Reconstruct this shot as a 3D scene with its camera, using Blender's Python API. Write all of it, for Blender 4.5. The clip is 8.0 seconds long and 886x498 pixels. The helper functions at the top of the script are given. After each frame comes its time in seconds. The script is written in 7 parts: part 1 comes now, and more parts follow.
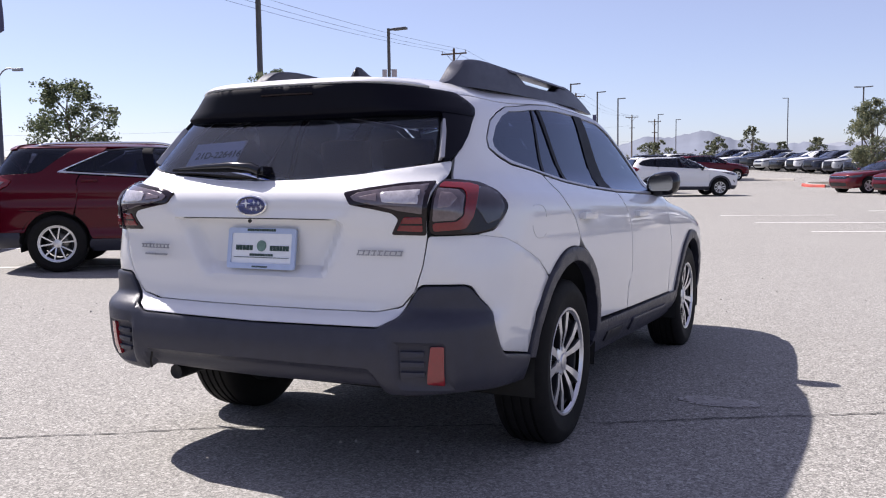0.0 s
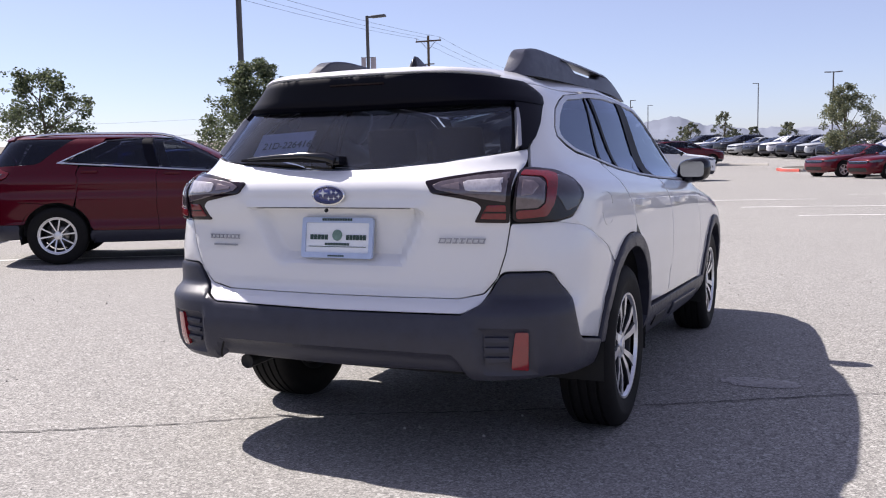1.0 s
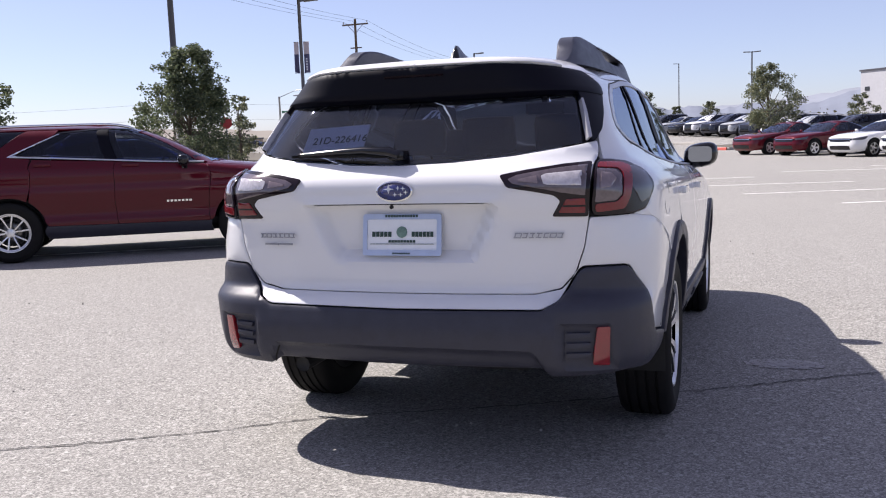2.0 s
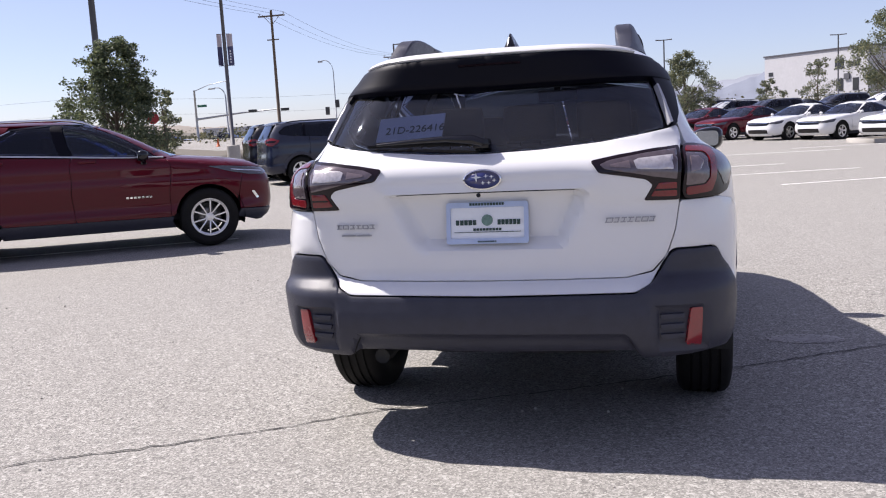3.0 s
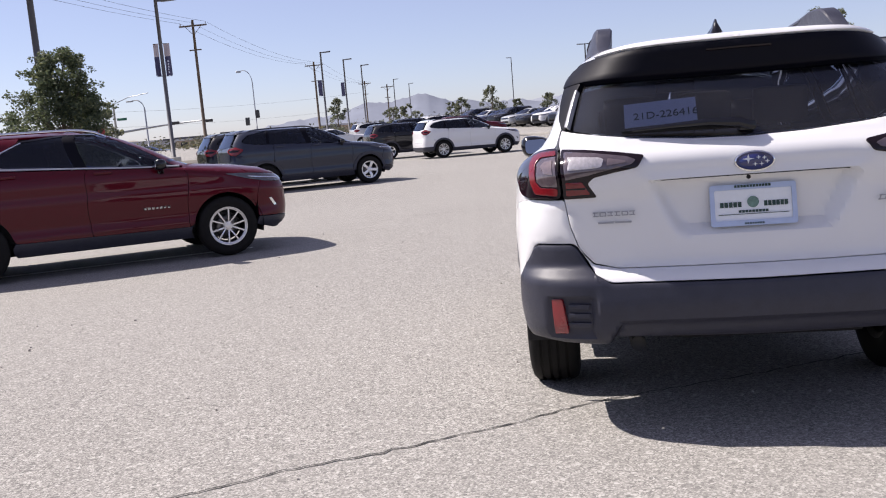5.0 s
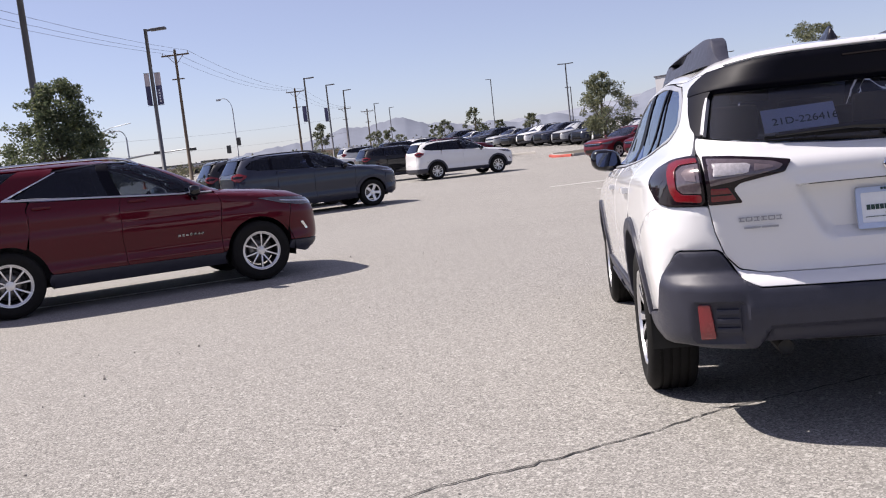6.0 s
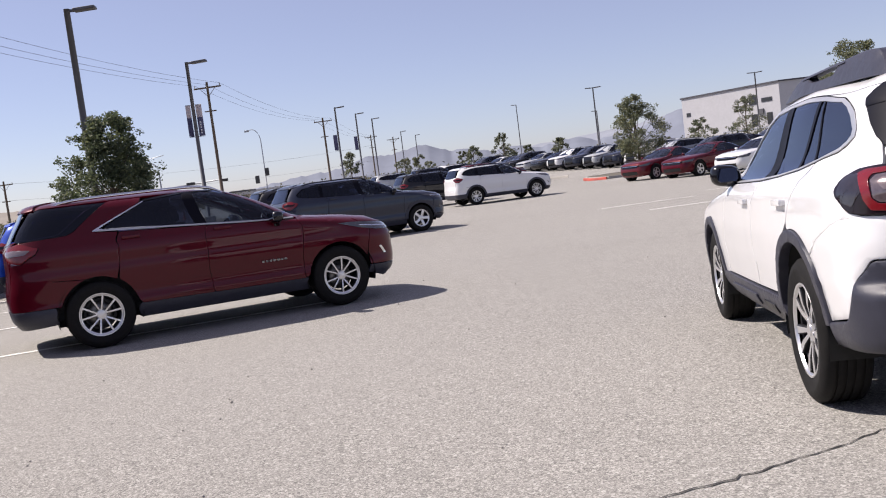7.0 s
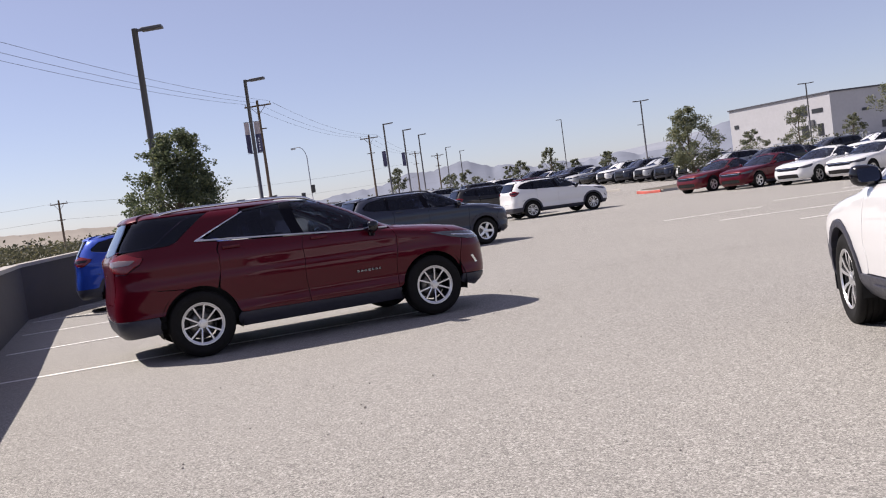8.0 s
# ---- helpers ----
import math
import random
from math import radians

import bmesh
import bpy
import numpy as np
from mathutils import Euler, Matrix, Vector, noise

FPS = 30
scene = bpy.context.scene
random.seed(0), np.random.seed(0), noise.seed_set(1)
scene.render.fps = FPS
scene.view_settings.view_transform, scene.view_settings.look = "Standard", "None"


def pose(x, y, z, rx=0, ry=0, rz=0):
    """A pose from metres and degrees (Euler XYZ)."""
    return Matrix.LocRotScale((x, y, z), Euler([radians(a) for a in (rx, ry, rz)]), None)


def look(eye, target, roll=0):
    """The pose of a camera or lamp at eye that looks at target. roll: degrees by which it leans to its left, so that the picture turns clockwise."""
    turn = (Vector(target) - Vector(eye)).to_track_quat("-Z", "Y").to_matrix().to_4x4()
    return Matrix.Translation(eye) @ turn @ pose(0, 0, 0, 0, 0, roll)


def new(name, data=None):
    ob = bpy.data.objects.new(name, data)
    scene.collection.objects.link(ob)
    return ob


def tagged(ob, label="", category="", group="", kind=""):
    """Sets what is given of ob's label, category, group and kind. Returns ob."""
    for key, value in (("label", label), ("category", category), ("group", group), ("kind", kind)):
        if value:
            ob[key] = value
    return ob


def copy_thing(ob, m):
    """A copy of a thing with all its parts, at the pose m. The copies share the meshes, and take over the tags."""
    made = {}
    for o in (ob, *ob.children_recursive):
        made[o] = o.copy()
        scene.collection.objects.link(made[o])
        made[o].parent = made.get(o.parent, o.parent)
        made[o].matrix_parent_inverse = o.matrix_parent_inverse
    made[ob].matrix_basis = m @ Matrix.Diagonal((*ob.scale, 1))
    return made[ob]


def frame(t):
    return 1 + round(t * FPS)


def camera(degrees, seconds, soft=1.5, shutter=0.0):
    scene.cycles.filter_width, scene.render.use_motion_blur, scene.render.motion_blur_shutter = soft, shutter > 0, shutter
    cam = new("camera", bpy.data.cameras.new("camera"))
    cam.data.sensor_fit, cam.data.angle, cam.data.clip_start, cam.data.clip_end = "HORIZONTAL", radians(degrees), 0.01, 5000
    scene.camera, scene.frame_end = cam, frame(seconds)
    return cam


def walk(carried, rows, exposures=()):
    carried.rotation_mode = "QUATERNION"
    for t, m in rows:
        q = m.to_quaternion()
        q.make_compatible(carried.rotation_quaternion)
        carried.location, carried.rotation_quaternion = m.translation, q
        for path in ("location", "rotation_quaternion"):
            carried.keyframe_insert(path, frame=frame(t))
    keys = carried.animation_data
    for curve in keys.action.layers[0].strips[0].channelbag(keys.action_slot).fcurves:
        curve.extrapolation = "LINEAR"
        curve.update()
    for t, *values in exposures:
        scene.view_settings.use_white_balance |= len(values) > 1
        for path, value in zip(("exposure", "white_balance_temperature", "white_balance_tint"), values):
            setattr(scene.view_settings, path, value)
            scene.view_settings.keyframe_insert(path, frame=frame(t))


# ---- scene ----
from mathutils import geometry

cam = camera(52.2, 8.0, soft=1.1)
PATH = [
    (0, (2.08, -3.7, 1.297), (1.22, -1.903, 1.118), -0.7),
    (0.5, (1.911, -3.828, 1.307), (1.07, -2.023, 1.121), -0.9),
    (1, (1.748, -3.902, 1.307), (0.944, -2.082, 1.1), -1.2),
    (1.5, (1.49, -3.916, 1.32), (0.749, -2.073, 1.092), -1.6),
    (1.7, (1.39, -3.954, 1.336), (0.683, -2.099, 1.1), -1.8),
    (2.8, (0.764, -4.159, 1.381), (0.252, -2.245, 1.11), -3.1),
    (3, (0.641, -4.198, 1.375), (0.161, -2.276, 1.1), -3.2),
    (3.5, (0.328, -4.289, 1.392), (-0.086, -2.353, 1.108), -3.5),
    (4, (-0.015, -4.354, 1.392), (-0.382, -2.41, 1.1), -3.8),
    (4.5, (-0.325, -4.392, 1.38), (-0.652, -2.44, 1.094), -4.2),
    (4.7, (-0.449, -4.39, 1.38), (-0.768, -2.435, 1.099), -4.3),
    (5.8, (-1.124, -4.457, 1.402), (-1.385, -2.489, 1.165), -5.8),
    (6, (-1.26, -4.482, 1.401), (-1.52, -2.512, 1.175), -6.1),
    (6.5, (-1.597, -4.528, 1.42), (-1.87, -2.556, 1.224), -6.7),
    (7, (-1.916, -4.571, 1.43), (-2.223, -2.601, 1.268), -7.2),
    (7.5, (-2.247, -4.599, 1.409), (-2.597, -2.634, 1.276), -7.5),
    (8, (-2.531, -4.62, 1.422), (-2.924, -2.662, 1.307), -7.7),
]
walk(cam, [(t, look(eye, target, roll)) for t, eye, target, roll in PATH], [(0.0, 0.76, 6500, 16), (4.0, 0.70, 6620, 16), (8.0, 0.52, 6850, 16)])

# ---------------------------------------------------------------- light
SUN_WAY = Vector((0.80, -0.15, -1.0)).normalized()
SUN_EL = math.asin(-SUN_WAY.z)
world = bpy.data.worlds.new("world")
scene.world = world
world.use_nodes = True
wn = world.node_tree
sky = wn.nodes.new("ShaderNodeTexSky")
sky.sky_type = "NISHITA"
sky.sun_disc = False
sky.sun_elevation = SUN_EL
sky.sun_rotation = math.atan2(-SUN_WAY.x, -SUN_WAY.y)
sky.altitude = 1800
sky.air_density = 0.9
sky.dust_density = 2.6
sky.ozone_density = 4.0
background = wn.nodes["Background"]
background.inputs["Strength"].default_value = 0.084
haze = wn.nodes.new("ShaderNodeMix")
haze.data_type = "RGBA"
haze.inputs["Factor"].default_value = 0.20
haze.inputs[7].default_value = (7.6, 6.6, 8.4, 1.0)
wn.links.new(sky.outputs["Color"], haze.inputs[6])
wn.links.new(haze.outputs[2], background.inputs["Color"])
sun_data = bpy.data.lights.new("sun", "SUN")
sun_data.energy = 4.7
sun_data.angle = radians(0.55)
sun_data.color = (1.0, 0.965, 0.91)
sun = new("sun", sun_data)
sun.matrix_world = look((0, 0, 60), Vector((0, 0, 60)) + SUN_WAY)


# ---------------------------------------------------------------- materials
class Nodes:
    """A small builder for node materials."""

    def __init__(self, name):
        self.mat = bpy.data.materials.new(name)
        self.mat.use_nodes = True
        self.tree = self.mat.node_tree
        self.bsdf = self.tree.nodes["Principled BSDF"]
        self.out = self.tree.nodes["Material Output"]

    def add(self, kind, **values):
        node = self.tree.nodes.new(kind)
        for key, value in values.items():
            setattr(node, key, value)
        return node

    def link(self, a, b):
        self.tree.links.new(a, b)
        return self

    def put(self, **values):
        for key, value in values.items():
            socket = self.bsdf.inputs[key.replace("_", " ")]
            if hasattr(value, "is_linked"):
                self.link(value, socket)
            else:
                socket.default_value = (*value, 1.0) if isinstance(value, tuple) and len(value) == 3 else value
        return self

    def place(self, scale=1.0, rot=(0, 0, 0)):
        co = self.add("ShaderNodeTexCoord")
        m = self.add("ShaderNodeMapping")
        m.inputs["Scale"].default_value = scale if isinstance(scale, tuple) else (scale,) * 3
        m.inputs["Rotation"].default_value = rot
        self.link(co.outputs["Object"], m.inputs["Vector"])
        return m.outputs["Vector"]

    def noise(self, scale, detail=3.0, rough=0.55, vector=None):
        n = self.add("ShaderNodeTexNoise")
        n.inputs["Scale"].default_value, n.inputs["Detail"].default_value = scale, detail
        n.inputs["Roughness"].default_value = rough
        self.link(vector or self.place(), n.inputs["Vector"])
        return n.outputs["Fac"]

    def cells(self, scale, out="Color", feature="F1", vector=None):
        n = self.add("ShaderNodeTexVoronoi", feature=feature)
        n.inputs["Scale"].default_value = scale
        self.link(vector or self.place(), n.inputs["Vector"])
        return n.outputs[out]

    def ramp(self, fac, *stops):
        n = self.add("ShaderNodeValToRGB")
        while len(n.color_ramp.elements) < len(stops):
            n.color_ramp.elements.new(0.5)
        for e, (at, c) in zip(n.color_ramp.elements, stops):
            e.position = at
            e.color = (*c, 1.0) if isinstance(c, tuple) else (c, c, c, 1.0)
        self.link(fac, n.inputs["Fac"])
        return n.outputs["Color"]

    def mix(self, fac, a, b, kind="MIX"):
        n = self.add("ShaderNodeMix", data_type="RGBA", blend_type=kind)
        for socket, value in ((n.inputs["Factor"], fac), (n.inputs[6], a), (n.inputs[7], b)):
            if hasattr(value, "is_linked"):
                self.link(value, socket)
            elif isinstance(value, tuple):
                socket.default_value = (*value, 1.0)
            else:
                socket.default_value = value
        return n.outputs[2]

    def bump(self, height, strength=0.3, distance=0.01):
        n = self.add("ShaderNodeBump")
        n.inputs["Strength"].default_value, n.inputs["Distance"].default_value = strength, distance
        self.link(height, n.inputs["Height"])
        self.link(n.outputs["Normal"], self.bsdf.inputs["Normal"])
        return self


def plain(name, color, rough=0.6, metal=0.0, grain=0.12, scale=40.0, bump=0.0, coat=0.0):
    """A matt or glossy surface whose colour and roughness vary at two scales."""
    n = Nodes(name)
    fine, broad = n.noise(scale), n.noise(scale * 0.06 + 0.4, 4.0)
    dark = tuple(c * (1 - grain) for c in color)
    light = tuple(min(1.0, c * (1 + grain)) for c in color)
    tone = n.mix(0.5, n.ramp(fine, (0.3, dark), (0.7, light)), n.ramp(broad, (0.3, dark), (0.7, light)))
    n.put(Base_Color=tone, Metallic=metal)
    rr = n.ramp(broad, (0.3, max(0.02, rough * 0.85)), (0.7, min(1.0, rough * 1.15)))
    n.put(Roughness=rr)
    if coat:
        n.put(Coat_Weight=coat, Coat_Roughness=0.05)
    if bump:
        n.bump(fine, bump, 0.004)
    return n.mat


def car_paint(name, color, flake=0.0, rough=0.35, coat=1.0, dusty=0.05):
    """Lacquered paint: a base with fine flake and road dust, under a clear coat."""
    n = Nodes(name)
    flakes, dust = n.noise(900.0, 1.0), n.noise(3.0, 5.0)
    base = n.ramp(flakes, (0.3, tuple(c * (1 - flake) for c in color)), (0.7, tuple(min(1, c * (1 + flake)) for c in color)))
    tone = n.mix(n.ramp(dust, (0.45, 0.0), (0.8, dusty)), base, (0.36, 0.33, 0.29))
    n.put(Base_Color=tone, Metallic=flake * 0.7, Roughness=n.ramp(dust, (0.35, rough * 0.85), (0.75, rough * 1.2)))
    n.put(Coat_Weight=coat, Coat_Roughness=0.03, Coat_IOR=1.45, Specular_IOR_Level=0.06)
    return n.mat


def tinted_glass(name, tint, dusty=0.03, ior=1.62):
    """A pane: tinted see-through with a mirror-like gloss that follows the Fresnel law."""
    n = Nodes(name)
    clear = n.add("ShaderNodeBsdfTransparent")
    dust = n.noise(2.5, 6.0)
    clear.inputs["Color"].default_value = (*tint, 1.0)
    glossy = n.add("ShaderNodeBsdfGlossy")
    glossy.inputs["Roughness"].default_value = 0.015
    glossy.inputs["Color"].default_value = (0.74, 0.82, 1.0, 1.0)
    fres = n.add("ShaderNodeFresnel")
    fres.inputs["IOR"].default_value = ior
    haze = n.add("ShaderNodeBsdfDiffuse")
    haze.inputs["Color"].default_value = (0.5, 0.48, 0.45, 1.0)
    film = n.add("ShaderNodeMixShader")
    n.link(n.ramp(dust, (0.35, dusty * 0.3), (0.75, dusty)), film.inputs["Fac"])
    n.link(clear.outputs[0], film.inputs[1]).link(haze.outputs[0], film.inputs[2])
    both = n.add("ShaderNodeMixShader")
    n.link(fres.outputs[0], both.inputs["Fac"])
    n.link(film.outputs[0], both.inputs[1]).link(glossy.outputs[0], both.inputs[2])
    n.link(both.outputs[0], n.out.inputs["Surface"])
    return n.mat


def asphalt_material():
    """Worn pale asphalt with the stones of its chip seal showing."""
    n = Nodes("asphalt")
    at = n.place()
    stones, tone, loose = n.cells(150.0, vector=at), n.cells(40.0, vector=at), n.cells(78.0, vector=at)
    fine, broad, wide = n.noise(95.0, 4.0, 0.7, at), n.noise(1.3, 5.0, 0.6, at), n.noise(0.11, 4.0, 0.5, at)
    grey = n.add("ShaderNodeRGBToBW")
    n.link(stones, grey.inputs[0])
    g2 = n.add("ShaderNodeRGBToBW")
    n.link(tone, g2.inputs[0])
    g3 = n.add("ShaderNodeSeparateColor")
    n.link(loose, g3.inputs[0])
    chips = n.ramp(grey.outputs[0], (0.10, (0.095, 0.092, 0.088)), (0.30, (0.185, 0.179, 0.167)), (0.55, (0.28, 0.270, 0.249)), (0.82, (0.46, 0.444, 0.413)))
    chips = n.mix(n.ramp(g2.outputs[0], (0.2, 0.0), (0.8, 0.18)), chips, (0.30, 0.29, 0.27))
    chips = n.mix(n.ramp(g3.outputs[0], (0.94, 0.0), (0.96, 0.7)), chips, (0.56, 0.545, 0.515))
    chips = n.mix(n.ramp(g3.outputs[1], (0.92, 0.0), (0.94, 0.65)), chips, (0.075, 0.073, 0.071))
    binder = n.mix(n.ramp(fine, (0.35, 0.6), (0.45, 0.0)), chips, (0.09, 0.087, 0.083))
    worn = n.mix(n.ramp(broad, (0.3, 0.0), (0.75, 0.2)), binder, (0.21, 0.203, 0.19))
    pale = n.mix(n.ramp(wide, (0.35, 0.0), (0.7, 0.34)), worn, (0.34, 0.33, 0.305))
    n.put(Base_Color=pale, Roughness=0.9, Specular_IOR_Level=0.15)
    n.bump(n.mix(0.5, fine, grey.outputs[0]), 0.55, 0.006)
    return n.mat


M_ASPHALT = asphalt_material()
M_LINE = plain("line_paint", (0.72, 0.71, 0.68), 0.7, grain=0.25, scale=60, bump=0.3)
M_CONCRETE = plain("concrete", (0.36, 0.34, 0.31), 0.85, grain=0.2, scale=30, bump=0.3)
M_RED_KERB = plain("red_kerb_paint", (0.42, 0.07, 0.05), 0.6, grain=0.3, scale=20)
M_DIRT = plain("dry_ground", (0.115, 0.101, 0.077), 0.95, grain=0.3, scale=2.0, bump=0.4)


# ---------------------------------------------------------------- geometry
def ease(v, w):
    """max(0, v), rounded off over about w metres."""
    return 0.5 * (v + math.sqrt(v * v + w * w))


def rise(x, y):
    """The lot's height: it falls towards the parked wagon, then lies level, then climbs to the far rows."""
    near = 0.026 * ease(3.9 - max(y, -40.0), 0.5)
    far = 0.028 * (ease(y - 47.0, 4.0) - ease(y - 85.0, 4.0))
    level = min(max((y - 6.0) / 8.0, 0.0), 1.0)
    west = 0.010 * (ease(-x - 1.2, 0.5) - ease(-x - 9.0, 0.5)) * (1 - 0.6 * level * level * (3 - 2 * level))
    fade = min(max((y - 8.0) / 14.0, 0.0), 1.0)
    east = -0.012 * (ease(x - 0.5, 1.0) - ease(x - 12.0, 1.0)) * fade * fade * (3 - 2 * fade)
    return near + far + west + east


def mesh_of(name, bm, material=None, smooth=True):
    me = bpy.data.meshes.new(name)
    bm.to_mesh(me)
    bm.free()
    for p in me.polygons:
        p.use_smooth = smooth
    for m in material if isinstance(material, (list, tuple)) else [material]:
        if m:
            me.materials.append(m)
    return me


def part(name, bm, material, parent=None, label="", smooth=True, m=None):
    """Links a bmesh as ONE mesh object, under a thing or under a part."""
    ob = new(name, mesh_of(name, bm, material, smooth))
    if parent:
        ob.parent = parent
    if m is not None:
        ob.matrix_basis = m
    return tagged(ob, label)


def thing(name, label, category, group="", m=None, kind=""):
    ob = new(name)
    if m is not None:
        ob.matrix_basis = m
    return tagged(ob, label, category, group, kind)


def box(bm, x0, y0, z0, x1, y1, z1, bevel=0.0, m=None):
    made = bmesh.ops.create_cube(bm, size=1.0)["verts"]
    bmesh.ops.scale(bm, vec=(x1 - x0, y1 - y0, z1 - z0), verts=made)
    bmesh.ops.translate(bm, vec=((x0 + x1) / 2, (y0 + y1) / 2, (z0 + z1) / 2), verts=made)
    if bevel:
        edges = list({e for v in made for e in v.link_edges})
        got = bmesh.ops.bevel(bm, geom=edges, offset=bevel, segments=2, profile=0.7, affect="EDGES")
        made = list({v for f in got["faces"] for v in f.verts} | {v for v in made if v.is_valid})
    if m is not None:
        bmesh.ops.transform(bm, matrix=m, verts=made)
    return bm


def tube(bm, points, radii, sides=10, cap=True):
    """A round bar through the points, with a radius at each."""
    rings = []
    points = [Vector(p) for p in points]
    up = Vector((0, 0, 1))
    for i, p in enumerate(points):
        d = (points[min(i + 1, len(points) - 1)] - points[max(i - 1, 0)]).normalized()
        a = d.cross(up if abs(d.z) < 0.9 else Vector((1, 0, 0))).normalized()
        b = d.cross(a)
        r = radii[i] if isinstance(radii, (list, tuple)) else radii
        rings.append([bm.verts.new(p + r * (math.cos(k * math.tau / sides) * a + math.sin(k * math.tau / sides) * b)) for k in range(sides)])
    for q, r in zip(rings, rings[1:]):
        for k in range(sides):
            bm.faces.new((q[k], q[(k + 1) % sides], r[(k + 1) % sides], r[k]))
    if cap:
        bm.faces.new(rings[0])
        bm.faces.new(rings[-1][::-1])
    return bm


# ---------------------------------------------------------------- ground
def build_ground():
    bm = bmesh.new()
    xs = [-4000, -1200, -400, -150, -80, -50] + [-36 + 1.5 * i for i in range(49)] + [50, 80, 150, 400, 1200, 4000]
    ys = [-3000, -800, -200, -80, -40, -20, -12, -9] + [-7 + 0.5 * i for i in range(26)] + [6 + 2 * i for i in range(42)] + [95, 110, 140, 200, 400, 1200, 5000]
    grid = [[bm.verts.new((x, y, rise(x, y))) for x in xs] for y in ys]
    for a, b in zip(grid, grid[1:]):
        for i in range(len(xs) - 1):
            bm.faces.new((a[i], a[i + 1], b[i + 1], b[i]))
    ob = part("ground", bm, M_ASPHALT)
    tagged(ob, "pale worn asphalt of an open car lot", "ground", kind="structure")


build_ground()


# ---------------------------------------------------------------- vehicle materials
M_WHITE = car_paint("white_paint", (0.70, 0.70, 0.705), 0.02)
M_RED = car_paint("dark_red_paint", (0.078, 0.0010, 0.0080), 0.2, dusty=0.004, coat=0.6)
M_GREY = car_paint("slate_grey_paint", (0.021, 0.026, 0.046), 0.2, dusty=0.02)
M_BLACK = car_paint("black_paint", (0.010, 0.010, 0.013), 0.1, dusty=0.015)
M_BLUE = car_paint("bright_blue_paint", (0.012, 0.055, 0.36), 0.25)
M_SILVER = car_paint("silver_paint", (0.42, 0.43, 0.44), 0.2)
M_SCARLET = car_paint("red_paint", (0.105, 0.006, 0.012), 0.2, dusty=0.02)
M_CLAD = plain("textured_black_plastic", (0.034, 0.035, 0.050), 0.42, grain=0.2, scale=300, bump=0.25)
M_GLOSS = plain("gloss_black_trim", (0.005, 0.005, 0.008), 0.16, grain=0.1)
M_RUBBER = plain("tyre_rubber", (0.012, 0.0115, 0.0115), 0.7, grain=0.25, scale=30, bump=0.2)
M_DARK = plain("dark_underside", (0.012, 0.012, 0.012), 0.8, grain=0.3)
M_ALLOY = plain("machined_alloy", (0.72, 0.72, 0.73), 0.34, 0.9, grain=0.06, scale=80)
M_ALLOY_DARK = plain("dark_alloy", (0.022, 0.022, 0.025), 0.45, 0.4, grain=0.1)
M_CHROME = plain("chrome", (0.75, 0.75, 0.76), 0.1, 1.0, grain=0.03)
M_LETTER = plain("satin_letters", (0.34, 0.34, 0.36), 0.35, 0.6, grain=0.1)
M_SATIN = plain("satin_bright_trim", (0.55, 0.55, 0.56), 0.35, 0.7, grain=0.04)
M_PILLAR = plain("black_pillar_trim", (0.002, 0.002, 0.006), 0.5, grain=0.1)
M_STEEL = plain("brake_disc_steel", (0.22, 0.21, 0.20), 0.4, 0.9, grain=0.2)
M_SEAT = plain("seat_cloth", (0.022, 0.022, 0.024), 0.9, grain=0.3, scale=200, bump=0.3)
M_CABIN = plain("cabin_trim", (0.02, 0.02, 0.022), 0.8, grain=0.2, scale=120)
M_TINT = tinted_glass("privacy_glass", (0.045, 0.052, 0.095), 0.008, 1.46)
M_PANE = tinted_glass("clear_glass", (0.24, 0.28, 0.31))
M_SIDE = tinted_glass("side_glass", (0.33, 0.37, 0.42), 0.010, 1.48)
M_REAR_GLASS = tinted_glass("dusty_privacy_glass", (0.48, 0.52, 0.64), 0.035, 1.52)
M_TAIL_RED = plain("red_lens", (0.155, 0.005, 0.009), 0.16, grain=0.25, scale=90, coat=0.4)
M_TAIL_DARK = plain("smoked_lens", (0.010, 0.005, 0.008), 0.12, grain=0.2, scale=60, coat=0.4)
M_TAIL_CLEAR = plain("clear_lens", (0.19, 0.145, 0.15), 0.12, 0.3, grain=0.25, scale=60, coat=1.0)
M_TAIL_SMOKE = plain("smoked_clear_lens", (0.11, 0.085, 0.095), 0.10, 0.3, grain=0.35, scale=45, coat=1.0)
M_TAIL_SIDE = plain("dark_side_lens", (0.03, 0.022, 0.026), 0.08, 0.5, grain=0.6, scale=60, coat=1.0)
M_FIN_EDGE = plain("fin_edge_highlight", (0.42, 0.42, 0.44), 0.28, 0.3, grain=0.08)
M_STAR = plain("silver_stars", (0.66, 0.67, 0.70), 0.4, 0.2, grain=0.05)
M_GUIDE = plain("pale_light_guide", (0.52, 0.49, 0.50), 0.15, 0.3, grain=0.3, scale=70, coat=0.8)
M_MIRROR = plain("dimming_mirror", (0.30, 0.33, 0.38), 0.04, 1.0, grain=0.03)
M_REFLECTOR = plain("red_reflector", (0.20, 0.004, 0.010), 0.25, grain=0.25, scale=160, coat=1.0)
M_LAMP = plain("headlamp_lens", (0.085, 0.085, 0.095), 0.1, 0.4, grain=0.35, scale=25, coat=1.0)
M_PLATE_WHITE = plain("plate_insert_white", (0.78, 0.80, 0.82), 0.5, grain=0.05)
M_PLATE_FRAME = plain("plate_frame_pale_blue", (0.42, 0.50, 0.68), 0.4, grain=0.08)
M_INK = plain("dark_green_ink", (0.02, 0.05, 0.04), 0.6)
M_GLOBE = plain("globe_green", (0.13, 0.22, 0.18), 0.5, grain=0.5, scale=120)
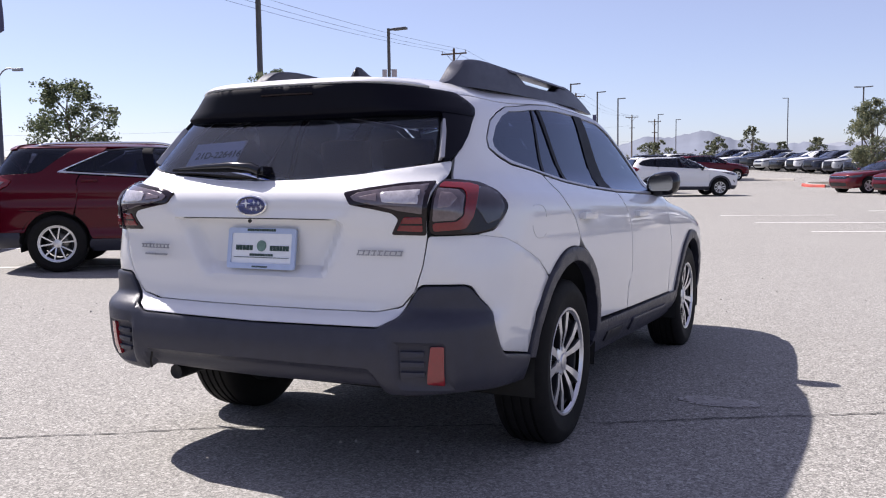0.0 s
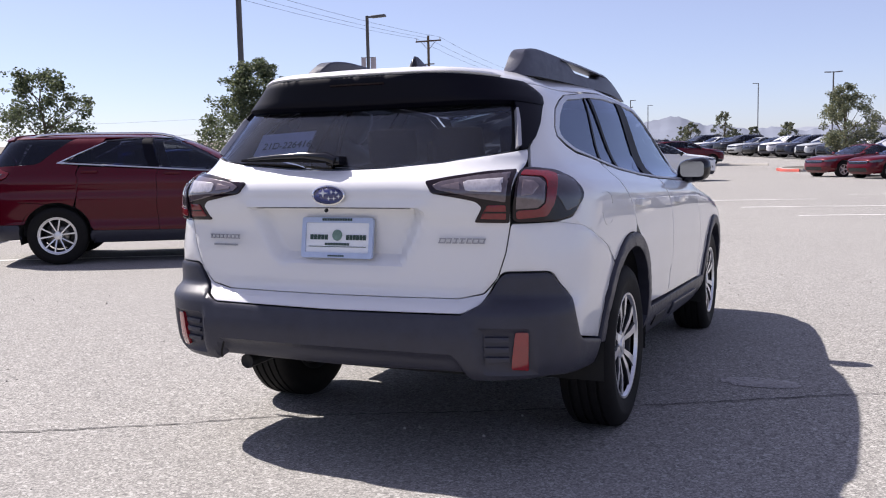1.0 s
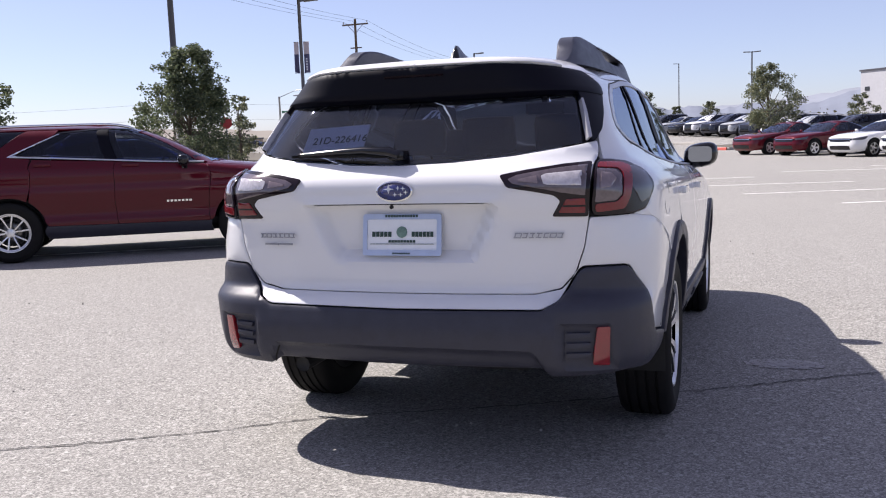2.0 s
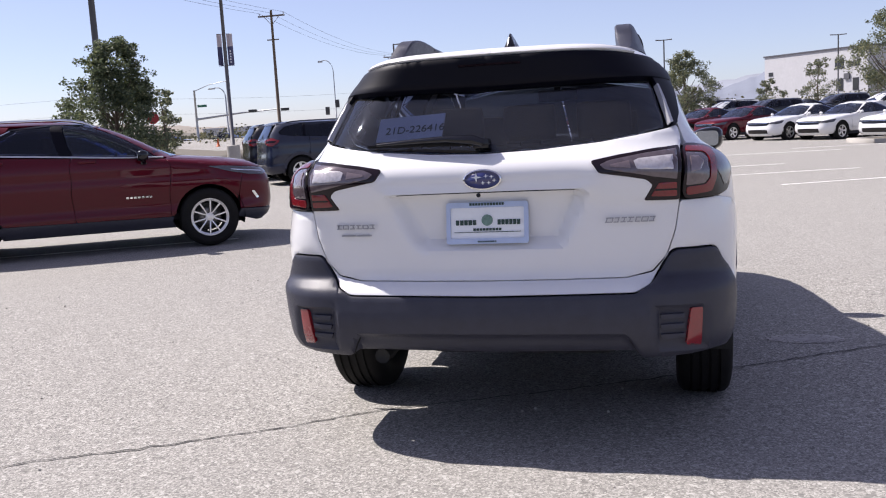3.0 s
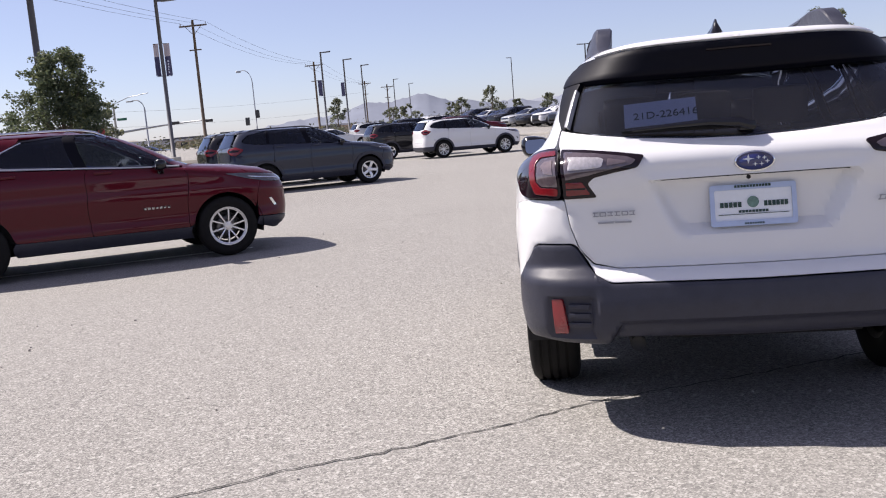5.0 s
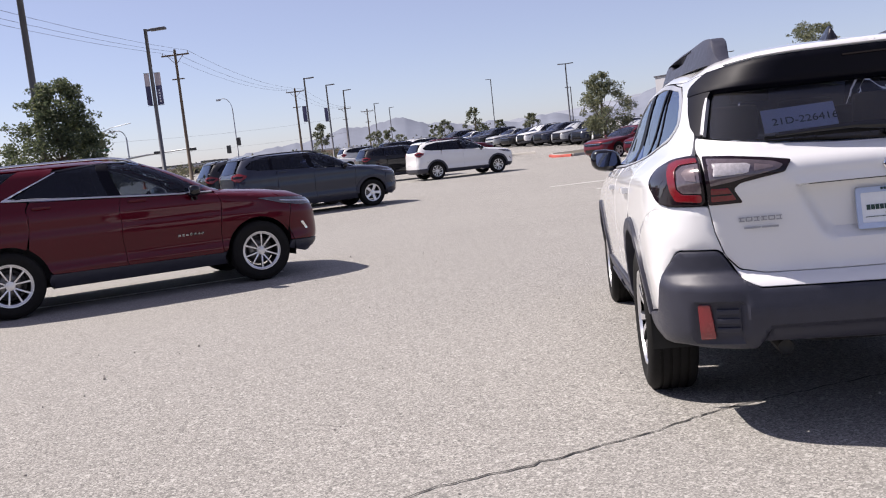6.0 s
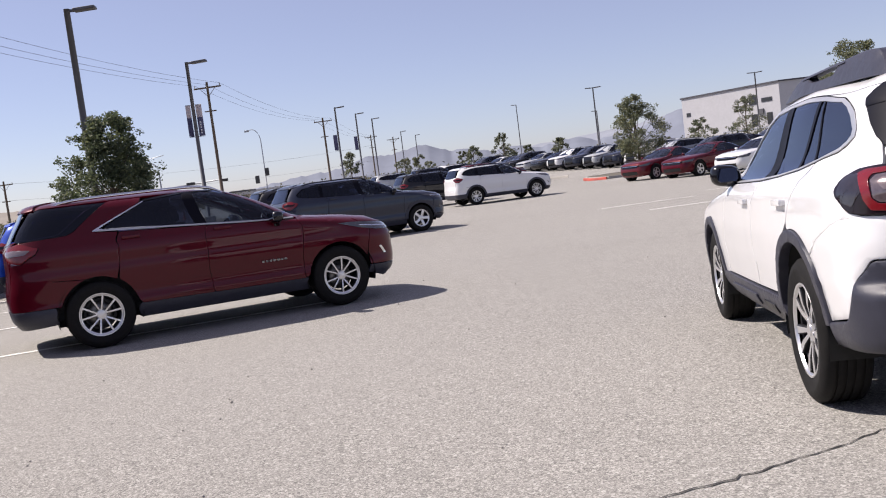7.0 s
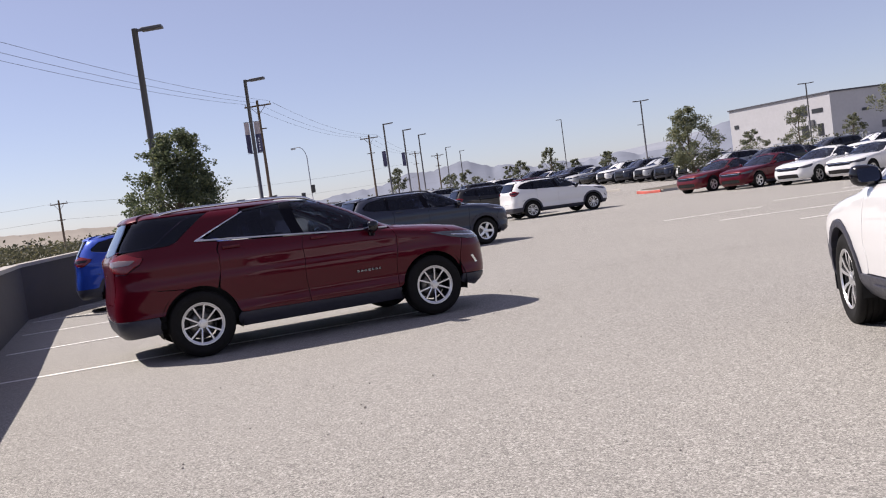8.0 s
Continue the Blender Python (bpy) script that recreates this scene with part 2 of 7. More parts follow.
M_OVAL = plain("badge_blue", (0.012, 0.018, 0.11), 0.15, grain=0.1, coat=1.0)
M_PAPER = plain("paper_card", (0.90, 0.91, 0.89), 0.7, grain=0.05)
M_CLAD.node_tree.nodes["Principled BSDF"].inputs["Specular IOR Level"].default_value = 0.35
for dull in (M_PILLAR, M_RUBBER, M_TAIL_DARK):
    dull.node_tree.nodes["Principled BSDF"].inputs["Specular IOR Level"].default_value = 0.14


# ---------------------------------------------------------------- car bodies
def smooth_table(xs, ys):
    """A monotone cubic through the points of a table."""
    xs, ys = np.array(xs, float), np.array(ys, float)
    h, d = np.diff(xs), np.diff(ys) / np.diff(xs)
    m = np.r_[d[0], (d[:-1] + d[1:]) / 2, d[-1]]
    m[1:-1][d[:-1] * d[1:] <= 0] = 0
    for i, s in enumerate(d):
        if s == 0:
            m[i] = m[i + 1] = 0
        else:
            k = math.hypot(m[i] / s, m[i + 1] / s)
            if k > 3:
                m[i], m[i + 1] = 3 * m[i] / k, 3 * m[i + 1] / k

    def at(x):
        x = np.clip(x, xs[0], xs[-1])
        i = np.clip(np.searchsorted(xs, x, side="right") - 1, 0, len(h) - 1)
        t = (x - xs[i]) / h[i]
        return ((1 + 2 * t) * (1 - t) ** 2 * ys[i] + t * (1 - t) ** 2 * h[i] * m[i] + t * t * (3 - 2 * t) * ys[i + 1] + t * t * (t - 1) * h[i] * m[i + 1])

    return at


class Hull:
    """The skin of a car as level outlines, each from the middle of the tail, round one corner, along the flank to the middle of the nose.
    A place on it is (q, v): the way along the outline and the way up the skin. Rows: z, half width, tail y, nose y, and the
    corners' width and length behind and in front."""

    def __init__(self, rows, levels=150, bow=0.05, narrow=0.035, crown=None):
        self.crown = crown
        rows = np.array(rows, float)
        step = np.abs(np.diff(rows, axis=0))
        v = np.r_[0, np.cumsum(np.maximum.reduce([step[:, 0], 0.6 * step[:, 1], 0.35 * step[:, 2], 0.2 * step[:, 3]]))]
        cols = [smooth_table(v, rows[:, k]) for k in range(rows.shape[1])]
        self.top = v[-1]
        self.vs = np.linspace(0, self.top, levels)
        self.zs = cols[0](self.vs)
        self.lines, self.ways = [], []
        for vv in self.vs:
            z, w, yr, yf, lx, ly, mx, my = [float(c(vv)) for c in cols]
            w = max(w, 0.004)
            lx, mx = min(lx, 0.95 * w), min(mx, 0.95 * w)
            ts = np.linspace(0, math.pi / 2, 22)
            e = 2 / 2.35
            x = list(np.linspace(0, w - lx, 14)[:-1]) + list(w - lx + lx * np.sin(ts) ** e)
            b = bow * (w - lx) ** 2
            y = list(yr + bow * np.linspace(0, w - lx, 14)[:-1] ** 2) + list(yr + b + ly * (1 - np.cos(ts) ** e))
            x += list(np.full(58, w)) + list(w - mx + mx * np.cos(ts) ** e) + list(np.linspace(w - mx, 0, 14)[1:])
            c = bow * 2 * (w - mx) ** 2
            y += list(np.linspace(yr + b + ly, yf - c - my, 60)[1:-1]) + list(yf - c - my * (1 - np.sin(ts) ** e)) + list(yf - 2 * bow * np.linspace(w - mx, 0, 14)[1:] ** 2)
            x, y = np.array(x), np.array(y)
            mid, half = (yr + yf) / 2, (yf - yr) / 2
            x = x * (1 - narrow * np.abs((y - mid) / half) ** 3)
            self.lines.append(np.c_[x, y])
            self.ways.append(np.r_[0, np.cumsum(np.hypot(np.diff(x), np.diff(y)))])

    def v_of(self, z):
        return float(np.interp(z, self.zs, self.vs))

    def level(self, v):
        return min(max(int(round(v / self.top * (len(self.vs) - 1))), 0), len(self.vs) - 1)

    def q_of(self, kind, a, v):
        i = self.level(v)
        line, way = self.lines[i], self.ways[i]
        if kind == "q":
            return a
        if kind == "e":
            return float(np.interp(v, self.vs, [w[-1] for w in self.ways])) - a + (0.006 if a == 0 else 0.0)
        if kind == "y":
            return float(np.interp(a, line[:, 1], way))
        wide = int(np.argmax(line[:, 0])) + 1
        return math.copysign(float(np.interp(abs(a), line[:wide, 0], way[:wide])), a)

    def at(self, q, v):
        f = min(max(v / self.top, 0), 1) * (len(self.vs) - 1)
        i = min(int(f), len(self.vs) - 2)
        t = f - i
        got = []
        for k in (i, i + 1):
            s = min(abs(q), self.ways[k][-1])
            got.append((np.interp(s, self.ways[k], self.lines[k][:, 0]), np.interp(s, self.ways[k], self.lines[k][:, 1])))
        x = got[0][0] * (1 - t) + got[1][0] * t
        y = got[0][1] * (1 - t) + got[1][1] * t
        z = float(self.zs[i] * (1 - t) + self.zs[i + 1] * t)
        if self.crown:
            z += self.crown(y, z)
        return Vector((math.copysign(x, q) if q else x, y, z))

    def out(self, q, v):
        """The outward normal."""
        h = 0.012
        a = self.at(q + h, v) - self.at(q - h, v)
        b = self.at(q, min(v + h, self.top)) - self.at(q, max(v - h, 0))
        n = a.cross(b)
        return n.normalized() if n.length > 1e-9 else Vector((0, 0, 1))

    def sheen(self, q, v):
        """The normal over a wider span, for even reflections."""
        a = self.at(q + 0.05, v) - self.at(q - 0.05, v)
        b = self.at(q, min(v + 0.03, self.top)) - self.at(q, max(v - 0.03, 0))
        n = a.cross(b)
        return n.normalized() if n.length > 1e-9 else Vector((0, 0, 1))

    def outline(self, text):
        """Corners of a panel: x.43@1.13 is .43 m from the middle at that height, on the tail; y is on the flank; e is counted back from
        the nose's middle."""
        pts, last = [], None
        for word in text.split():
            kind = word[0]
            a, z = (float(k) for k in word[1:].split("@"))
            if kind == "e" and last and last[0] == "e":
                n = int(abs(z - last[2]) / 0.035) + 1
                spots = [(last[1] + (a - last[1]) * k / n, last[2] + (z - last[2]) * k / n) for k in range(1, n + 1)]
            else:
                spots = [(a, z)]
            for at, up in spots:
                v = self.v_of(up)
                pts.append(Vector((self.q_of(kind, at, v), v)))
            last = (kind, a, z)
        return pts


def rounded(pts, r, n=4):
    """The outline with its corners rounded off."""
    made = []
    for i, p in enumerate(pts):
        a, b = pts[i - 1] - p, pts[(i + 1) % len(pts)] - p
        if a.length < 1e-6 or b.length < 1e-6:
            continue
        d = min(r, a.length * 0.45, b.length * 0.45)
        s, e = p + a.normalized() * d, p + b.normalized() * d
        for k in range(n + 1):
            t = k / n
            made.append(s * (1 - t) ** 2 + p * 2 * t * (1 - t) + e * t * t)
    return made


def inside(p, pts):
    hit = False
    for a, b in zip(pts, pts[-1:] + pts[:-1]):
        if (a.y > p.y) != (b.y > p.y) and p.x < (b.x - a.x) * (p.y - a.y) / (b.y - a.y) + a.x:
            hit = not hit
    return hit


def panel(hull, pts, lift=0.0, depth=0.02, step=0.04, side=1, r=0.02, edge=0.0, swell=None):
    """A piece of skin within an outline, lifted off the hull, with an edge of its own depth."""
    if isinstance(pts, str):
        pts = hull.outline(pts)
    if r:
        pts = rounded(pts, r)
    ring = []
    for a, b in zip(pts, pts[1:] + pts[:1]):
        n = max(1, int((b - a).length / step))
        ring += [a + (b - a) * (k / n) for k in range(n)]
    clean = [ring[0]]
    for p in ring[1:]:
        if (p - clean[-1]).length > 1e-4:
            clean.append(p)
    ring = clean
    n = len(ring)
    x0, x1 = min(p.x for p in ring), max(p.x for p in ring)
    y0, y1 = min(p.y for p in ring), max(p.y for p in ring)
    grid, near = [], (0.45 * step) ** 2
    rarr = np.array([(p.x, p.y) for p in ring])
    nx, ny = int((x1 - x0) / step) + 1, int((y1 - y0) / step) + 1
    for i in range(nx):
        for j in range(ny):
            p = Vector((x0 + (i + 0.5) * (x1 - x0) / nx, y0 + (j + 0.5) * (y1 - y0) / ny))
            if ((rarr - (p.x, p.y)) ** 2).sum(1).min() > near and inside(p, ring):
                grid.append(p)
    if edge:
        for i, p in enumerate(ring):
            t = ring[(i + 1) % n] - ring[i - 1]
            if t.length > 1e-6:
                for s in (1, -1):
                    c = p + Vector((-t.y, t.x)).normalized() * edge * s
                    if inside(c, ring) and ((rarr - (c.x, c.y)) ** 2).sum(1).min() > (0.8 * edge) ** 2:
                        grid.append(c)
                        break
    got = geometry.delaunay_2d_cdt(ring + grid, [], [list(range(n))], 1, 1e-6)
    bm = bmesh.new()
    facing = None if swell else bm.verts.layers.float_vector.new("facing")
    spots = got[0]
    origin = [set(o) for o in got[3]]
    border = {}
    verts = []
    for k, p in enumerate(spots):
        place, out = hull.at(p.x, p.y), hull.out(p.x, p.y)
        on = [o for o in origin[k] if o < n]
        extra = swell(p, place) if swell else 0.0
        place = place + out * (lift + extra - (edge * 0.6 if on and edge else 0.0))
        place.x *= side
        verts.append(bm.verts.new(place))
        if facing is not None and not (on and edge):
            way = hull.sheen(p.x, p.y)
            way.x *= side
            verts[-1][facing] = way
        for o in on:
            out = out.copy()
            out.x *= side
            border[o] = (verts[-1], out)
    for f in got[2]:
        try:
            bm.faces.new([verts[k] for k in (f if side > 0 else f[::-1])])
        except ValueError:
            pass
    if depth:
        low = {}
        for o, (vert, out) in border.items():
            if vert not in low:
                low[vert] = bm.verts.new(vert.co - out * depth)
        for i in range(n):
            if i in border and (i + 1) % n in border:
                a, b = border[i][0], border[(i + 1) % n][0]
                if a != b:
                    try:
                        bm.faces.new((a, low[a], low[b], b) if side > 0 else (b, low[b], low[a], a))
                    except ValueError:
                        pass
    return bm


def skin(name, bm, material, parent, label="", angle=35):
    ob = part(name, bm, material, parent, label)
    me = ob.data
    me.set_sharp_from_angle(angle=radians(angle))
    if "facing" in me.attributes:
        ways = [Vector(d.vector) for d in me.attributes["facing"].data]
        flat = []
        for f in me.polygons:
            for k in f.vertices:
                w = ways[k]
                flat.append(w if w.dot(f.normal) > 0.6 else (0.0, 0.0, 0.0))
        me.normals_split_custom_set(flat)
    return ob


def arch(yc, r, a0, a1, n=14, zc=0.36):
    """Corners along a wheel arch, from angle a0 to a1 (degrees, 0 to the front, 90 up)."""
    text = []
    for k in range(n + 1):
        a = radians(a0 + (a1 - a0) * k / n)
        text.append(f"y{yc + r * math.cos(a):.4f}@{zc + r * math.sin(a):.4f}")
    return " ".join(text)


def lathe(bm, profile, sides=40):
    """Turns (radius, x) round the x axis."""
    rings = [[bm.verts.new((x, r * math.cos(k * math.tau / sides), r * math.sin(k * math.tau / sides))) for k in range(sides)] for r, x in profile]
    for a, b in zip(rings, rings[1:]):
        for k in range(sides):
            bm.faces.new((a[k], a[(k + 1) % sides], b[(k + 1) % sides], b[k]))
    return rings


def spoke(bm, angle, r0, r1, half0, half1, x0, x1, thick=0.028, lean=0.0):
    """A tapered, bevelled spoke from the hub to the rim, on the wheel's outer face."""
    c, s = math.cos(angle), math.sin(angle)
    d, t = Vector((0, c, s)), Vector((0, -s, c))
    rows = []
    for r, half, x in ((r0, half0, x0), ((r0 + r1) / 2, (half0 + half1) / 2, (x0 + x1) / 2 + 0.006), (r1, half1, x1)):
        mid = d * r + t * (lean * (r - r0) / (r1 - r0))
        rows.append([bm.verts.new(mid + t * a + Vector((b, 0, 0))) for a, b in ((-half, x - thick), (-half, x - 0.005), (-half * 0.75, x), (half * 0.75, x), (half, x - 0.005), (half, x - thick))])
    for a, b in zip(rows, rows[1:]):
        for k in range(6):
            bm.faces.new((a[k], a[(k + 1) % 6], b[(k + 1) % 6], b[k]))
    bm.faces.new(rows[0][::-1])
    bm.faces.new(rows[-1])


class WheelKit:
    """The meshes of one kind of wheel, shared by all its copies. The outer face looks along +x."""

    def __init__(self, radius, width, rim, style, fine=True):
        self.fine = fine
        sides = 56 if fine else 24
        bm, w = bmesh.new(), width / 2
        prof = [(rim - 0.006, -w * 0.82), (rim + 0.02, -w * 0.98), (rim + 0.55 * (radius - rim), -w * 1.04), (radius - 0.022, -w * 0.96), (radius - 0.004, -w * 0.80)]
        if fine:
            for g in (-0.52, -0.17, 0.17, 0.52):
                prof += [(radius, (g - 0.06) * w), (radius - 0.008, (g - 0.05) * w), (radius - 0.008, (g + 0.05) * w), (radius, (g + 0.06) * w)]
        prof += [(radius - 0.004, w * 0.80), (radius - 0.022, w * 0.96), (rim + 0.62 * (radius - rim), w * 1.03), (rim + 0.56 * (radius - rim), w * 1.045), (rim + 0.5 * (radius - rim), w * 1.035), (rim + 0.02, w * 0.98), (rim - 0.006, w * 0.86)]
        lathe(bm, prof, sides)
        self.tyre = mesh_of("tyre", bm, M_RUBBER)
        self.tyre.set_sharp_from_angle(angle=radians(38))
        bm = bmesh.new()
        lathe(bm, [(rim - 0.004, -w * 0.85), (rim - 0.03, -w * 0.7), (rim - 0.045, 0), (rim - 0.03, w * 0.66), (rim - 0.022, w * 0.70)], sides)
        ring = lathe(bm, [(rim * 0.75, -w * 0.25), (0.03, -w * 0.25)], sides)
        bm.faces.new(ring[-1])
        self.rim = mesh_of("wheel", bm, [M_ALLOY_DARK])
        self.rim.set_sharp_from_angle(angle=radians(35))
        bm = bmesh.new()
        inner = 0.012 if style == "split" else 0.024
        lathe(bm, [(rim - inner, w * (0.82 if style == "split" else 0.64)), (rim - inner + 0.002, w * 0.84), (rim - 0.008, w * 0.88), (rim - 0.003, w * 0.94), (rim + 0.006, w * 0.95), (rim + 0.009, w * 0.90), (rim + 0.009, w * 0.80)], sides)
        self.lip = mesh_of("rim_lip", bm, M_ALLOY)
        self.lip.set_sharp_from_angle(angle=radians(35))
        bm = bmesh.new()
        ring = lathe(bm, [(rim * 0.62, -w * 0.12), (rim * 0.62, w * 0.02), (rim * 0.3, w * 0.02)], sides)
        bm.faces.new(ring[-1])
        self.disc = mesh_of("brake_disc", bm, M_STEEL)
        bm = bmesh.new()
        hub = 0.054 if style == "ten" else 0.072
        ring = lathe(bm, [(hub + 0.003, w * 0.3), (hub, w * 0.66), (min(0.05, hub - 0.008), w * 0.74), (0.034, w * 0.75), (0.032, w * 0.80), (0.02, w * 0.82)], 24)
        bm.faces.new(ring[-1])
        for k in range(5 if fine else 0):
            a = k * math.tau / 5 + 0.3
            tube(bm, [(w * 0.7, 0.053 * math.cos(a), 0.053 * math.sin(a)), (w * 0.765, 0.053 * math.cos(a), 0.053 * math.sin(a))], 0.009, 6)
        self.hub = mesh_of("hub_cap", bm, M_ALLOY)
        self.hub.set_sharp_from_angle(angle=radians(35))
        self.spokes = []
        n = 5
        for k in range(n):
            a = math.pi / 2 + k * math.tau / n
            bm = bmesh.new()
            if style == "split":
                for s in (1, -1):
                    spoke(bm, a + s * 0.19, 0.055, rim - 0.012, 0.013, 0.026, w * 0.70, w * 0.87, lean=s * 0.014)
            elif style == "pairs":
                for s in (1, -1):
                    spoke(bm, a + s * 0.13, 0.055, rim - 0.012, 0.018, 0.014, w * 0.70, w * 0.86, lean=s * 0.038)
            elif style == "ten":
                for s in (1, -1):
                    spoke(bm, a + s * 0.16, 0.045, rim - 0.012, 0.011, 0.0125, w * 0.68, w * 0.86, lean=s * 0.030)
            else:
                spoke(bm, a, 0.055, rim - 0.012, 0.034, 0.040, w * 0.70, w * 0.86)
            if style in ("split", "ten", "five"):
                bm.normal_update()
                for f in bm.faces:
                    f.material_index = 0 if abs(f.normal.x) > 0.8 and f.calc_center_median().x > w * 0.6 else 1
            self.spokes.append(mesh_of("spoke", bm, [M_ALLOY, M_ALLOY_DARK], smooth=False))

    def mount(self, car, x, y, z, spin=0.0):
        m = pose(x, y, z, 0, 0, 0 if x > 0 else 180) @ pose(0, 0, 0, spin)
        wheel = new("wheel", self.rim)
        wheel.parent = car
        wheel.matrix_basis = m
        for name, mesh in [("tyre", self.tyre), ("rim_lip", self.lip), ("brake_disc", self.disc), ("hub_cap", self.hub)] + [("spoke", s) for s in self.spokes]:
            ob = new(name, mesh)
            ob.parent = wheel
        return wheel


def wheel_well(bm, x0, x1, y, z, r, sides=18):
    """An open half drum round a wheel, closed on its inner side."""
    rows = []
    for x in (x1, x0):
        rows.append([bm.verts.new((x, y + r * math.cos(math.pi * (1.16 * k / sides - 0.08)), z + r * math.sin(math.pi * (1.16 * k / sides - 0.08)))) for k in range(sides + 1)])
    for k in range(sides):
        bm.faces.new((rows[0][k], rows[0][k + 1], rows[1][k + 1], rows[1][k]))
    bm.faces.new(rows[1])


def seat(bm, x, y, z, w=0.26, bench=False):
    """A car seat: cushion, back and headrest."""
    box(bm, x - w, y - 0.05, z, x + w, y + 0.48, z + 0.16, 0.05)
    box(bm, x - w, -0.07, 0, x + w, 0.07, 0.46, 0.05, m=pose(0, y, z + 0.12, 14))
    for c in ((-0.36, 0, 0.36) if bench else (0,)):
        box(bm, x + c - 0.13, -0.05, 0, x + c + 0.13, 0.05, 0.18, 0.045, m=pose(0, y - 0.12, z + 0.585, 10))
        tube(bm, [(x + c - 0.05, y - 0.11, z + 0.50), (x + c - 0.05, y - 0.12, z + 0.62)], 0.006, 6)
        tube(bm, [(x + c + 0.05, y - 0.11, z + 0.50), (x + c + 0.05, y - 0.12, z + 0.62)], 0.006, 6)


def cabin(car, rear_y, front_y, half, floor=0.30, sill=0.92, seats=True, wb=2.7):
    """The dark floor, side linings, dashboard and seats inside a car."""
    bm = bmesh.new()
    box(bm, -half, rear_y, max(floor - 0.08, 0.335), half, front_y + 0.9, max(floor, 0.36), 0.01)
    box(bm, -half, rear_y, floor, -half + 0.03, front_y, sill, 0.01)
    box(bm, half - 0.03, rear_y, floor, half, front_y, sill, 0.01)
    box(bm, -half, front_y - 0.25, floor, half, front_y + 0.1, sill + 0.06, 0.06)
    box(bm, -half, rear_y, floor, half, rear_y + 0.04, sill - 0.1, 0.01)
    part("cabin_lining", bm, M_CABIN, car)
    if seats:
        for x in (-0.37, 0.37):
            bm = bmesh.new()
            seat(bm, x, wb * 0.40, floor + 0.22)
            part("front_seat", bm, M_SEAT, car)
        bm = bmesh.new()
        seat(bm, 0, wb * 0.13, floor + 0.24, 0.62, True)
        part("rear_seat", bm, M_SEAT, car)
        bm = bmesh.new()
        mid = Vector((-0.37, front_y - 0.36, sill + 0.02))
        ring = [mid + Vector((0.18 * math.cos(a), 0.07 * math.sin(a), 0.17 * math.sin(a))) for a in [k * math.tau / 20 for k in range(21)]]
        tube(bm, ring, 0.014, 8, cap=False)
        part("steering_wheel", bm, M_CABIN, car)


def slab(bm, pts, thick):
    """A flat shape in the xz plane, facing -y, of some thickness."""
    a = [bm.verts.new((x, 0, z)) for x, z in pts]
    b = [bm.verts.new((x, thick, z)) for x, z in pts]
    bm.faces.new(a)
    bm.faces.new(b[::-1])
    for i in range(len(pts)):
        j = (i + 1) % len(pts)
        bm.faces.new((a[i], b[i], b[j], a[j]))


def oval(rx, rz, n=28):
    return [(rx * math.cos(k * math.tau / n), rz * math.sin(k * math.tau / n)) for k in range(n)]


def round_rect(w, h, r, n=5):
    pts = []
    for cx, cz, a0 in ((w - r, h - r, 0), (-w + r, h - r, 90), (-w + r, -h + r, 180), (w - r, -h + r, 270)):
        pts += [(cx + r * math.cos(radians(a0 + 90 * k / n)), cz + r * math.sin(radians(a0 + 90 * k / n))) for k in range(n + 1)]
    return pts


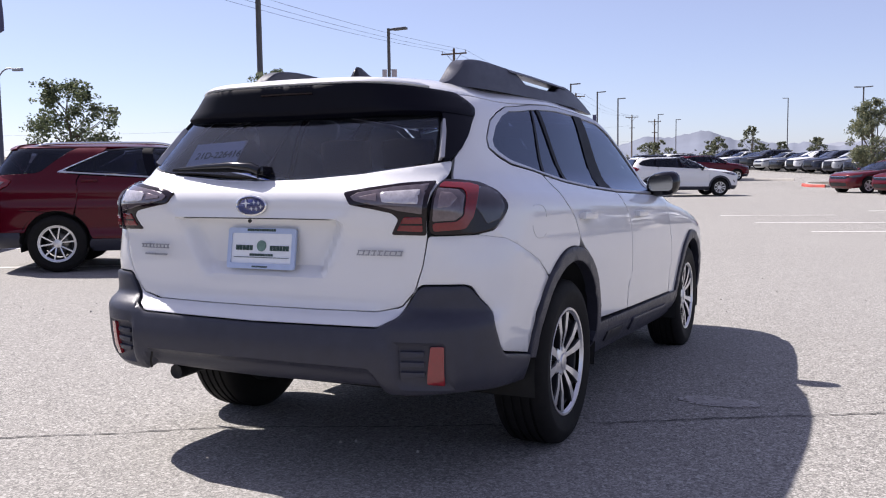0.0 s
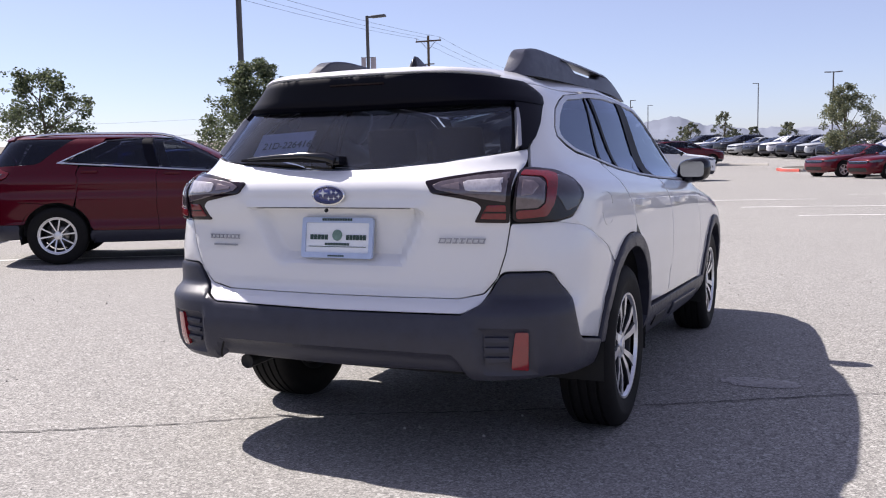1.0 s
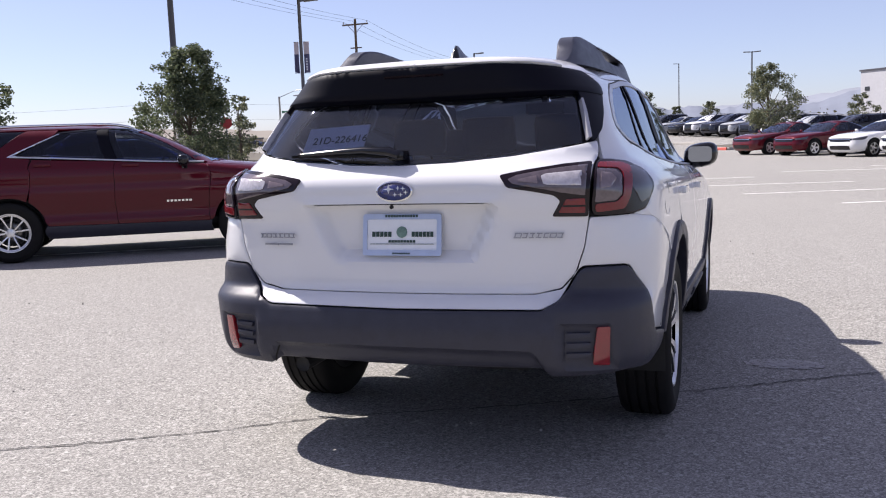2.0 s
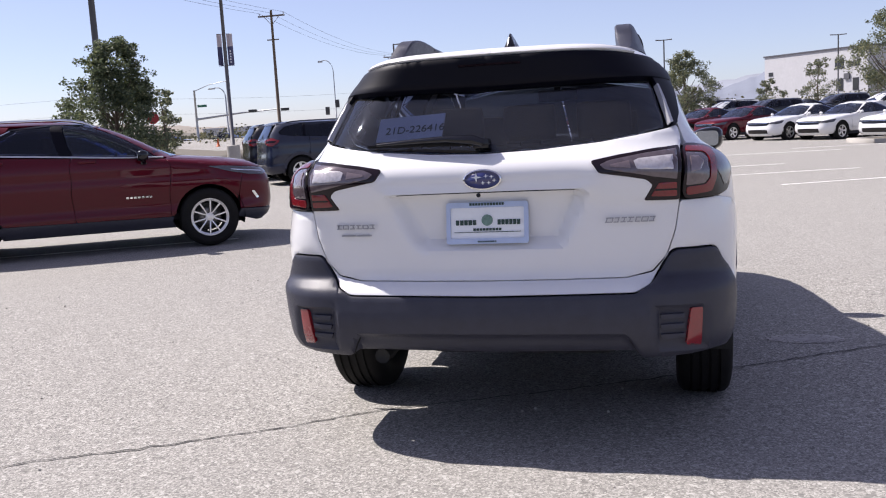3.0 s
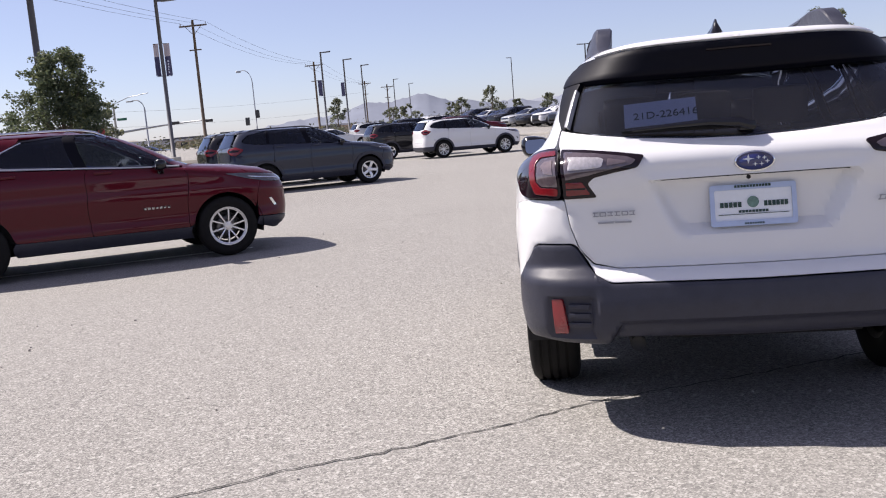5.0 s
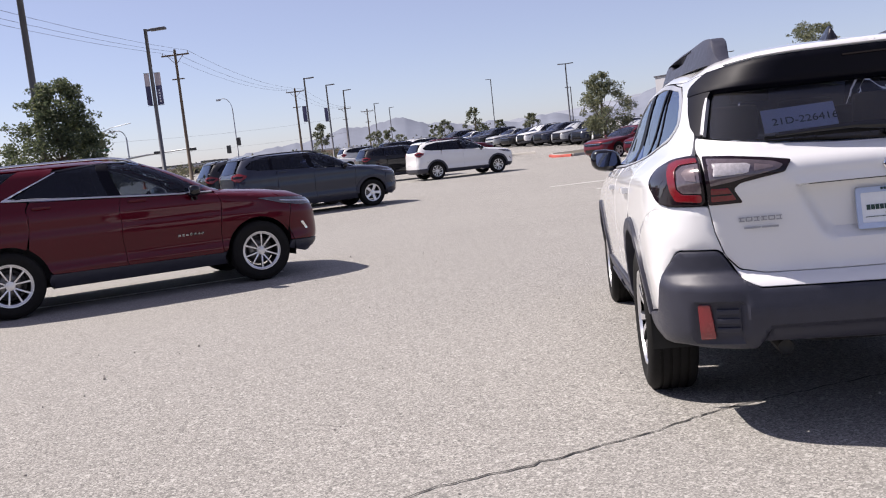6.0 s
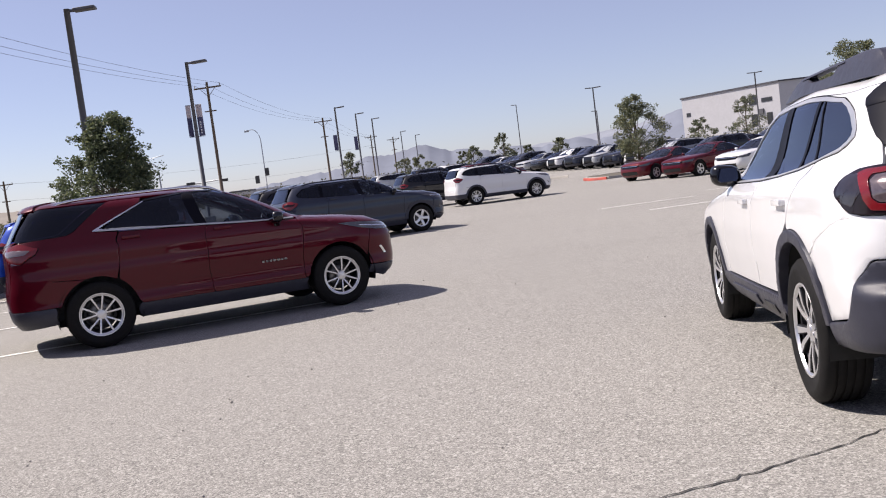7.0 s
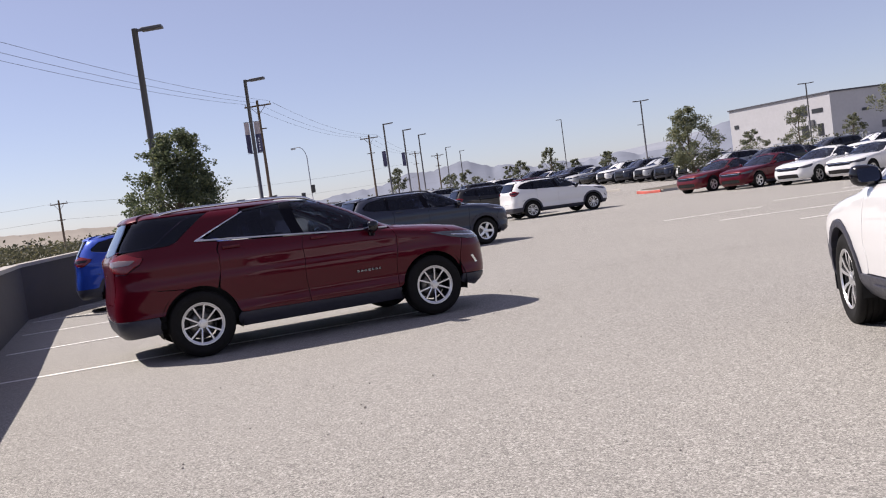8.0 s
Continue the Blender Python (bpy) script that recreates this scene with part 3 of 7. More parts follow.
# ---------------------------------------------------------------- the white wagon
WAGON_ROWS = [
    # z, half width, tail y, nose y, rear corner x y, front corner x y
    (0.26, 0.80, -0.86, 3.50, 0.38, 0.36, 0.40, 0.45),
    (0.33, 0.855, -0.965, 3.60, 0.37, 0.35, 0.40, 0.45),
    (0.38, 0.885, -1.015, 3.66, 0.36, 0.34, 0.40, 0.48),
    (0.46, 0.900, -1.035, 3.72, 0.35, 0.34, 0.40, 0.50),
    (0.57, 0.912, -1.038, 3.76, 0.35, 0.34, 0.42, 0.55),
    (0.598, 0.915, -1.034, 3.76, 0.35, 0.34, 0.43, 0.57),
    (0.626, 0.918, -0.992, 3.76, 0.35, 0.35, 0.44, 0.59),
    (0.650, 0.919, -0.976, 3.76, 0.35, 0.35, 0.44, 0.60),
    (0.71, 0.922, -0.978, 3.75, 0.35, 0.36, 0.45, 0.62),
    (0.78, 0.925, -0.985, 3.74, 0.35, 0.38, 0.46, 0.65),
    (0.90, 0.918, -0.995, 3.62, 0.35, 0.46, 0.52, 0.75),
    (0.97, 0.912, -1.012, 3.36, 0.35, 0.52, 0.62, 0.95),
    (1.02, 0.902, -1.022, 2.95, 0.35, 0.55, 0.75, 1.05),
    (1.055, 0.880, -1.010, 2.75, 0.35, 0.53, 0.80, 0.90),
    (1.085, 0.838, -0.978, 2.58, 0.34, 0.48, 0.60, 0.55),
    (1.115, 0.792, -0.952, 2.46, 0.33, 0.43, 0.46, 0.45),
    (1.145, 0.766, -0.930, 2.38, 0.32, 0.39, 0.42, 0.42),
    (1.19, 0.742, -0.898, 2.27, 0.31, 0.37, 0.38, 0.40),
    (1.24, 0.721, -0.860, 2.14, 0.31, 0.36, 0.36, 0.40),
    (1.32, 0.691, -0.797, 1.94, 0.30, 0.36, 0.34, 0.38),
    (1.40, 0.654, -0.730, 1.74, 0.30, 0.37, 0.33, 0.36),
    (1.45, 0.616, -0.688, 1.60, 0.29, 0.38, 0.33, 0.34),
    (1.485, 0.572, -0.648, 1.45, 0.28, 0.38, 0.32, 0.33),
    (1.510, 0.510, -0.590, 1.30, 0.27, 0.37, 0.31, 0.33),
    (1.535, 0.410, -0.460, 1.10, 0.24, 0.36, 0.26, 0.33),
    (1.555, 0.285, -0.270, 0.92, 0.19, 0.33, 0.19, 0.30),
    (1.567, 0.150, -0.050, 0.72, 0.12, 0.28, 0.12, 0.26),
    (1.573, 0.004, 0.200, 0.45, 0.00, 0.10, 0.00, 0.10),
]


def wagon_crown(y, z):
    """The roof line climbs from the tail towards the middle of the car."""
    t = min(max((y + 0.25) / 0.9, 0.0), 1.0)
    return 0.052 * t * t * (3 - 2 * t) * min(max((z - 1.13) / 0.3, 0.0), 1.0)


def tail_outline(hull, text):
    """The outline of a panel that runs across the tail, from its right half."""
    right = hull.outline(text)
    return right + [Vector((-p.x, p.y)) for p in right[::-1] if p.x > 1e-6]


def plate_recess(p, place):
    """The hollow round the number plate."""
    def step(a, b, v):
        t = min(max((v - a) / (b - a), 0), 1)
        return t * t * (3 - 2 * t)
    half = 0.215 + 0.50 * max(0, place.z - 0.72)
    s = step(half + 0.058, half, abs(place.x)) * step(0.735, 0.790, place.z) * step(0.960, 0.944, place.z)
    lip = 0.012 * step(half + 0.10, half + 0.02, abs(place.x)) * step(0.928, 0.954, place.z) * step(1.0, 0.962, place.z)
    crease = 0.007 * step(0.30, 0.42, abs(place.x)) * step(0.905, 0.920, place.z) * step(1.06, 0.97, place.z)
    return -0.046 * s + lip + crease


def bars(parent, name, x, z, y, widths, height, material, gap=0.006, rz=0, tilt=0, slant=0.0, hollow=False):
    """Lettering that is drawn as plain bars, one mesh for the line."""
    bm = bmesh.new()
    total = sum(widths) + gap * (len(widths) - 1)
    at = -total / 2
    for w in widths:
        spans = ((-height / 2, height / 2),) if not hollow else ((-height / 2, -height * 0.28), (height * 0.28, height / 2))
        for lo, hi in spans:
            tilt_ = lambda z: slant * (z / height + 0.5)
            slab(bm, [(at + tilt_(hi), hi), (at + tilt_(lo), lo), (at + w + tilt_(lo), lo), (at + w + tilt_(hi), hi)][::-1], 0.003)
        at += w + gap
    return part(name, bm, material, parent, smooth=False, m=pose(x, y, z, tilt, 0, rz))


def roof_rail(car, side):
    """A tall black roof rail: a long hump behind, a slot under a thin bar, a second hump that runs out in front."""
    top = smooth_table([-0.46, -0.42, -0.34, -0.26, -0.18, 0.05, 0.24, 0.32, 0.40, 0.84, 0.93, 1.04, 1.20, 1.40, 1.56], [1.500, 1.512, 1.560, 1.612, 1.630, 1.641, 1.640, 1.622, 1.590, 1.604, 1.640, 1.652, 1.640, 1.604, 1.560])
    low = smooth_table([-0.46, -0.25, 0.45, 1.0, 1.56], [1.486, 1.500, 1.525, 1.540, 1.545])
    wide = smooth_table([-0.46, -0.36, -0.12, 0.4, 1.1, 1.56], [0.020, 0.038, 0.046, 0.040, 0.034, 0.010])
    mid = smooth_table([-0.46, 0.0, 0.6, 1.56], [0.498, 0.512, 0.530, 0.515])

    def sweep(bm, ys, bottom, upper, spread):
        rings = []
        for y in ys:
            zt, zl, w, x = float(upper(y)), float(bottom(y)), float(wide(y)) * spread, float(mid(y))
            ring = []
            for a, b in ((-1.15, 0), (-1.0, 0.5), (-0.80, 0.93), (-0.62, 1), (0.62, 1), (0.80, 0.93), (1.0, 0.5), (1.2, 0)):
                z = zl + (zt - zl) * b
                ring.append(bm.verts.new((side * (x + w * a - 0.22 * (z - float(low(y)))), y, z)))
            rings.append(ring)
        for a, b in zip(rings, rings[1:]):
            for k in range(8):
                q = (a[k], a[(k + 1) % 8], b[(k + 1) % 8], b[k])
                bm.faces.new(q if side < 0 else q[::-1])
        bm.faces.new(rings[0])
        bm.faces.new(rings[-1][::-1])

    bm = bmesh.new()
    sweep(bm, np.linspace(-0.46, 1.56, 64), low, top, 1.0)
    bar = smooth_table([0.20, 0.40, 0.70, 0.90, 1.04], [1.640, 1.643, 1.646, 1.649, 1.650])
    sweep(bm, np.linspace(0.20, 1.04, 14), lambda y: float(bar(y)) - 0.016, bar, 0.8)
    return skin("roof_rail", bm, M_CLAD, car, "tall textured black roof rail", 30)


def door_mirror(car, side, x, y, z, paint, scale=1.0):
    """A door mirror: stalk, shell, glass."""
    bm = bmesh.new()
    rows = []
    for u, w, h in ((0.0, 0.05, 0.055), (0.02, 0.085, 0.075), (0.07, 0.10, 0.085), (0.12, 0.085, 0.072), (0.15, 0.05, 0.045)):
        rows.append([bm.verts.new((side * w * c * 1.15 * scale + side * 0.10, (u - 0.02) * scale, (h * s + 0.015 * c) * scale)) for c, s in [(math.copysign(abs(math.cos(a)) ** 0.7, math.cos(a)), math.copysign(abs(math.sin(a)) ** 0.7, math.sin(a))) for a in [k * math.tau / 16 for k in range(16)]]])
    for a, b in zip(rows, rows[1:]):
        for k in range(16):
            bm.faces.new((a[k], a[(k + 1) % 16], b[(k + 1) % 16], b[k]))
    bm.faces.new(rows[-1])
    bm.faces.new(rows[0][::-1])
    box(bm, -0.03, 0.02, -0.10, 0.03, 0.09, -0.05, 0.012, m=pose(side * 0.02, 0, 0))
    tube(bm, [(side * -0.06, 0.06, -0.085), (side * 0.04, 0.06, -0.08), (side * 0.07, 0.05, -0.03)], [0.028, 0.026, 0.03], 8)
    shell = skin("door_mirror", bm, paint, car, angle=60)
    shell.matrix_basis = pose(x, y, z)
    bm = bmesh.new()
    slab(bm, [(side * 0.10 + px * scale, pz * scale + 0.005) for px, pz in round_rect(0.078, 0.052, 0.03)], 0.004)
    ob = part("mirror_glass", bm, M_MIRROR, shell, smooth=False)
    ob.matrix_basis = pose(side * 0.10, -0.034 * scale, 0, 3 if side > 0 else -7, 0, 8 if side > 0 else 5) @ pose(-side * 0.10, 0, 0)
    return shell


def handle(car, side, x, y, z, material, length=0.19):
    bm = bmesh.new()
    for k in (-1, 1):
        box(bm, -0.018, k * length * 0.42 - 0.016, -0.014, 0.016, k * length * 0.42 + 0.016, 0.014, 0.006)
    box(bm, 0.012, -length / 2, -0.016, 0.034, length / 2, 0.016, 0.010)
    return skin("door_handle", bm, material, car) if x is None else _placed(skin("door_handle", bm, material, car), pose(x, y, z, 0, 0, 0 if side > 0 else 180))


def _placed(ob, m):
    ob.matrix_basis = m
    return ob


def build_wagon():
    hull = Hull(WAGON_ROWS, crown=wagon_crown)
    car = thing("station_wagon", "white station wagon with black cladding and roof rails, parked on asphalt", "car", m=pose(0, 0, 0.12, -2.29))
    P = lambda name, text, mat, lift=0.0, depth=0.02, step=0.045, r=0.012, edge=0.0022, label="", side=1, parent=None, swell=None: skin(
        name, panel(hull, text, lift, depth, step, side, r, edge, swell), mat, parent or car, label)
    tail = lambda text: tail_outline(hull, text)

    # the tail, top to bottom
    P("rear_window", tail("x0@1.42 x.50@1.41 x.565@1.40 x.607@1.31 x.630@1.23 x.645@1.168 x.56@1.149 x.42@1.129 x.2@1.111 x0@1.105"), M_REAR_GLASS, lift=-0.004, depth=0.006, step=0.06, edge=0.0, label="dark tinted rear window with dust")
    for s in (1, -1):
        fin = P("window_surround", "x.560@1.405 y-.520@1.436 y-.490@1.410 y-.474@1.383 y-.490@1.359 y-.55@1.318 y-.600@1.275 y-.69@1.212 y-.738@1.186 x.682@1.174 x.664@1.170 x.628@1.283 x.606@1.335", M_PILLAR, lift=0.012, depth=0.016, step=0.03, edge=0.003, side=s, label="black side fin beside the rear window")
        # Pale strip on the black fin: its edge highlight put into the colour.
        P("fin_edge", "x.607@1.325 x.613@1.325 x.634@1.275 x.665@1.177 x.655@1.174 x.627@1.268", M_FIN_EDGE, lift=0.0165, depth=0.02, step=0.02, r=0.003, edge=0.002, side=s, parent=fin, label="bright bevelled edge of the fin")
    def overhang(ob, z0, z1):
        """Draws the upper part back over the rear window."""
        for v in ob.data.vertices:
            u = min(max((v.co.z - z0) / (z1 - z0), 0.0), 1.0)
            f = min(abs(v.co.x) / 0.61, 1.0)
            if v.co.y < -0.25:
                v.co.y -= 0.115 * u * (1 - f ** 4)
        return ob
    level = lambda p, place: 0.0
    overhang(P("spoiler", tail("x0@1.459 x.30@1.458 x.44@1.451 x.53@1.444 y-.515@1.437 y-.488@1.412 y-.474@1.383 y-.505@1.346 x.58@1.354 x.50@1.352 x.25@1.348 x0@1.346"), M_PILLAR, lift=0.016, depth=0.03, step=0.022, edge=0.003, swell=level, label="black roof spoiler over the rear window"), 1.345, 1.47)
    roof = "x0@1.478 x.40@1.470 x.49@1.460 y-.525@1.4495 y-.10@1.4495 y.20@1.4495 y.75@1.4495 y1.15@1.4495 y1.32@1.443 e.62@1.452 e.30@1.474 e0@1.480 e0@1.573 x0@1.573"
    for s in (1, -1):
        overhang(P("roof", roof, M_WHITE, step=0.04, r=0.0, side=s), 1.535, 1.478)
    overhang(P("roof_edge", tail("x0@1.482 x.30@1.478 x.42@1.471 x.50@1.460 x.53@1.447 x.50@1.449 x.42@1.457 x.30@1.461 x0@1.463"), M_WHITE, lift=0.022, depth=0.02, step=0.02, r=0.004, edge=0.003, swell=level, label="thin white edge of the roof over the spoiler"), 1.345, 1.47)
    overhang(P("brake_light", tail("x0@1.428 x.12@1.427 x.12@1.421 x0@1.422"), M_TAIL_DARK, lift=0.020, depth=0.01, step=0.03, r=0.0, edge=0.0, swell=level), 1.345, 1.47)

    gate = P("liftgate", tail("x0@1.098 x.2@1.104 x.42@1.122 x.56@1.143 x.65@1.161 x.686@1.174 x.698@1.14 x.700@1.115 x.693@1.09 x.692@1.0 x.688@.905 x.671@.80 x.640@.712 x.590@.656 x.50@.637 x.25@.634 x0@.633"), M_WHITE, step=0.020, swell=plate_recess, label="white tailgate with a hollow for the number plate")
    cover = "x0@.629 x.25@.630 x.50@.633 x.594@.652 x.644@.709 x.675@.80 x.692@.903 y-.83@.909 y-.70@.894 y-.43@.804 " + arch(0, 0.478, 130, 168, 5) + " y-.47@.446 y-.715@.486 y-.745@.510 y-.795@.605 y-.832@.688 y-.86@.730 x.80@.7375 x.668@.736 x.645@.719 x.585@.617 x.53@.587 x0@.580"
    P("bumper_cover", tail(cover), M_WHITE, step=0.03, swell=level, label="painted upper bumper skin")
    clad = "x0@.574 x.53@.581 x.592@.613 x.652@.715 x.674@.7295 x.80@.731 y-.866@.723 y-.838@.683 y-.80@.60 y-.752@.50 y-.72@.477 y-.465@.438 y-.455@.425 y-.43@.335 y-.60@.345 x.80@.365 x.62@.352 x0@.340"

    def bumper_form(p, place):
        ax = abs(place.x)
        soft = lambda a, b, v: (lambda t: t * t * (3 - 2 * t))(min(max((v - a) / (b - a), 0), 1))
        vent = -0.020 * soft(0.588, 0.612, ax) * soft(0.775, 0.755, ax) * soft(0.375, 0.395, place.z) * soft(0.540, 0.520, place.z) if place.y < -0.6 else 0.0
        half = 0.50 + (0.428 - place.z) * 0.5
        step_low = -0.032 * soft(0.436, 0.420, place.z) * soft(half + 0.02, half - 0.02, ax)
        crest = 0.010 * math.exp(-((place.z - 0.50) / 0.06) ** 2) if ax < 0.58 else 0.0
        return vent + step_low + crest
    P("bumper_cladding", tail(clad), M_CLAD, lift=0.012, depth=0.03, step=0.017, edge=0.006, swell=bumper_form, label="textured black rear bumper")
    for s in (1, -1):
        ref = P("reflector", "x.719@.528 x.759@.527 x.752@.388 x.700@.394", M_REFLECTOR, lift=0.006, depth=0.02, step=0.03, r=0.008, edge=0.002, side=s, label="red bumper reflector")
        P("valance_seam", "x.498@.424 x.503@.424 x.545@.350 x.540@.350", M_DARK, lift=0.0135, depth=0.003, step=0.02, r=0.0, edge=0.0, side=s, swell=bumper_form)
        for z in (0.498, 0.462, 0.426):
            P("vent_blade", f"x.615@{z + .009} x.698@{z + .011} x.698@{z - .007} x.620@{z - .009}", M_CLAD, lift=0.003, depth=0.015, step=0.03, r=0.003, edge=0.002, side=s)
        # tail lights: outer on the body, inner on the gate
        lamp = P("tail_light", "x.698@1.096 y-.80@1.098 y-.72@1.090 y-.683@1.060 y-.668@1.02 y-.69@.985 y-.76@.93 y-.84@.912 x.6945@.910", M_TAIL_DARK, lift=0.012, depth=0.02, step=0.02, r=0.030, edge=0.004, side=s, label="smoked tail light with a red bracket of light")
        P("red_lens", "x.708@1.084 x.768@1.082 x.796@1.070 x.809@1.040 x.808@.970 x.792@.930 x.706@.922 x.706@.952 x.770@.955 x.787@.975 x.786@1.045 x.768@1.062 x.708@1.066", M_TAIL_RED, lift=0.0155, depth=0.006, step=0.02, r=0.012, edge=0.0015, side=s, parent=lamp)
        P("inner_lens", "x.708@1.062 x.762@1.058 x.781@1.042 x.783@.978 x.766@.960 x.706@.957", M_TAIL_SMOKE, lift=0.0145, depth=0.006, step=0.03, r=0.006, edge=0.0015, side=s, parent=lamp)
        # Paler flat patch on the lens that paints its glimmer.
        P("lens_glimmer", "x.720@1.050 x.750@1.047 x.766@1.032 x.752@1.006 x.720@1.002", M_TAIL_CLEAR, lift=0.0165, depth=0.004, step=0.02, r=0.004, edge=0.001, side=s, parent=lamp)
        P("side_lens", "y-.810@1.070 y-.735@1.066 y-.705@1.045 y-.700@1.005 y-.735@.965 y-.80@.945", M_TAIL_SIDE, lift=0.0140, depth=0.005, step=0.02, r=0.012, edge=0.001, side=s, parent=lamp)
        inner = P("tail_light", "x.687@1.093 x.60@1.085 x.48@1.068 x.386@1.052 x.415@1.012 x.50@.999 x.575@.985 x.598@.963 x.566@.910 x.687@.908", M_TAIL_DARK, lift=0.010, depth=0.02, step=0.03, r=0.010, edge=0.004, side=s, label="smoked tailgate light, clear above and red below")
        P("clear_lens", "x.676@1.078 x.57@1.066 x.45@1.049 x.418@1.037 x.435@1.024 x.54@1.007 x.60@.995 x.676@.982", M_TAIL_SMOKE, lift=0.0135, depth=0.006, step=0.03, r=0.006, edge=0.0015, side=s, parent=inner)
        P("light_guide", "x.664@1.056 x.55@1.050 x.535@1.044 x.545@1.022 x.56@1.019 x.664@1.014", M_GUIDE, lift=0.0165, depth=0.004, step=0.03, r=0.003, edge=0.0015, side=s, parent=inner)
        P("guide_tip", "x.520@1.046 x.455@1.036 x.455@1.030 x.525@1.024", M_TAIL_CLEAR, lift=0.0160, depth=0.004, step=0.03, r=0.003, edge=0.0015, side=s, parent=inner)
        P("red_lens", "x.676@.972 x.618@.972 x.590@.925 x.676@.922", M_TAIL_RED, lift=0.0135, depth=0.006, step=0.03, r=0.006, edge=0.0015, side=s, parent=inner)
        P("lens_rib", "x.676@.950 x.606@.951 x.604@.945 x.676@.944", M_TAIL_DARK, lift=0.0150, depth=0.004, step=0.03, r=0.001, edge=0.0, side=s, parent=inner)

        # flank
        quarter = "y-.83@.910 y-.70@.895 y-.426@.805 " + arch(0, 0.478, 129, 80, 8) + " y.10@.87 y.045@.95 y.022@1.142 y-.08@1.155 y-.30@1.174 y-.397@1.198 y-.475@1.233 y-.459@1.274 y-.362@1.353 y-.24@1.399 y-.11@1.430 y.20@1.4445 y-.10@1.4465 y-.525@1.4465 y-.494@1.412 y-.480@1.383 y-.497@1.357 y-.556@1.316 y-.604@1.272 y-.692@1.209 y-.738@1.184 y-.745@1.172 y-.812@1.106 y-.72@1.097 y-.675@1.062 y-.660@1.02 y-.682@.98 y-.755@.924"
        P("quarter_panel", quarter, M_WHITE, side=s)
        P("quarter_lining", quarter, M_CABIN, lift=-0.014, depth=0.0, edge=0.0, side=s)
        pillar = "y1.15@1.4495 y1.33@1.440 y1.52@1.390 y1.74@1.302 y1.94@1.19 y1.96@1.074 y2.12@1.076 e.86@1.10 e.80@1.25 e.66@1.43"
        P("pillar_lining", pillar, M_CABIN, lift=-0.012, depth=0.0, step=0.05, r=0.004, edge=0.0, side=s)
        # Corner, tail and lamp linings are added to stop sunlight leaking through.
        P("corner_lining", "x.650@1.168 x.634@1.23 x.611@1.31 x.57@1.40 y-.50@1.43 y-.48@1.383 y-.60@1.275 y-.738@1.18", M_CABIN, lift=-0.02, depth=0.0, step=0.04, r=0.0, edge=0.0, side=s)
        P("tail_lining", "x0@1.070 x.50@1.10 x.66@1.13 x.66@.66 x.50@.65 x0@.645", M_CABIN, lift=-0.075, depth=0.0, step=0.05, r=0.0, edge=0.0, side=s)
        P("lamp_lining", "x.62@1.165 y-.74@1.185 y-.60@1.23 y-.55@1.16 y-.55@.60 x.62@.60", M_CABIN, lift=-0.03, depth=0.0, step=0.05, r=0.0, edge=0.0, side=s)
        P("header_lining", "x0@1.480 x.42@1.470 x.50@1.456 x.50@1.425 x.42@1.420 x0@1.415", M_CABIN, lift=-0.02, depth=0.0, step=0.05, r=0.0, edge=0.0, side=s)
        P("roof_lining", roof, M_CABIN, lift=-0.014, depth=0.0, step=0.06, r=0.0, edge=0.0, side=s)
        rear_door = "y.030@1.140 y.26@1.113 y.60@1.090 y.925@1.077 y.985@.96 y1.010@.90 y1.015@.462 y.50@.47 " + arch(0, 0.492, 8, 70, 8) + " y.112@.865 y.055@.95"
        front_door = "y.935@1.076 y1.90@1.071 y1.95@1.02 y1.99@.92 y2.03@.80 y2.09@.455 y1.025@.462 y1.020@.90 y.995@.96"
        P("rear_door", rear_door, M_WHITE, side=s, label="white rear door")
        P("rear_door_lining", rear_door, M_CABIN, lift=-0.014, depth=0.0, step=0.06, edge=0.0, side=s)
        P("front_door", front_door, M_WHITE, side=s, label="white front door")
        P("front_door_lining", front_door, M_CABIN, lift=-0.014, depth=0.0, step=0.06, edge=0.0, side=s)
        P("front_fender", "y1.91@1.071 y2.10@1.068 e.85@1.02 e.95@.93 y3.28@.80 y3.22@.60 " + arch(2.745, 0.478, 25, 172, 14) + " y2.10@.455 y2.04@.80 y2.00@.92 y1.96@1.02", M_WHITE, side=s)
        for name, yc, a0, a1 in (("rear", 0.0, 4, 172), ("front", 2.745, -2, 184)):
            P("arch_trim", arch(yc, 0.474, a0, a1, 18) + " " + arch(yc, 0.415, a1, a0, 18), M_CLAD, lift=0.016, depth=0.05, step=0.05, r=0.0, edge=0.006, side=s, label="black wheel arch trim")
        P("sill_cladding", "y.44@.452 y2.30@.445 y2.32@.30 y2.2@.275 y.55@.275 y.44@.30", M_CLAD, lift=0.016, depth=0.05, step=0.05, edge=0.006, side=s, label="black sill cladding")
        P("sill_insert", "y.60@.395 y.90@.393 y.89@.345 y.61@.345", M_ALLOY_DARK, lift=0.024, depth=0.012, step=0.06, edge=0.003, side=s)
        P("sill_insert", "y1.10@.405 y1.95@.395 y1.90@.34 y1.12@.34", M_CLAD, lift=0.030, depth=0.02, step=0.06, edge=0.006, side=s)
        # glass of the flank
        low_out = "y-.452@1.272 y-.467@1.236 y-.39@1.205 y-.297@1.181 y-.08@1.161 y.02@1.148 y.26@1.119 y.60@1.096 y1.02@1.082 y1.90@1.077"
        low_in = "y1.86@1.088 y1.02@1.092 y.60@1.106 y.287@1.128 y.005@1.158 y-.08@1.169 y-.285@1.195 y-.378@1.222 y-.412@1.243 y-.412@1.270"
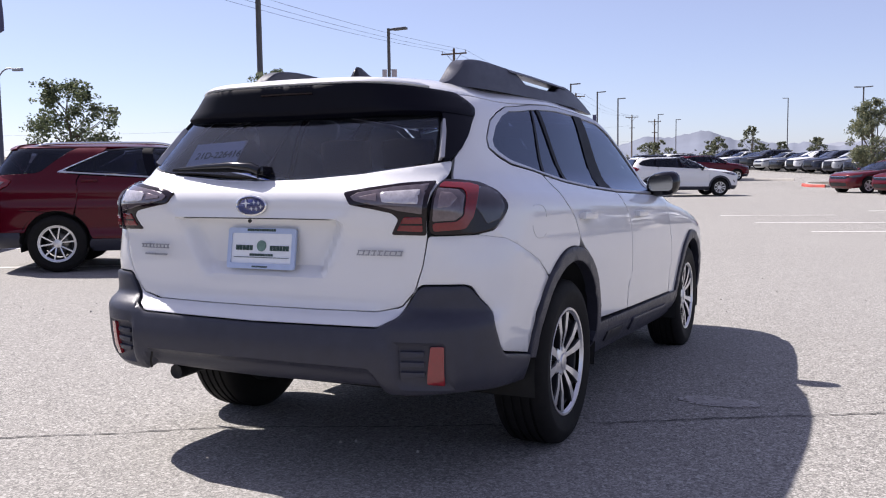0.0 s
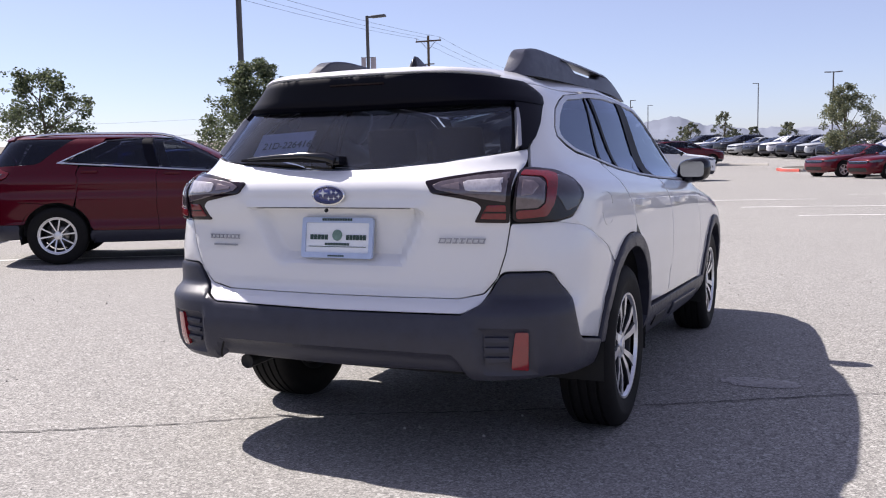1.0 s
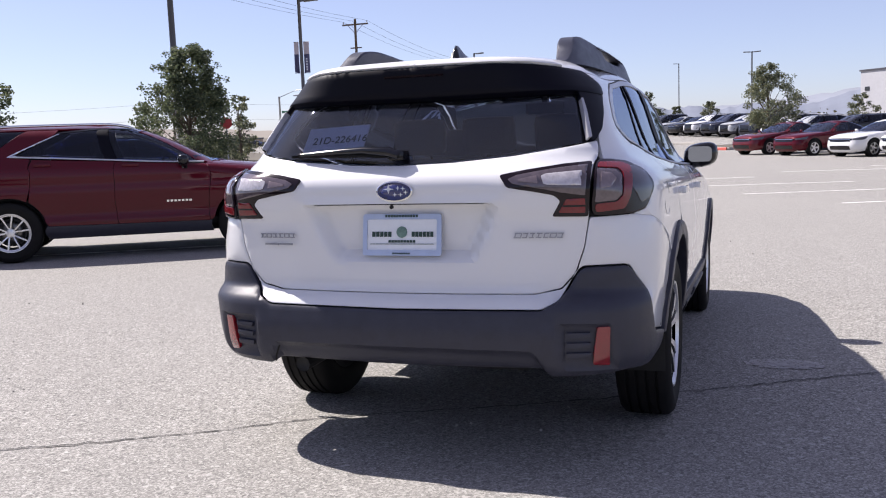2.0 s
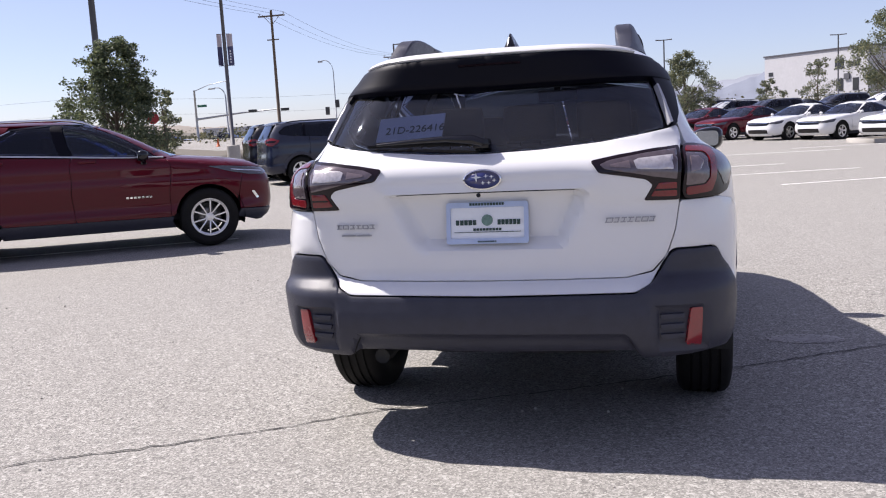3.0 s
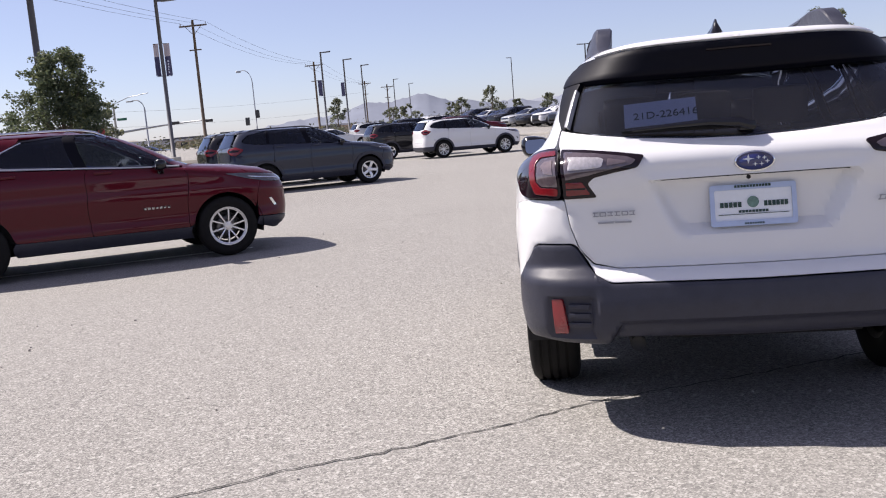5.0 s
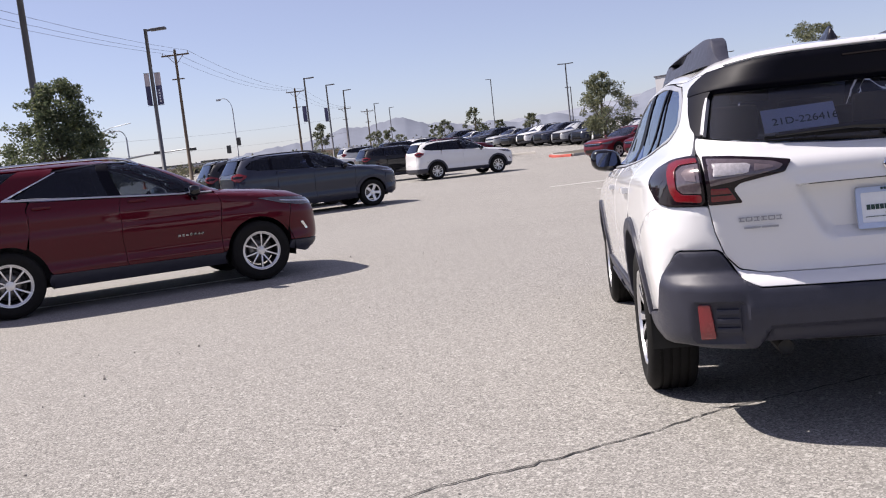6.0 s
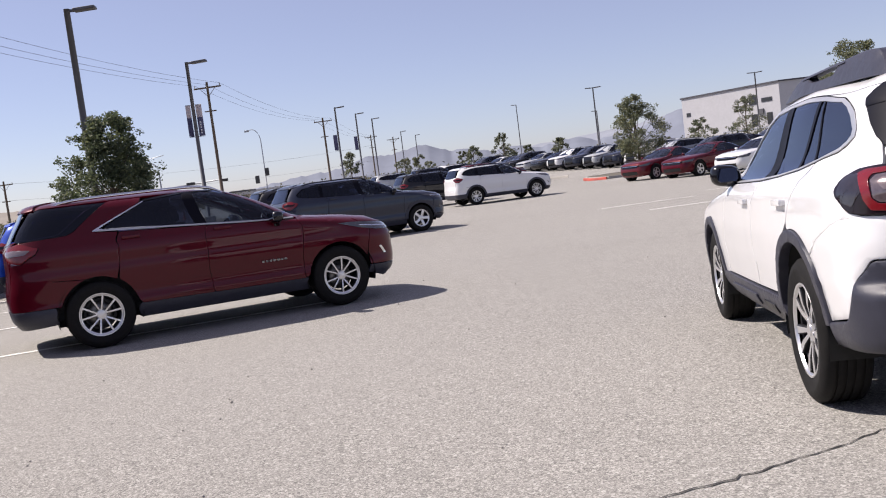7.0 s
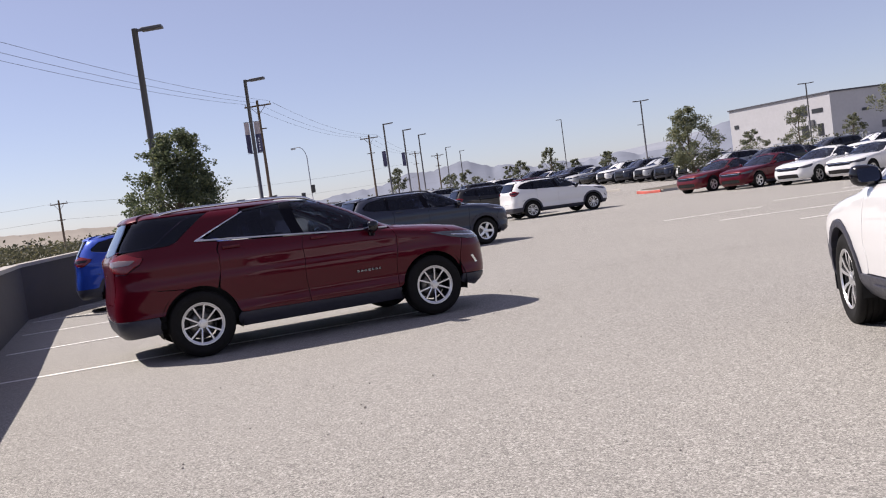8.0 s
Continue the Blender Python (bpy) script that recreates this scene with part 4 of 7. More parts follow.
        top_out = "y-.452@1.273 y-.355@1.349 y-.235@1.394 y-.10@1.425 y.22@1.440 y.75@1.441 y1.15@1.441 y1.32@1.432 y1.51@1.384 y1.73@1.297 y1.92@1.19 y1.91@1.079"
        top_in = "y1.87@1.088 y1.86@1.18 y1.68@1.288 y1.46@1.373 y1.27@1.416 y.90@1.423 y.20@1.420 y-.096@1.409 y-.205@1.381 y-.322@1.330 y-.411@1.268"
        for ring in (low_out + " " + low_in, top_out + " " + top_in):
            P("window_trim", ring, M_SATIN, lift=0.003, depth=0.005, step=0.03, r=0.0, edge=0.002, side=s, label="satin bright strip round the side glass")
            P("window_gap", ring.replace("y-.452@1.27", "y-.462@1.27").replace("y-.467@", "y-.476@"), M_DARK, lift=-0.006, depth=0.004, step=0.035, r=0.0, edge=0.0, side=s)
        P("quarter_window", "y.190@1.419 y.0@1.415 y-.096@1.408 y-.205@1.379 y-.320@1.328 y-.410@1.268 y-.398@1.232 y-.285@1.197 y.005@1.159 y.040@1.153", M_TINT, lift=-0.003, depth=0.004, step=0.05, edge=0.0, side=s, label="tinted quarter window")
        P("window_pillar", "y.188@1.420 y.204@1.420 y.056@1.150 y.038@1.152", M_PILLAR, lift=0.001, depth=0.01, step=0.05, r=0.0, edge=0.0, side=s)
        P("door_window", "y.205@1.420 y.255@1.420 y.270@1.129 y.058@1.150", M_TINT, lift=-0.003, depth=0.004, step=0.05, r=0.0, edge=0.0, side=s, label="small fixed pane of the rear door")
        P("window_sash", "y.253@1.421 y.297@1.421 y.312@1.124 y.268@1.128", M_PILLAR, lift=0.002, depth=0.01, step=0.05, r=0.0, edge=0.0, side=s)
        P("door_window", "y.298@1.421 y.845@1.423 y.765@1.102 y.60@1.107 y.314@1.125", M_TINT, lift=-0.003, depth=0.004, step=0.06, r=0.0, edge=0.0, side=s, label="tinted rear door window")
        P("window_pillar", "y.843@1.424 y.987@1.423 y.953@1.095 y.763@1.102", M_PILLAR, lift=0.002, depth=0.01, step=0.05, r=0.0, edge=0.0, side=s)
        P("door_window", "y.988@1.423 y1.26@1.416 y1.46@1.372 y1.68@1.287 y1.86@1.18 y1.87@1.089 y.955@1.094", M_SIDE, lift=-0.003, depth=0.004, step=0.06, r=0.0, edge=0.0, side=s, label="clear front door window")
        P("a_pillar", pillar, M_WHITE, depth=0.010, step=0.05, r=0.004, edge=0.002, side=s)
        roof_rail(car, s)
        door_mirror(car, s, s * 0.805, 1.80, 1.135, M_GLOSS, 0.90)
        for y in (0.20, 1.19):
            at = hull.at(hull.q_of("y", y, hull.v_of(0.965)), hull.v_of(0.965))
            handle(car, s, s * (at.x - 0.004), y, 0.965, M_WHITE)
        # wheel wells
        for y in (0.0, 2.745):
            bm = bmesh.new()
            wheel_well(bm, s * 0.60, s * 0.895, y, 0.36, 0.425)
            part("wheel_well", bm, M_DARK, car)
    # fuel flap, on the right flank
    c = hull.outline("y-.40@.965")[0]
    ringo = [c + Vector((0.082 * math.copysign(abs(math.cos(a)) ** 0.75, math.cos(a)), 0.082 * math.copysign(abs(math.sin(a)) ** 0.75, math.sin(a)))) for a in [k * math.tau / 24 for k in range(24)]]
    ringi = [c + (p - c) * 0.965 for p in ringo]
    for a, b in ((0, 9), (13, 22)):
        skin("fuel_flap_gap", panel(hull, ringo[a:b] + ringi[a:b][::-1], 0.0010, 0.003, 0.05, 1, 0.0), M_SATIN, car)
    # nose
    P("hood", "y2.14@1.068 e.86@1.03 e.98@.94 e.75@.90 e.4@.885 e0@.88 e0@1.085 e.5@1.09 e.84@1.088", M_WHITE, step=0.08)
    P("hood", "y2.14@1.068 e.86@1.03 e.98@.94 e.75@.90 e.4@.885 e0@.88 e0@1.085 e.5@1.09 e.84@1.088", M_WHITE, step=0.08, side=-1)
    P("windscreen", "e.862@1.10 e.805@1.25 e.67@1.44 e.30@1.476 e0@1.484 e0@1.09", M_PANE, lift=-0.004, depth=0.004, step=0.09, edge=0.0)
    P("windscreen", "e.862@1.10 e.805@1.25 e.67@1.44 e.30@1.476 e0@1.484 e0@1.09", M_PANE, lift=-0.004, depth=0.004, step=0.09, edge=0.0, side=-1)
    for s in (1, -1):
        P("front_bumper", "y3.29@.80 e.97@.93 e.75@.89 e0@.87 e0@.30 e.7@.30 y3.18@.35 y3.22@.60", M_CLAD, step=0.09, side=s)

    # plate, badge, wiper, lettering
    bm = bmesh.new()
    outer, inner = round_rect(0.154, 0.077, 0.010), round_rect(0.138, 0.057, 0.006)
    a = [bm.verts.new((x, 0, z)) for x, z in outer]
    b = [bm.verts.new((x, 0, z)) for x, z in inner]
    c = [bm.verts.new((x, 0.012, z)) for x, z in outer]
    d = [bm.verts.new((x, 0.006, z)) for x, z in inner]
    n = len(a)
    for i in range(n):
        j = (i + 1) % n
        for q in ((a[i], a[j], b[j], b[i]), (c[i], c[j], a[j], a[i]), (b[i], b[j], d[j], d[i])):
            bm.faces.new(q)
    plate = skin("plate_frame", bm, M_PLATE_FRAME, car, "pale blue plate frame")
    plate.matrix_basis = pose(0.0, -0.976, 0.845, -7.0)
    bm = bmesh.new()
    slab(bm, round_rect(0.1375, 0.0575, 0.006), 0.003)
    _placed(part("plate_insert", bm, M_PLATE_WHITE, plate, smooth=False), pose(0, 0.0065, 0))
    bars(plate, "lettering", -0.080, 0.002, 0.0035, [0.0125] * 5, 0.019, M_INK, 0.0035)
    bars(plate, "lettering", 0.081, 0.002, 0.0035, [0.0115] * 6, 0.019, M_INK, 0.003)
    bars(plate, "lettering", 0.0, -0.024, 0.0035, [0.009] * 9, 0.009, M_INK, 0.003)
    bars(plate, "lettering", 0.0, 0.069, -0.0025, [0.008] * 12, 0.009, M_INK, 0.003)
    bars(plate, "lettering", 0.0, -0.069, -0.0025, [0.006] * 8, 0.006, M_INK, 0.003)
    bars(plate, "rule", 0.0, -0.034, 0.0035, [0.25], 0.002, M_INK)
    bm = bmesh.new()
    slab(bm, oval(0.021, 0.021), 0.003)
    _placed(part("globe", bm, M_GLOBE, plate, smooth=False), pose(0, 0.0030, 0.010))
    bm = bmesh.new()
    tube(bm, [(0, 0, 0), (0, 0, 0.004)], 0.008, 10)
    _placed(part("camera_lens", bm, M_DARK, car), pose(-0.02, -1.012, 0.948, 60))
    badge = bmesh.new()
    rings = [(0.070, 0.0375, 0.012), (0.070, 0.0375, 0.0), (0.0655, 0.033, -0.003), (0.062, 0.030, 0.003)]
    loops = [[badge.verts.new((x, y, z)) for x, z in oval(rx, rz, 36)] for rx, rz, y in rings]
    for p, q in zip(loops, loops[1:]):
        for i in range(36):
            badge.faces.new((p[i], p[(i + 1) % 36], q[(i + 1) % 36], q[i]))
    badge = skin("badge", badge, M_CHROME, car, "blue oval badge with a chrome rim")
    badge.matrix_basis = pose(0, -1.034, 1.006, 2)
    bm = bmesh.new()
    slab(bm, oval(0.0635, 0.0315, 36), 0.004)
    _placed(part("badge_field", bm, M_OVAL, badge), pose(0, 0.001, 0))
    for x, z, r in ((-0.022, 0.008, 0.017), (0.014, 0.012, 0.008), (0.034, 0.010, 0.008), (0.002, -0.012, 0.008), (0.024, -0.012, 0.008), (0.044, -0.004, 0.008)):
        bm = bmesh.new()
        slab(bm, [(x + (r if k % 2 == 0 else r * 0.28) * math.cos(k * math.tau / 8) * 1.25, z + (r if k % 2 == 0 else r * 0.28) * math.sin(k * math.tau / 8)) for k in range(8)], 0.003)
        _placed(part("star", bm, M_STAR, badge, smooth=False), pose(0, -0.0015, 0))
    bars(car, "lettering", 0.515, 0.843, -0.987, [0.024, 0.018, 0.018, 0.020, 0.018, 0.018, 0.020], 0.019, M_LETTER, 0.006, rz=6, slant=0.006, hollow=True)
    bars(car, "lettering", 0.515, 0.843, -0.987, [0.004] * 9, 0.019, M_LETTER, 0.0165, rz=6, slant=0.006)
    bars(car, "lettering", -0.508, 0.843, -0.987, [0.021] * 6, 0.017, M_LETTER, 0.006, rz=-6, hollow=True)
    bars(car, "lettering", -0.508, 0.843, -0.987, [0.004] * 8, 0.017, M_LETTER, 0.0165, rz=-6)
    bars(car, "lettering", -0.506, 0.810, -0.985, [0.06, 0.062], 0.007, M_LETTER, 0.003, rz=-6)
    for s in (1, -1):
        P("handle_slit", "x0@.9635 x.20@.9630 x.33@.9615 x.33@.9590 x.20@.9600 x0@.9605", M_DARK, lift=0.0012, depth=0.002, step=0.03, r=0.0, edge=0.0, side=s, swell=plate_recess)
    bm = bmesh.new()
    arm = [(0.0, -0.978, 1.135), (-0.04, -0.980, 1.150), (-0.14, -0.976, 1.158), (-0.27, -0.962, 1.155), (-0.42, -0.940, 1.148)]
    tube(bm, arm, [0.017, 0.019, 0.013, 0.010, 0.006], 8)
    box(bm, -0.03, -0.012, -0.020, 0.03, 0.05, 0.016, 0.01, m=pose(-0.01, -0.972, 1.138))
    wiper = skin("wiper", bm, M_GLOSS, car, "black rear wiper arm", 50)
    bm = bmesh.new()
    tube(bm, [(-0.46, -0.930, 1.143), (-0.2, -0.955, 1.142), (-0.05, -0.962, 1.136)], [0.006, 0.010, 0.008], 6)
    part("wiper_blade", bm, M_RUBBER, wiper)
    # shark fin on the roof
    bm = bmesh.new()
    rows = []
    for y, h, w in ((-0.31, 0.0, 0.030), (-0.295, 0.055, 0.022), (-0.275, 0.075, 0.016), (-0.245, 0.072, 0.017), (-0.18, 0.045, 0.026), (-0.09, 0.014, 0.030), (-0.05, 0.0, 0.018)):
        rows.append([bm.verts.new((w * a, y + 0.0, 1.545 + 0.012 * (y + 0.3) * 4 + h * b * 0.92)) for a, b in ((-1.5, -0.1), (-0.8, 0.5), (-0.2, 1), (0.2, 1), (0.8, 0.5), (1.5, -0.1))])
    for a, b in zip(rows, rows[1:]):
        for k in range(5):
            bm.faces.new((a[k], b[k], b[k + 1], a[k + 1]))
    bm.faces.new(rows[0])
    skin("roof_antenna", bm, M_GLOSS, car, "black shark fin antenna", 60)
    # inside and below
    bm = bmesh.new()
    box(bm, -0.12, -0.012, -0.035, 0.12, 0.012, 0.035, 0.012)
    box(bm, -0.02, 0.0, 0.02, 0.02, 0.05, 0.09, 0.006)
    part("rear_view_mirror", bm, M_CABIN, car, m=pose(0, 1.47, 1.445, 8))
    cabin(car, -0.78, 1.95, 0.70, floor=0.33, sill=0.90, wb=2.745)
    bm = bmesh.new()
    box(bm, -0.60, -0.70, 0.33, 0.60, 3.4, 0.42, 0.03)
    tube(bm, [(-0.44, -0.95, 0.335), (-0.44, -0.55, 0.36)], 0.03, 10)
    box(bm, -0.30, -0.75, 0.30, 0.45, -0.45, 0.40, 0.05)
    box(bm, -0.82, 0.48, 0.31, 0.82, 2.27, 0.40, 0.02)
    # Unseen fill boxes, added to close light holes in the wagon's shadow.
    box(bm, -0.56, -0.93, 0.39, 0.56, -0.68, 0.60, 0.03)
    box(bm, -0.70, -0.80, 0.39, 0.70, -0.48, 0.60, 0.03)
    box(bm, -0.60, 2.0, 0.40, 0.60, 3.3, 0.86, 0.05)
    tube(bm, [(-0.75, 0, 0.34), (0.75, 0, 0.34)], 0.05, 8)
    part("underbody", bm, M_DARK, car)
    kit = WheelKit(0.356, 0.225, 0.226, "split")
    for x, y, a in ((0.79, 0, 10), (-0.79, 0, 40), (0.79, 2.745, 25), (-0.79, 2.745, 60)):
        kit.mount(car, x, y, 0.335 if y == 0 else 0.368, a)
    # stock card behind the glass
    bm = bmesh.new()
    box(bm, -0.135, -0.002, -0.058, 0.135, 0.002, 0.058)
    card = part("stock_card", bm, M_PAPER, car, "white paper card with a stock number", smooth=False)
    card.matrix_basis = pose(-0.308, -0.852, 1.210, -38, -2, -5)
    text = bpy.data.curves.new("stock_number", "FONT")
    text.body = "21D-226416"
    text.size, text.align_x, text.align_y, text.extrude = 0.048, "CENTER", "CENTER", 0.0008
    hold = new("stock_number", text)
    got = bpy.data.meshes.new_from_object(hold.evaluated_get(bpy.context.evaluated_depsgraph_get()))
    bpy.data.objects.remove(hold)
    got.materials.clear()
    got.materials.append(M_INK)
    ob = new("stock_number", got)
    ob.parent = card
    ob.matrix_basis = pose(0.02, -0.0045, -0.012, 90)
    return car


build_wagon()


# ---------------------------------------------------------------- other cars
SUV_ROWS = [
    (0.24, 0.83, -0.80, 3.42, 0.35, 0.42, 0.42, 0.50),
    (0.34, 0.893, -0.92, 3.53, 0.33, 0.42, 0.42, 0.52),
    (0.43, 0.917, -0.95, 3.56, 0.32, 0.42, 0.43, 0.53),
    (0.55, 0.899, -0.967, 3.582, 0.32, 0.42, 0.44, 0.57),
    (0.68, 0.914, -0.958, 3.575, 0.32, 0.43, 0.46, 0.63),
    (0.80, 0.920, -0.935, 3.56, 0.32, 0.44, 0.48, 0.64),
    (0.90, 0.911, -0.930, 3.50, 0.32, 0.45, 0.52, 0.72),
    (1.000, 0.912, -0.930, 3.35, 0.32, 0.46, 0.60, 0.84),
    (1.060, 0.905, -0.930, 3.06, 0.32, 0.46, 0.72, 0.92),
    (1.100, 0.896, -0.926, 2.68, 0.32, 0.46, 0.78, 0.84),
    (1.132, 0.885, -0.912, 2.40, 0.32, 0.48, 0.60, 0.55),
    (1.20, 0.862, -0.870, 2.24, 0.32, 0.50, 0.40, 0.42),
    (1.32, 0.820, -0.790, 2.02, 0.31, 0.52, 0.36, 0.40),
    (1.42, 0.775, -0.715, 1.81, 0.30, 0.52, 0.34, 0.38),
    (1.49, 0.735, -0.668, 1.64, 0.30, 0.50, 0.34, 0.36),
    (1.535, 0.685, -0.640, 1.50, 0.30, 0.46, 0.34, 0.34),
    (1.562, 0.600, -0.580, 1.33, 0.28, 0.42, 0.32, 0.33),
    (1.585, 0.460, -0.400, 1.13, 0.24, 0.38, 0.28, 0.32),
    (1.600, 0.280, -0.100, 0.90, 0.18, 0.32, 0.20, 0.28),
    (1.608, 0.004, 0.200, 0.50, 0.00, 0.10, 0.00, 0.10),
]
SEDAN_ROWS = [
    (0.20, 0.80, -0.93, 3.42, 0.36, 0.42, 0.42, 0.50),
    (0.30, 0.86, -1.01, 3.53, 0.34, 0.42, 0.42, 0.55),
    (0.48, 0.895, -1.05, 3.59, 0.33, 0.42, 0.44, 0.60),
    (0.64, 0.902, -1.05, 3.57, 0.33, 0.44, 0.46, 0.66),
    (0.78, 0.900, -1.03, 3.53, 0.33, 0.46, 0.50, 0.72),
    (0.86, 0.895, -1.02, 3.42, 0.34, 0.48, 0.58, 0.82),
    (0.92, 0.888, -1.02, 3.14, 0.36, 0.50, 0.70, 0.86),
    (0.97, 0.872, -1.00, 2.58, 0.40, 0.52, 0.78, 0.72),
    (1.005, 0.850, -0.86, 2.05, 0.50, 0.60, 0.45, 0.42),
    (1.03, 0.835, -0.55, 1.96, 0.55, 0.45, 0.36, 0.40),
    (1.10, 0.805, -0.33, 1.80, 0.34, 0.42, 0.34, 0.38),
    (1.20, 0.760, -0.10, 1.57, 0.32, 0.42, 0.33, 0.36),
    (1.30, 0.705, 0.16, 1.32, 0.31, 0.42, 0.32, 0.34),
    (1.36, 0.655, 0.36, 1.14, 0.30, 0.36, 0.30, 0.30),
    (1.40, 0.570, 0.52, 1.00, 0.26, 0.22, 0.26, 0.24),
    (1.425, 0.400, 0.60, 0.90, 0.20, 0.14, 0.20, 0.14),
    (1.435, 0.004, 0.68, 0.82, 0.00, 0.05, 0.00, 0.05),
]
KITS = {}


def wheel_kit(style, fine):
    key = (style, fine)
    if key not in KITS:
        KITS[key] = WheelKit(0.355, 0.225, 0.222, style, fine)
    return KITS[key]


def build_suv(name, label, m, paint, style, group="", step=0.06, wb=2.725, tall=1.0, rims="ten", trim=None, lamp=None, seats=True, category="car"):
    """A crossover: its skin panels, glass, lamps, trim, wheels and cabin. style "blade": a bright blade behind the doors' glass and a
    glass quarter that wraps to the tail; "plain": a quarter window behind the doors."""
    short = lambda y: y if y > -0.42 else -0.42 + (y + 0.42) * 0.82
    rows = [(z * tall, w, short(yr), yf * wb / 2.725, *rest) for z, w, yr, yf, *rest in SUV_ROWS]
    hull = Hull(rows, levels=90)
    car = thing(name, label, category, group, m)
    fine = step < 0.09
    edge = 0.002 if fine else 0.0

    def conv(text):
        words = []
        for w in text.split():
            a, z = w[1:].split("@")
            a = float(a) * (wb / 2.725 if w[0] == "y" and float(a) > 0.6 else 1.0)
            a = short(a) if w[0] == "y" else a
            words.append(f"{w[0]}{a:.4f}@{float(z) * (tall if float(z) > 0.85 else 1.0):.4f}")
        return " ".join(words)

    def P(pname, text, mat, lift=0.0, depth=0.02, side=1, parent=None, st=step, r=0.015, e=edge, plabel=""):
        return skin(pname, panel(hull, conv(text), lift, depth, st, side, r, e), mat, parent or car, plabel)

    def T(pname, text, mat, lift=0.0, depth=0.02, st=step, plabel="", parent=None):
        return skin(pname, panel(hull, tail_outline(hull, conv(text)), lift, depth, st, 1, 0.015, edge), mat, parent or car, plabel)

    lower = M_CLAD
    T("rear_window", "x0@1.52 x.48@1.51 x.55@1.40 x.60@1.21 x.3@1.178 x0@1.172", M_TINT, -0.004, 0.004)
    T("tailgate", "x0@1.166 x.3@1.171 x.61@1.203 x.66@1.20 x.672@1.0 x.66@.76 x.58@.665 x0@.66", paint)
    T("rear_bumper", "x0@.654 x.585@.66 x.668@.755 x.680@.90 x.69@1.0 y-.76@.976 y-.42@.765 " + arch(0, 0.402, 108, 160, 6) + " y-.44@.50 x.60@.49 x0@.485", paint)
    T("lower_bumper", "x0@.480 x.60@.485 y-.44@.495 y-.425@.45 y-.41@.32 x.70@.29 x0@.28", lower, 0.004, 0.03)
    T("spoiler", "x0@1.595 x.30@1.59 x.52@1.555 x.60@1.52 x.54@1.505 x0@1.515", paint, 0.012, 0.04)
    bm = bmesh.new()
    slab(bm, round_rect(0.15, 0.075, 0.01), 0.008)
    part("plate", bm, M_PLATE_WHITE, car, smooth=False, m=pose(0, short(-0.934) + 0.014, 0.86 * tall, 0))
    pivot = 2.725
    for s in (1, -1):
        roof = "x0@1.535 x.40@1.530 x.58@1.512 y-.45@1.535 y.30@1.547 y1.30@1.552 y1.60@1.530 e.66@1.500 e.3@1.532 e0@1.540 e0@1.608 x0@1.608"
        P("roof", roof, paint, side=s, r=0.0, st=step * 1.5, e=0.0)
        P("roof_lining", "x0@1.550 x.40@1.548 x.48@1.545 y-.35@1.552 y.30@1.562 y1.25@1.562 e.55@1.545 e.3@1.555 e0@1.560 e0@1.605 x0@1.605", M_CABIN, -0.022, 0.0, s, st=0.09, r=0.0, e=0.0)
        lampb = P("tail_light", "x.50@1.13 x.70@1.185 y-.74@1.195 y-.53@1.128 y-.58@1.072 y-.76@.985 x.70@1.005 x.56@1.07", M_TAIL_RED, 0.008, 0.02, s, plabel="red tail light")
        P("clear_lens", "x.60@1.12 y-.80@1.13 y-.62@1.115 y-.70@1.075 x.66@1.065", M_TAIL_CLEAR if style == "blade" else M_TAIL_DARK, 0.012, 0.006, s, lampb, r=0.02)
        if style == "blade":
            P("quarter_panel", "y-.52@1.130 y-.575@1.066 y-.755@.978 y-.80@.975 y-.43@.773 " + arch(0, 0.402, 105, 60, 6) + " y.243@.86 y.263@1.05 y.283@1.203 y.035@1.232 y.55@1.492 y.60@1.540 y.27@1.540 y.15@1.490 y-.16@1.25 y-.23@1.222 y-.66@1.203 y-.75@1.198", paint, side=s, plabel="painted rear quarter")
            P("quarter_lining", "y-.75@.98 y.26@.98 y.26@1.18 y-.23@1.195 y-.66@1.175 y-.75@1.17", M_CABIN, -0.03, 0.0, s, st=0.07, r=0.0, e=0.0)
            P("blade_lining", "y.06@1.245 y.52@1.48 y.30@1.52 y.17@1.482 y-.12@1.258", M_CABIN, -0.022, 0.0, s, st=0.05, r=0.0, e=0.0)
            P("quarter_window", "y-.64@1.208 y-.23@1.228 y-.17@1.254 y.14@1.490 y.25@1.530 y-.45@1.528 x.58@1.505 x.63@1.30 x.66@1.215", M_TINT, -0.003, 0.004, s)
            P("bright_blade", "y.020@1.232 y.12@1.238 y.13@1.252 y.085@1.254 y.60@1.490 y.580@1.496 y.04@1.246", M_CHROME, 0.006, 0.012, s, plabel="chrome blade", r=0.004)
            P("bright_belt", "y.10@1.243 y1.2@1.173 y2.24@1.114 y2.24@1.102 y1.2@1.158 y.05@1.229", M_SATIN, 0.014, 0.012, s, r=0.0)
        else:
            P("quarter_panel", "y-.52@1.130 y-.575@1.066 y-.755@.978 y-.80@.975 y-.43@.773 " + arch(0, 0.402, 105, 60, 6) + " y.24@.86 y.26@1.05 y.25@1.195 y-.20@1.222 y-.50@1.275 y-.52@1.34 y-.34@1.46 y-.10@1.512 y.10@1.540 y-.42@1.532 x.585@1.508 x.635@1.30 x.67@1.205 y-.75@1.198", paint, side=s)
            P("quarter_lining", "y-.75@.98 y.25@.98 y.25@1.175 y-.22@1.20 y-.54@1.25 y-.57@1.34 y-.40@1.47 x.60@1.46 x.64@1.30 x.66@1.205", M_CABIN, -0.03, 0.0, s, st=0.07, r=0.0, e=0.0)
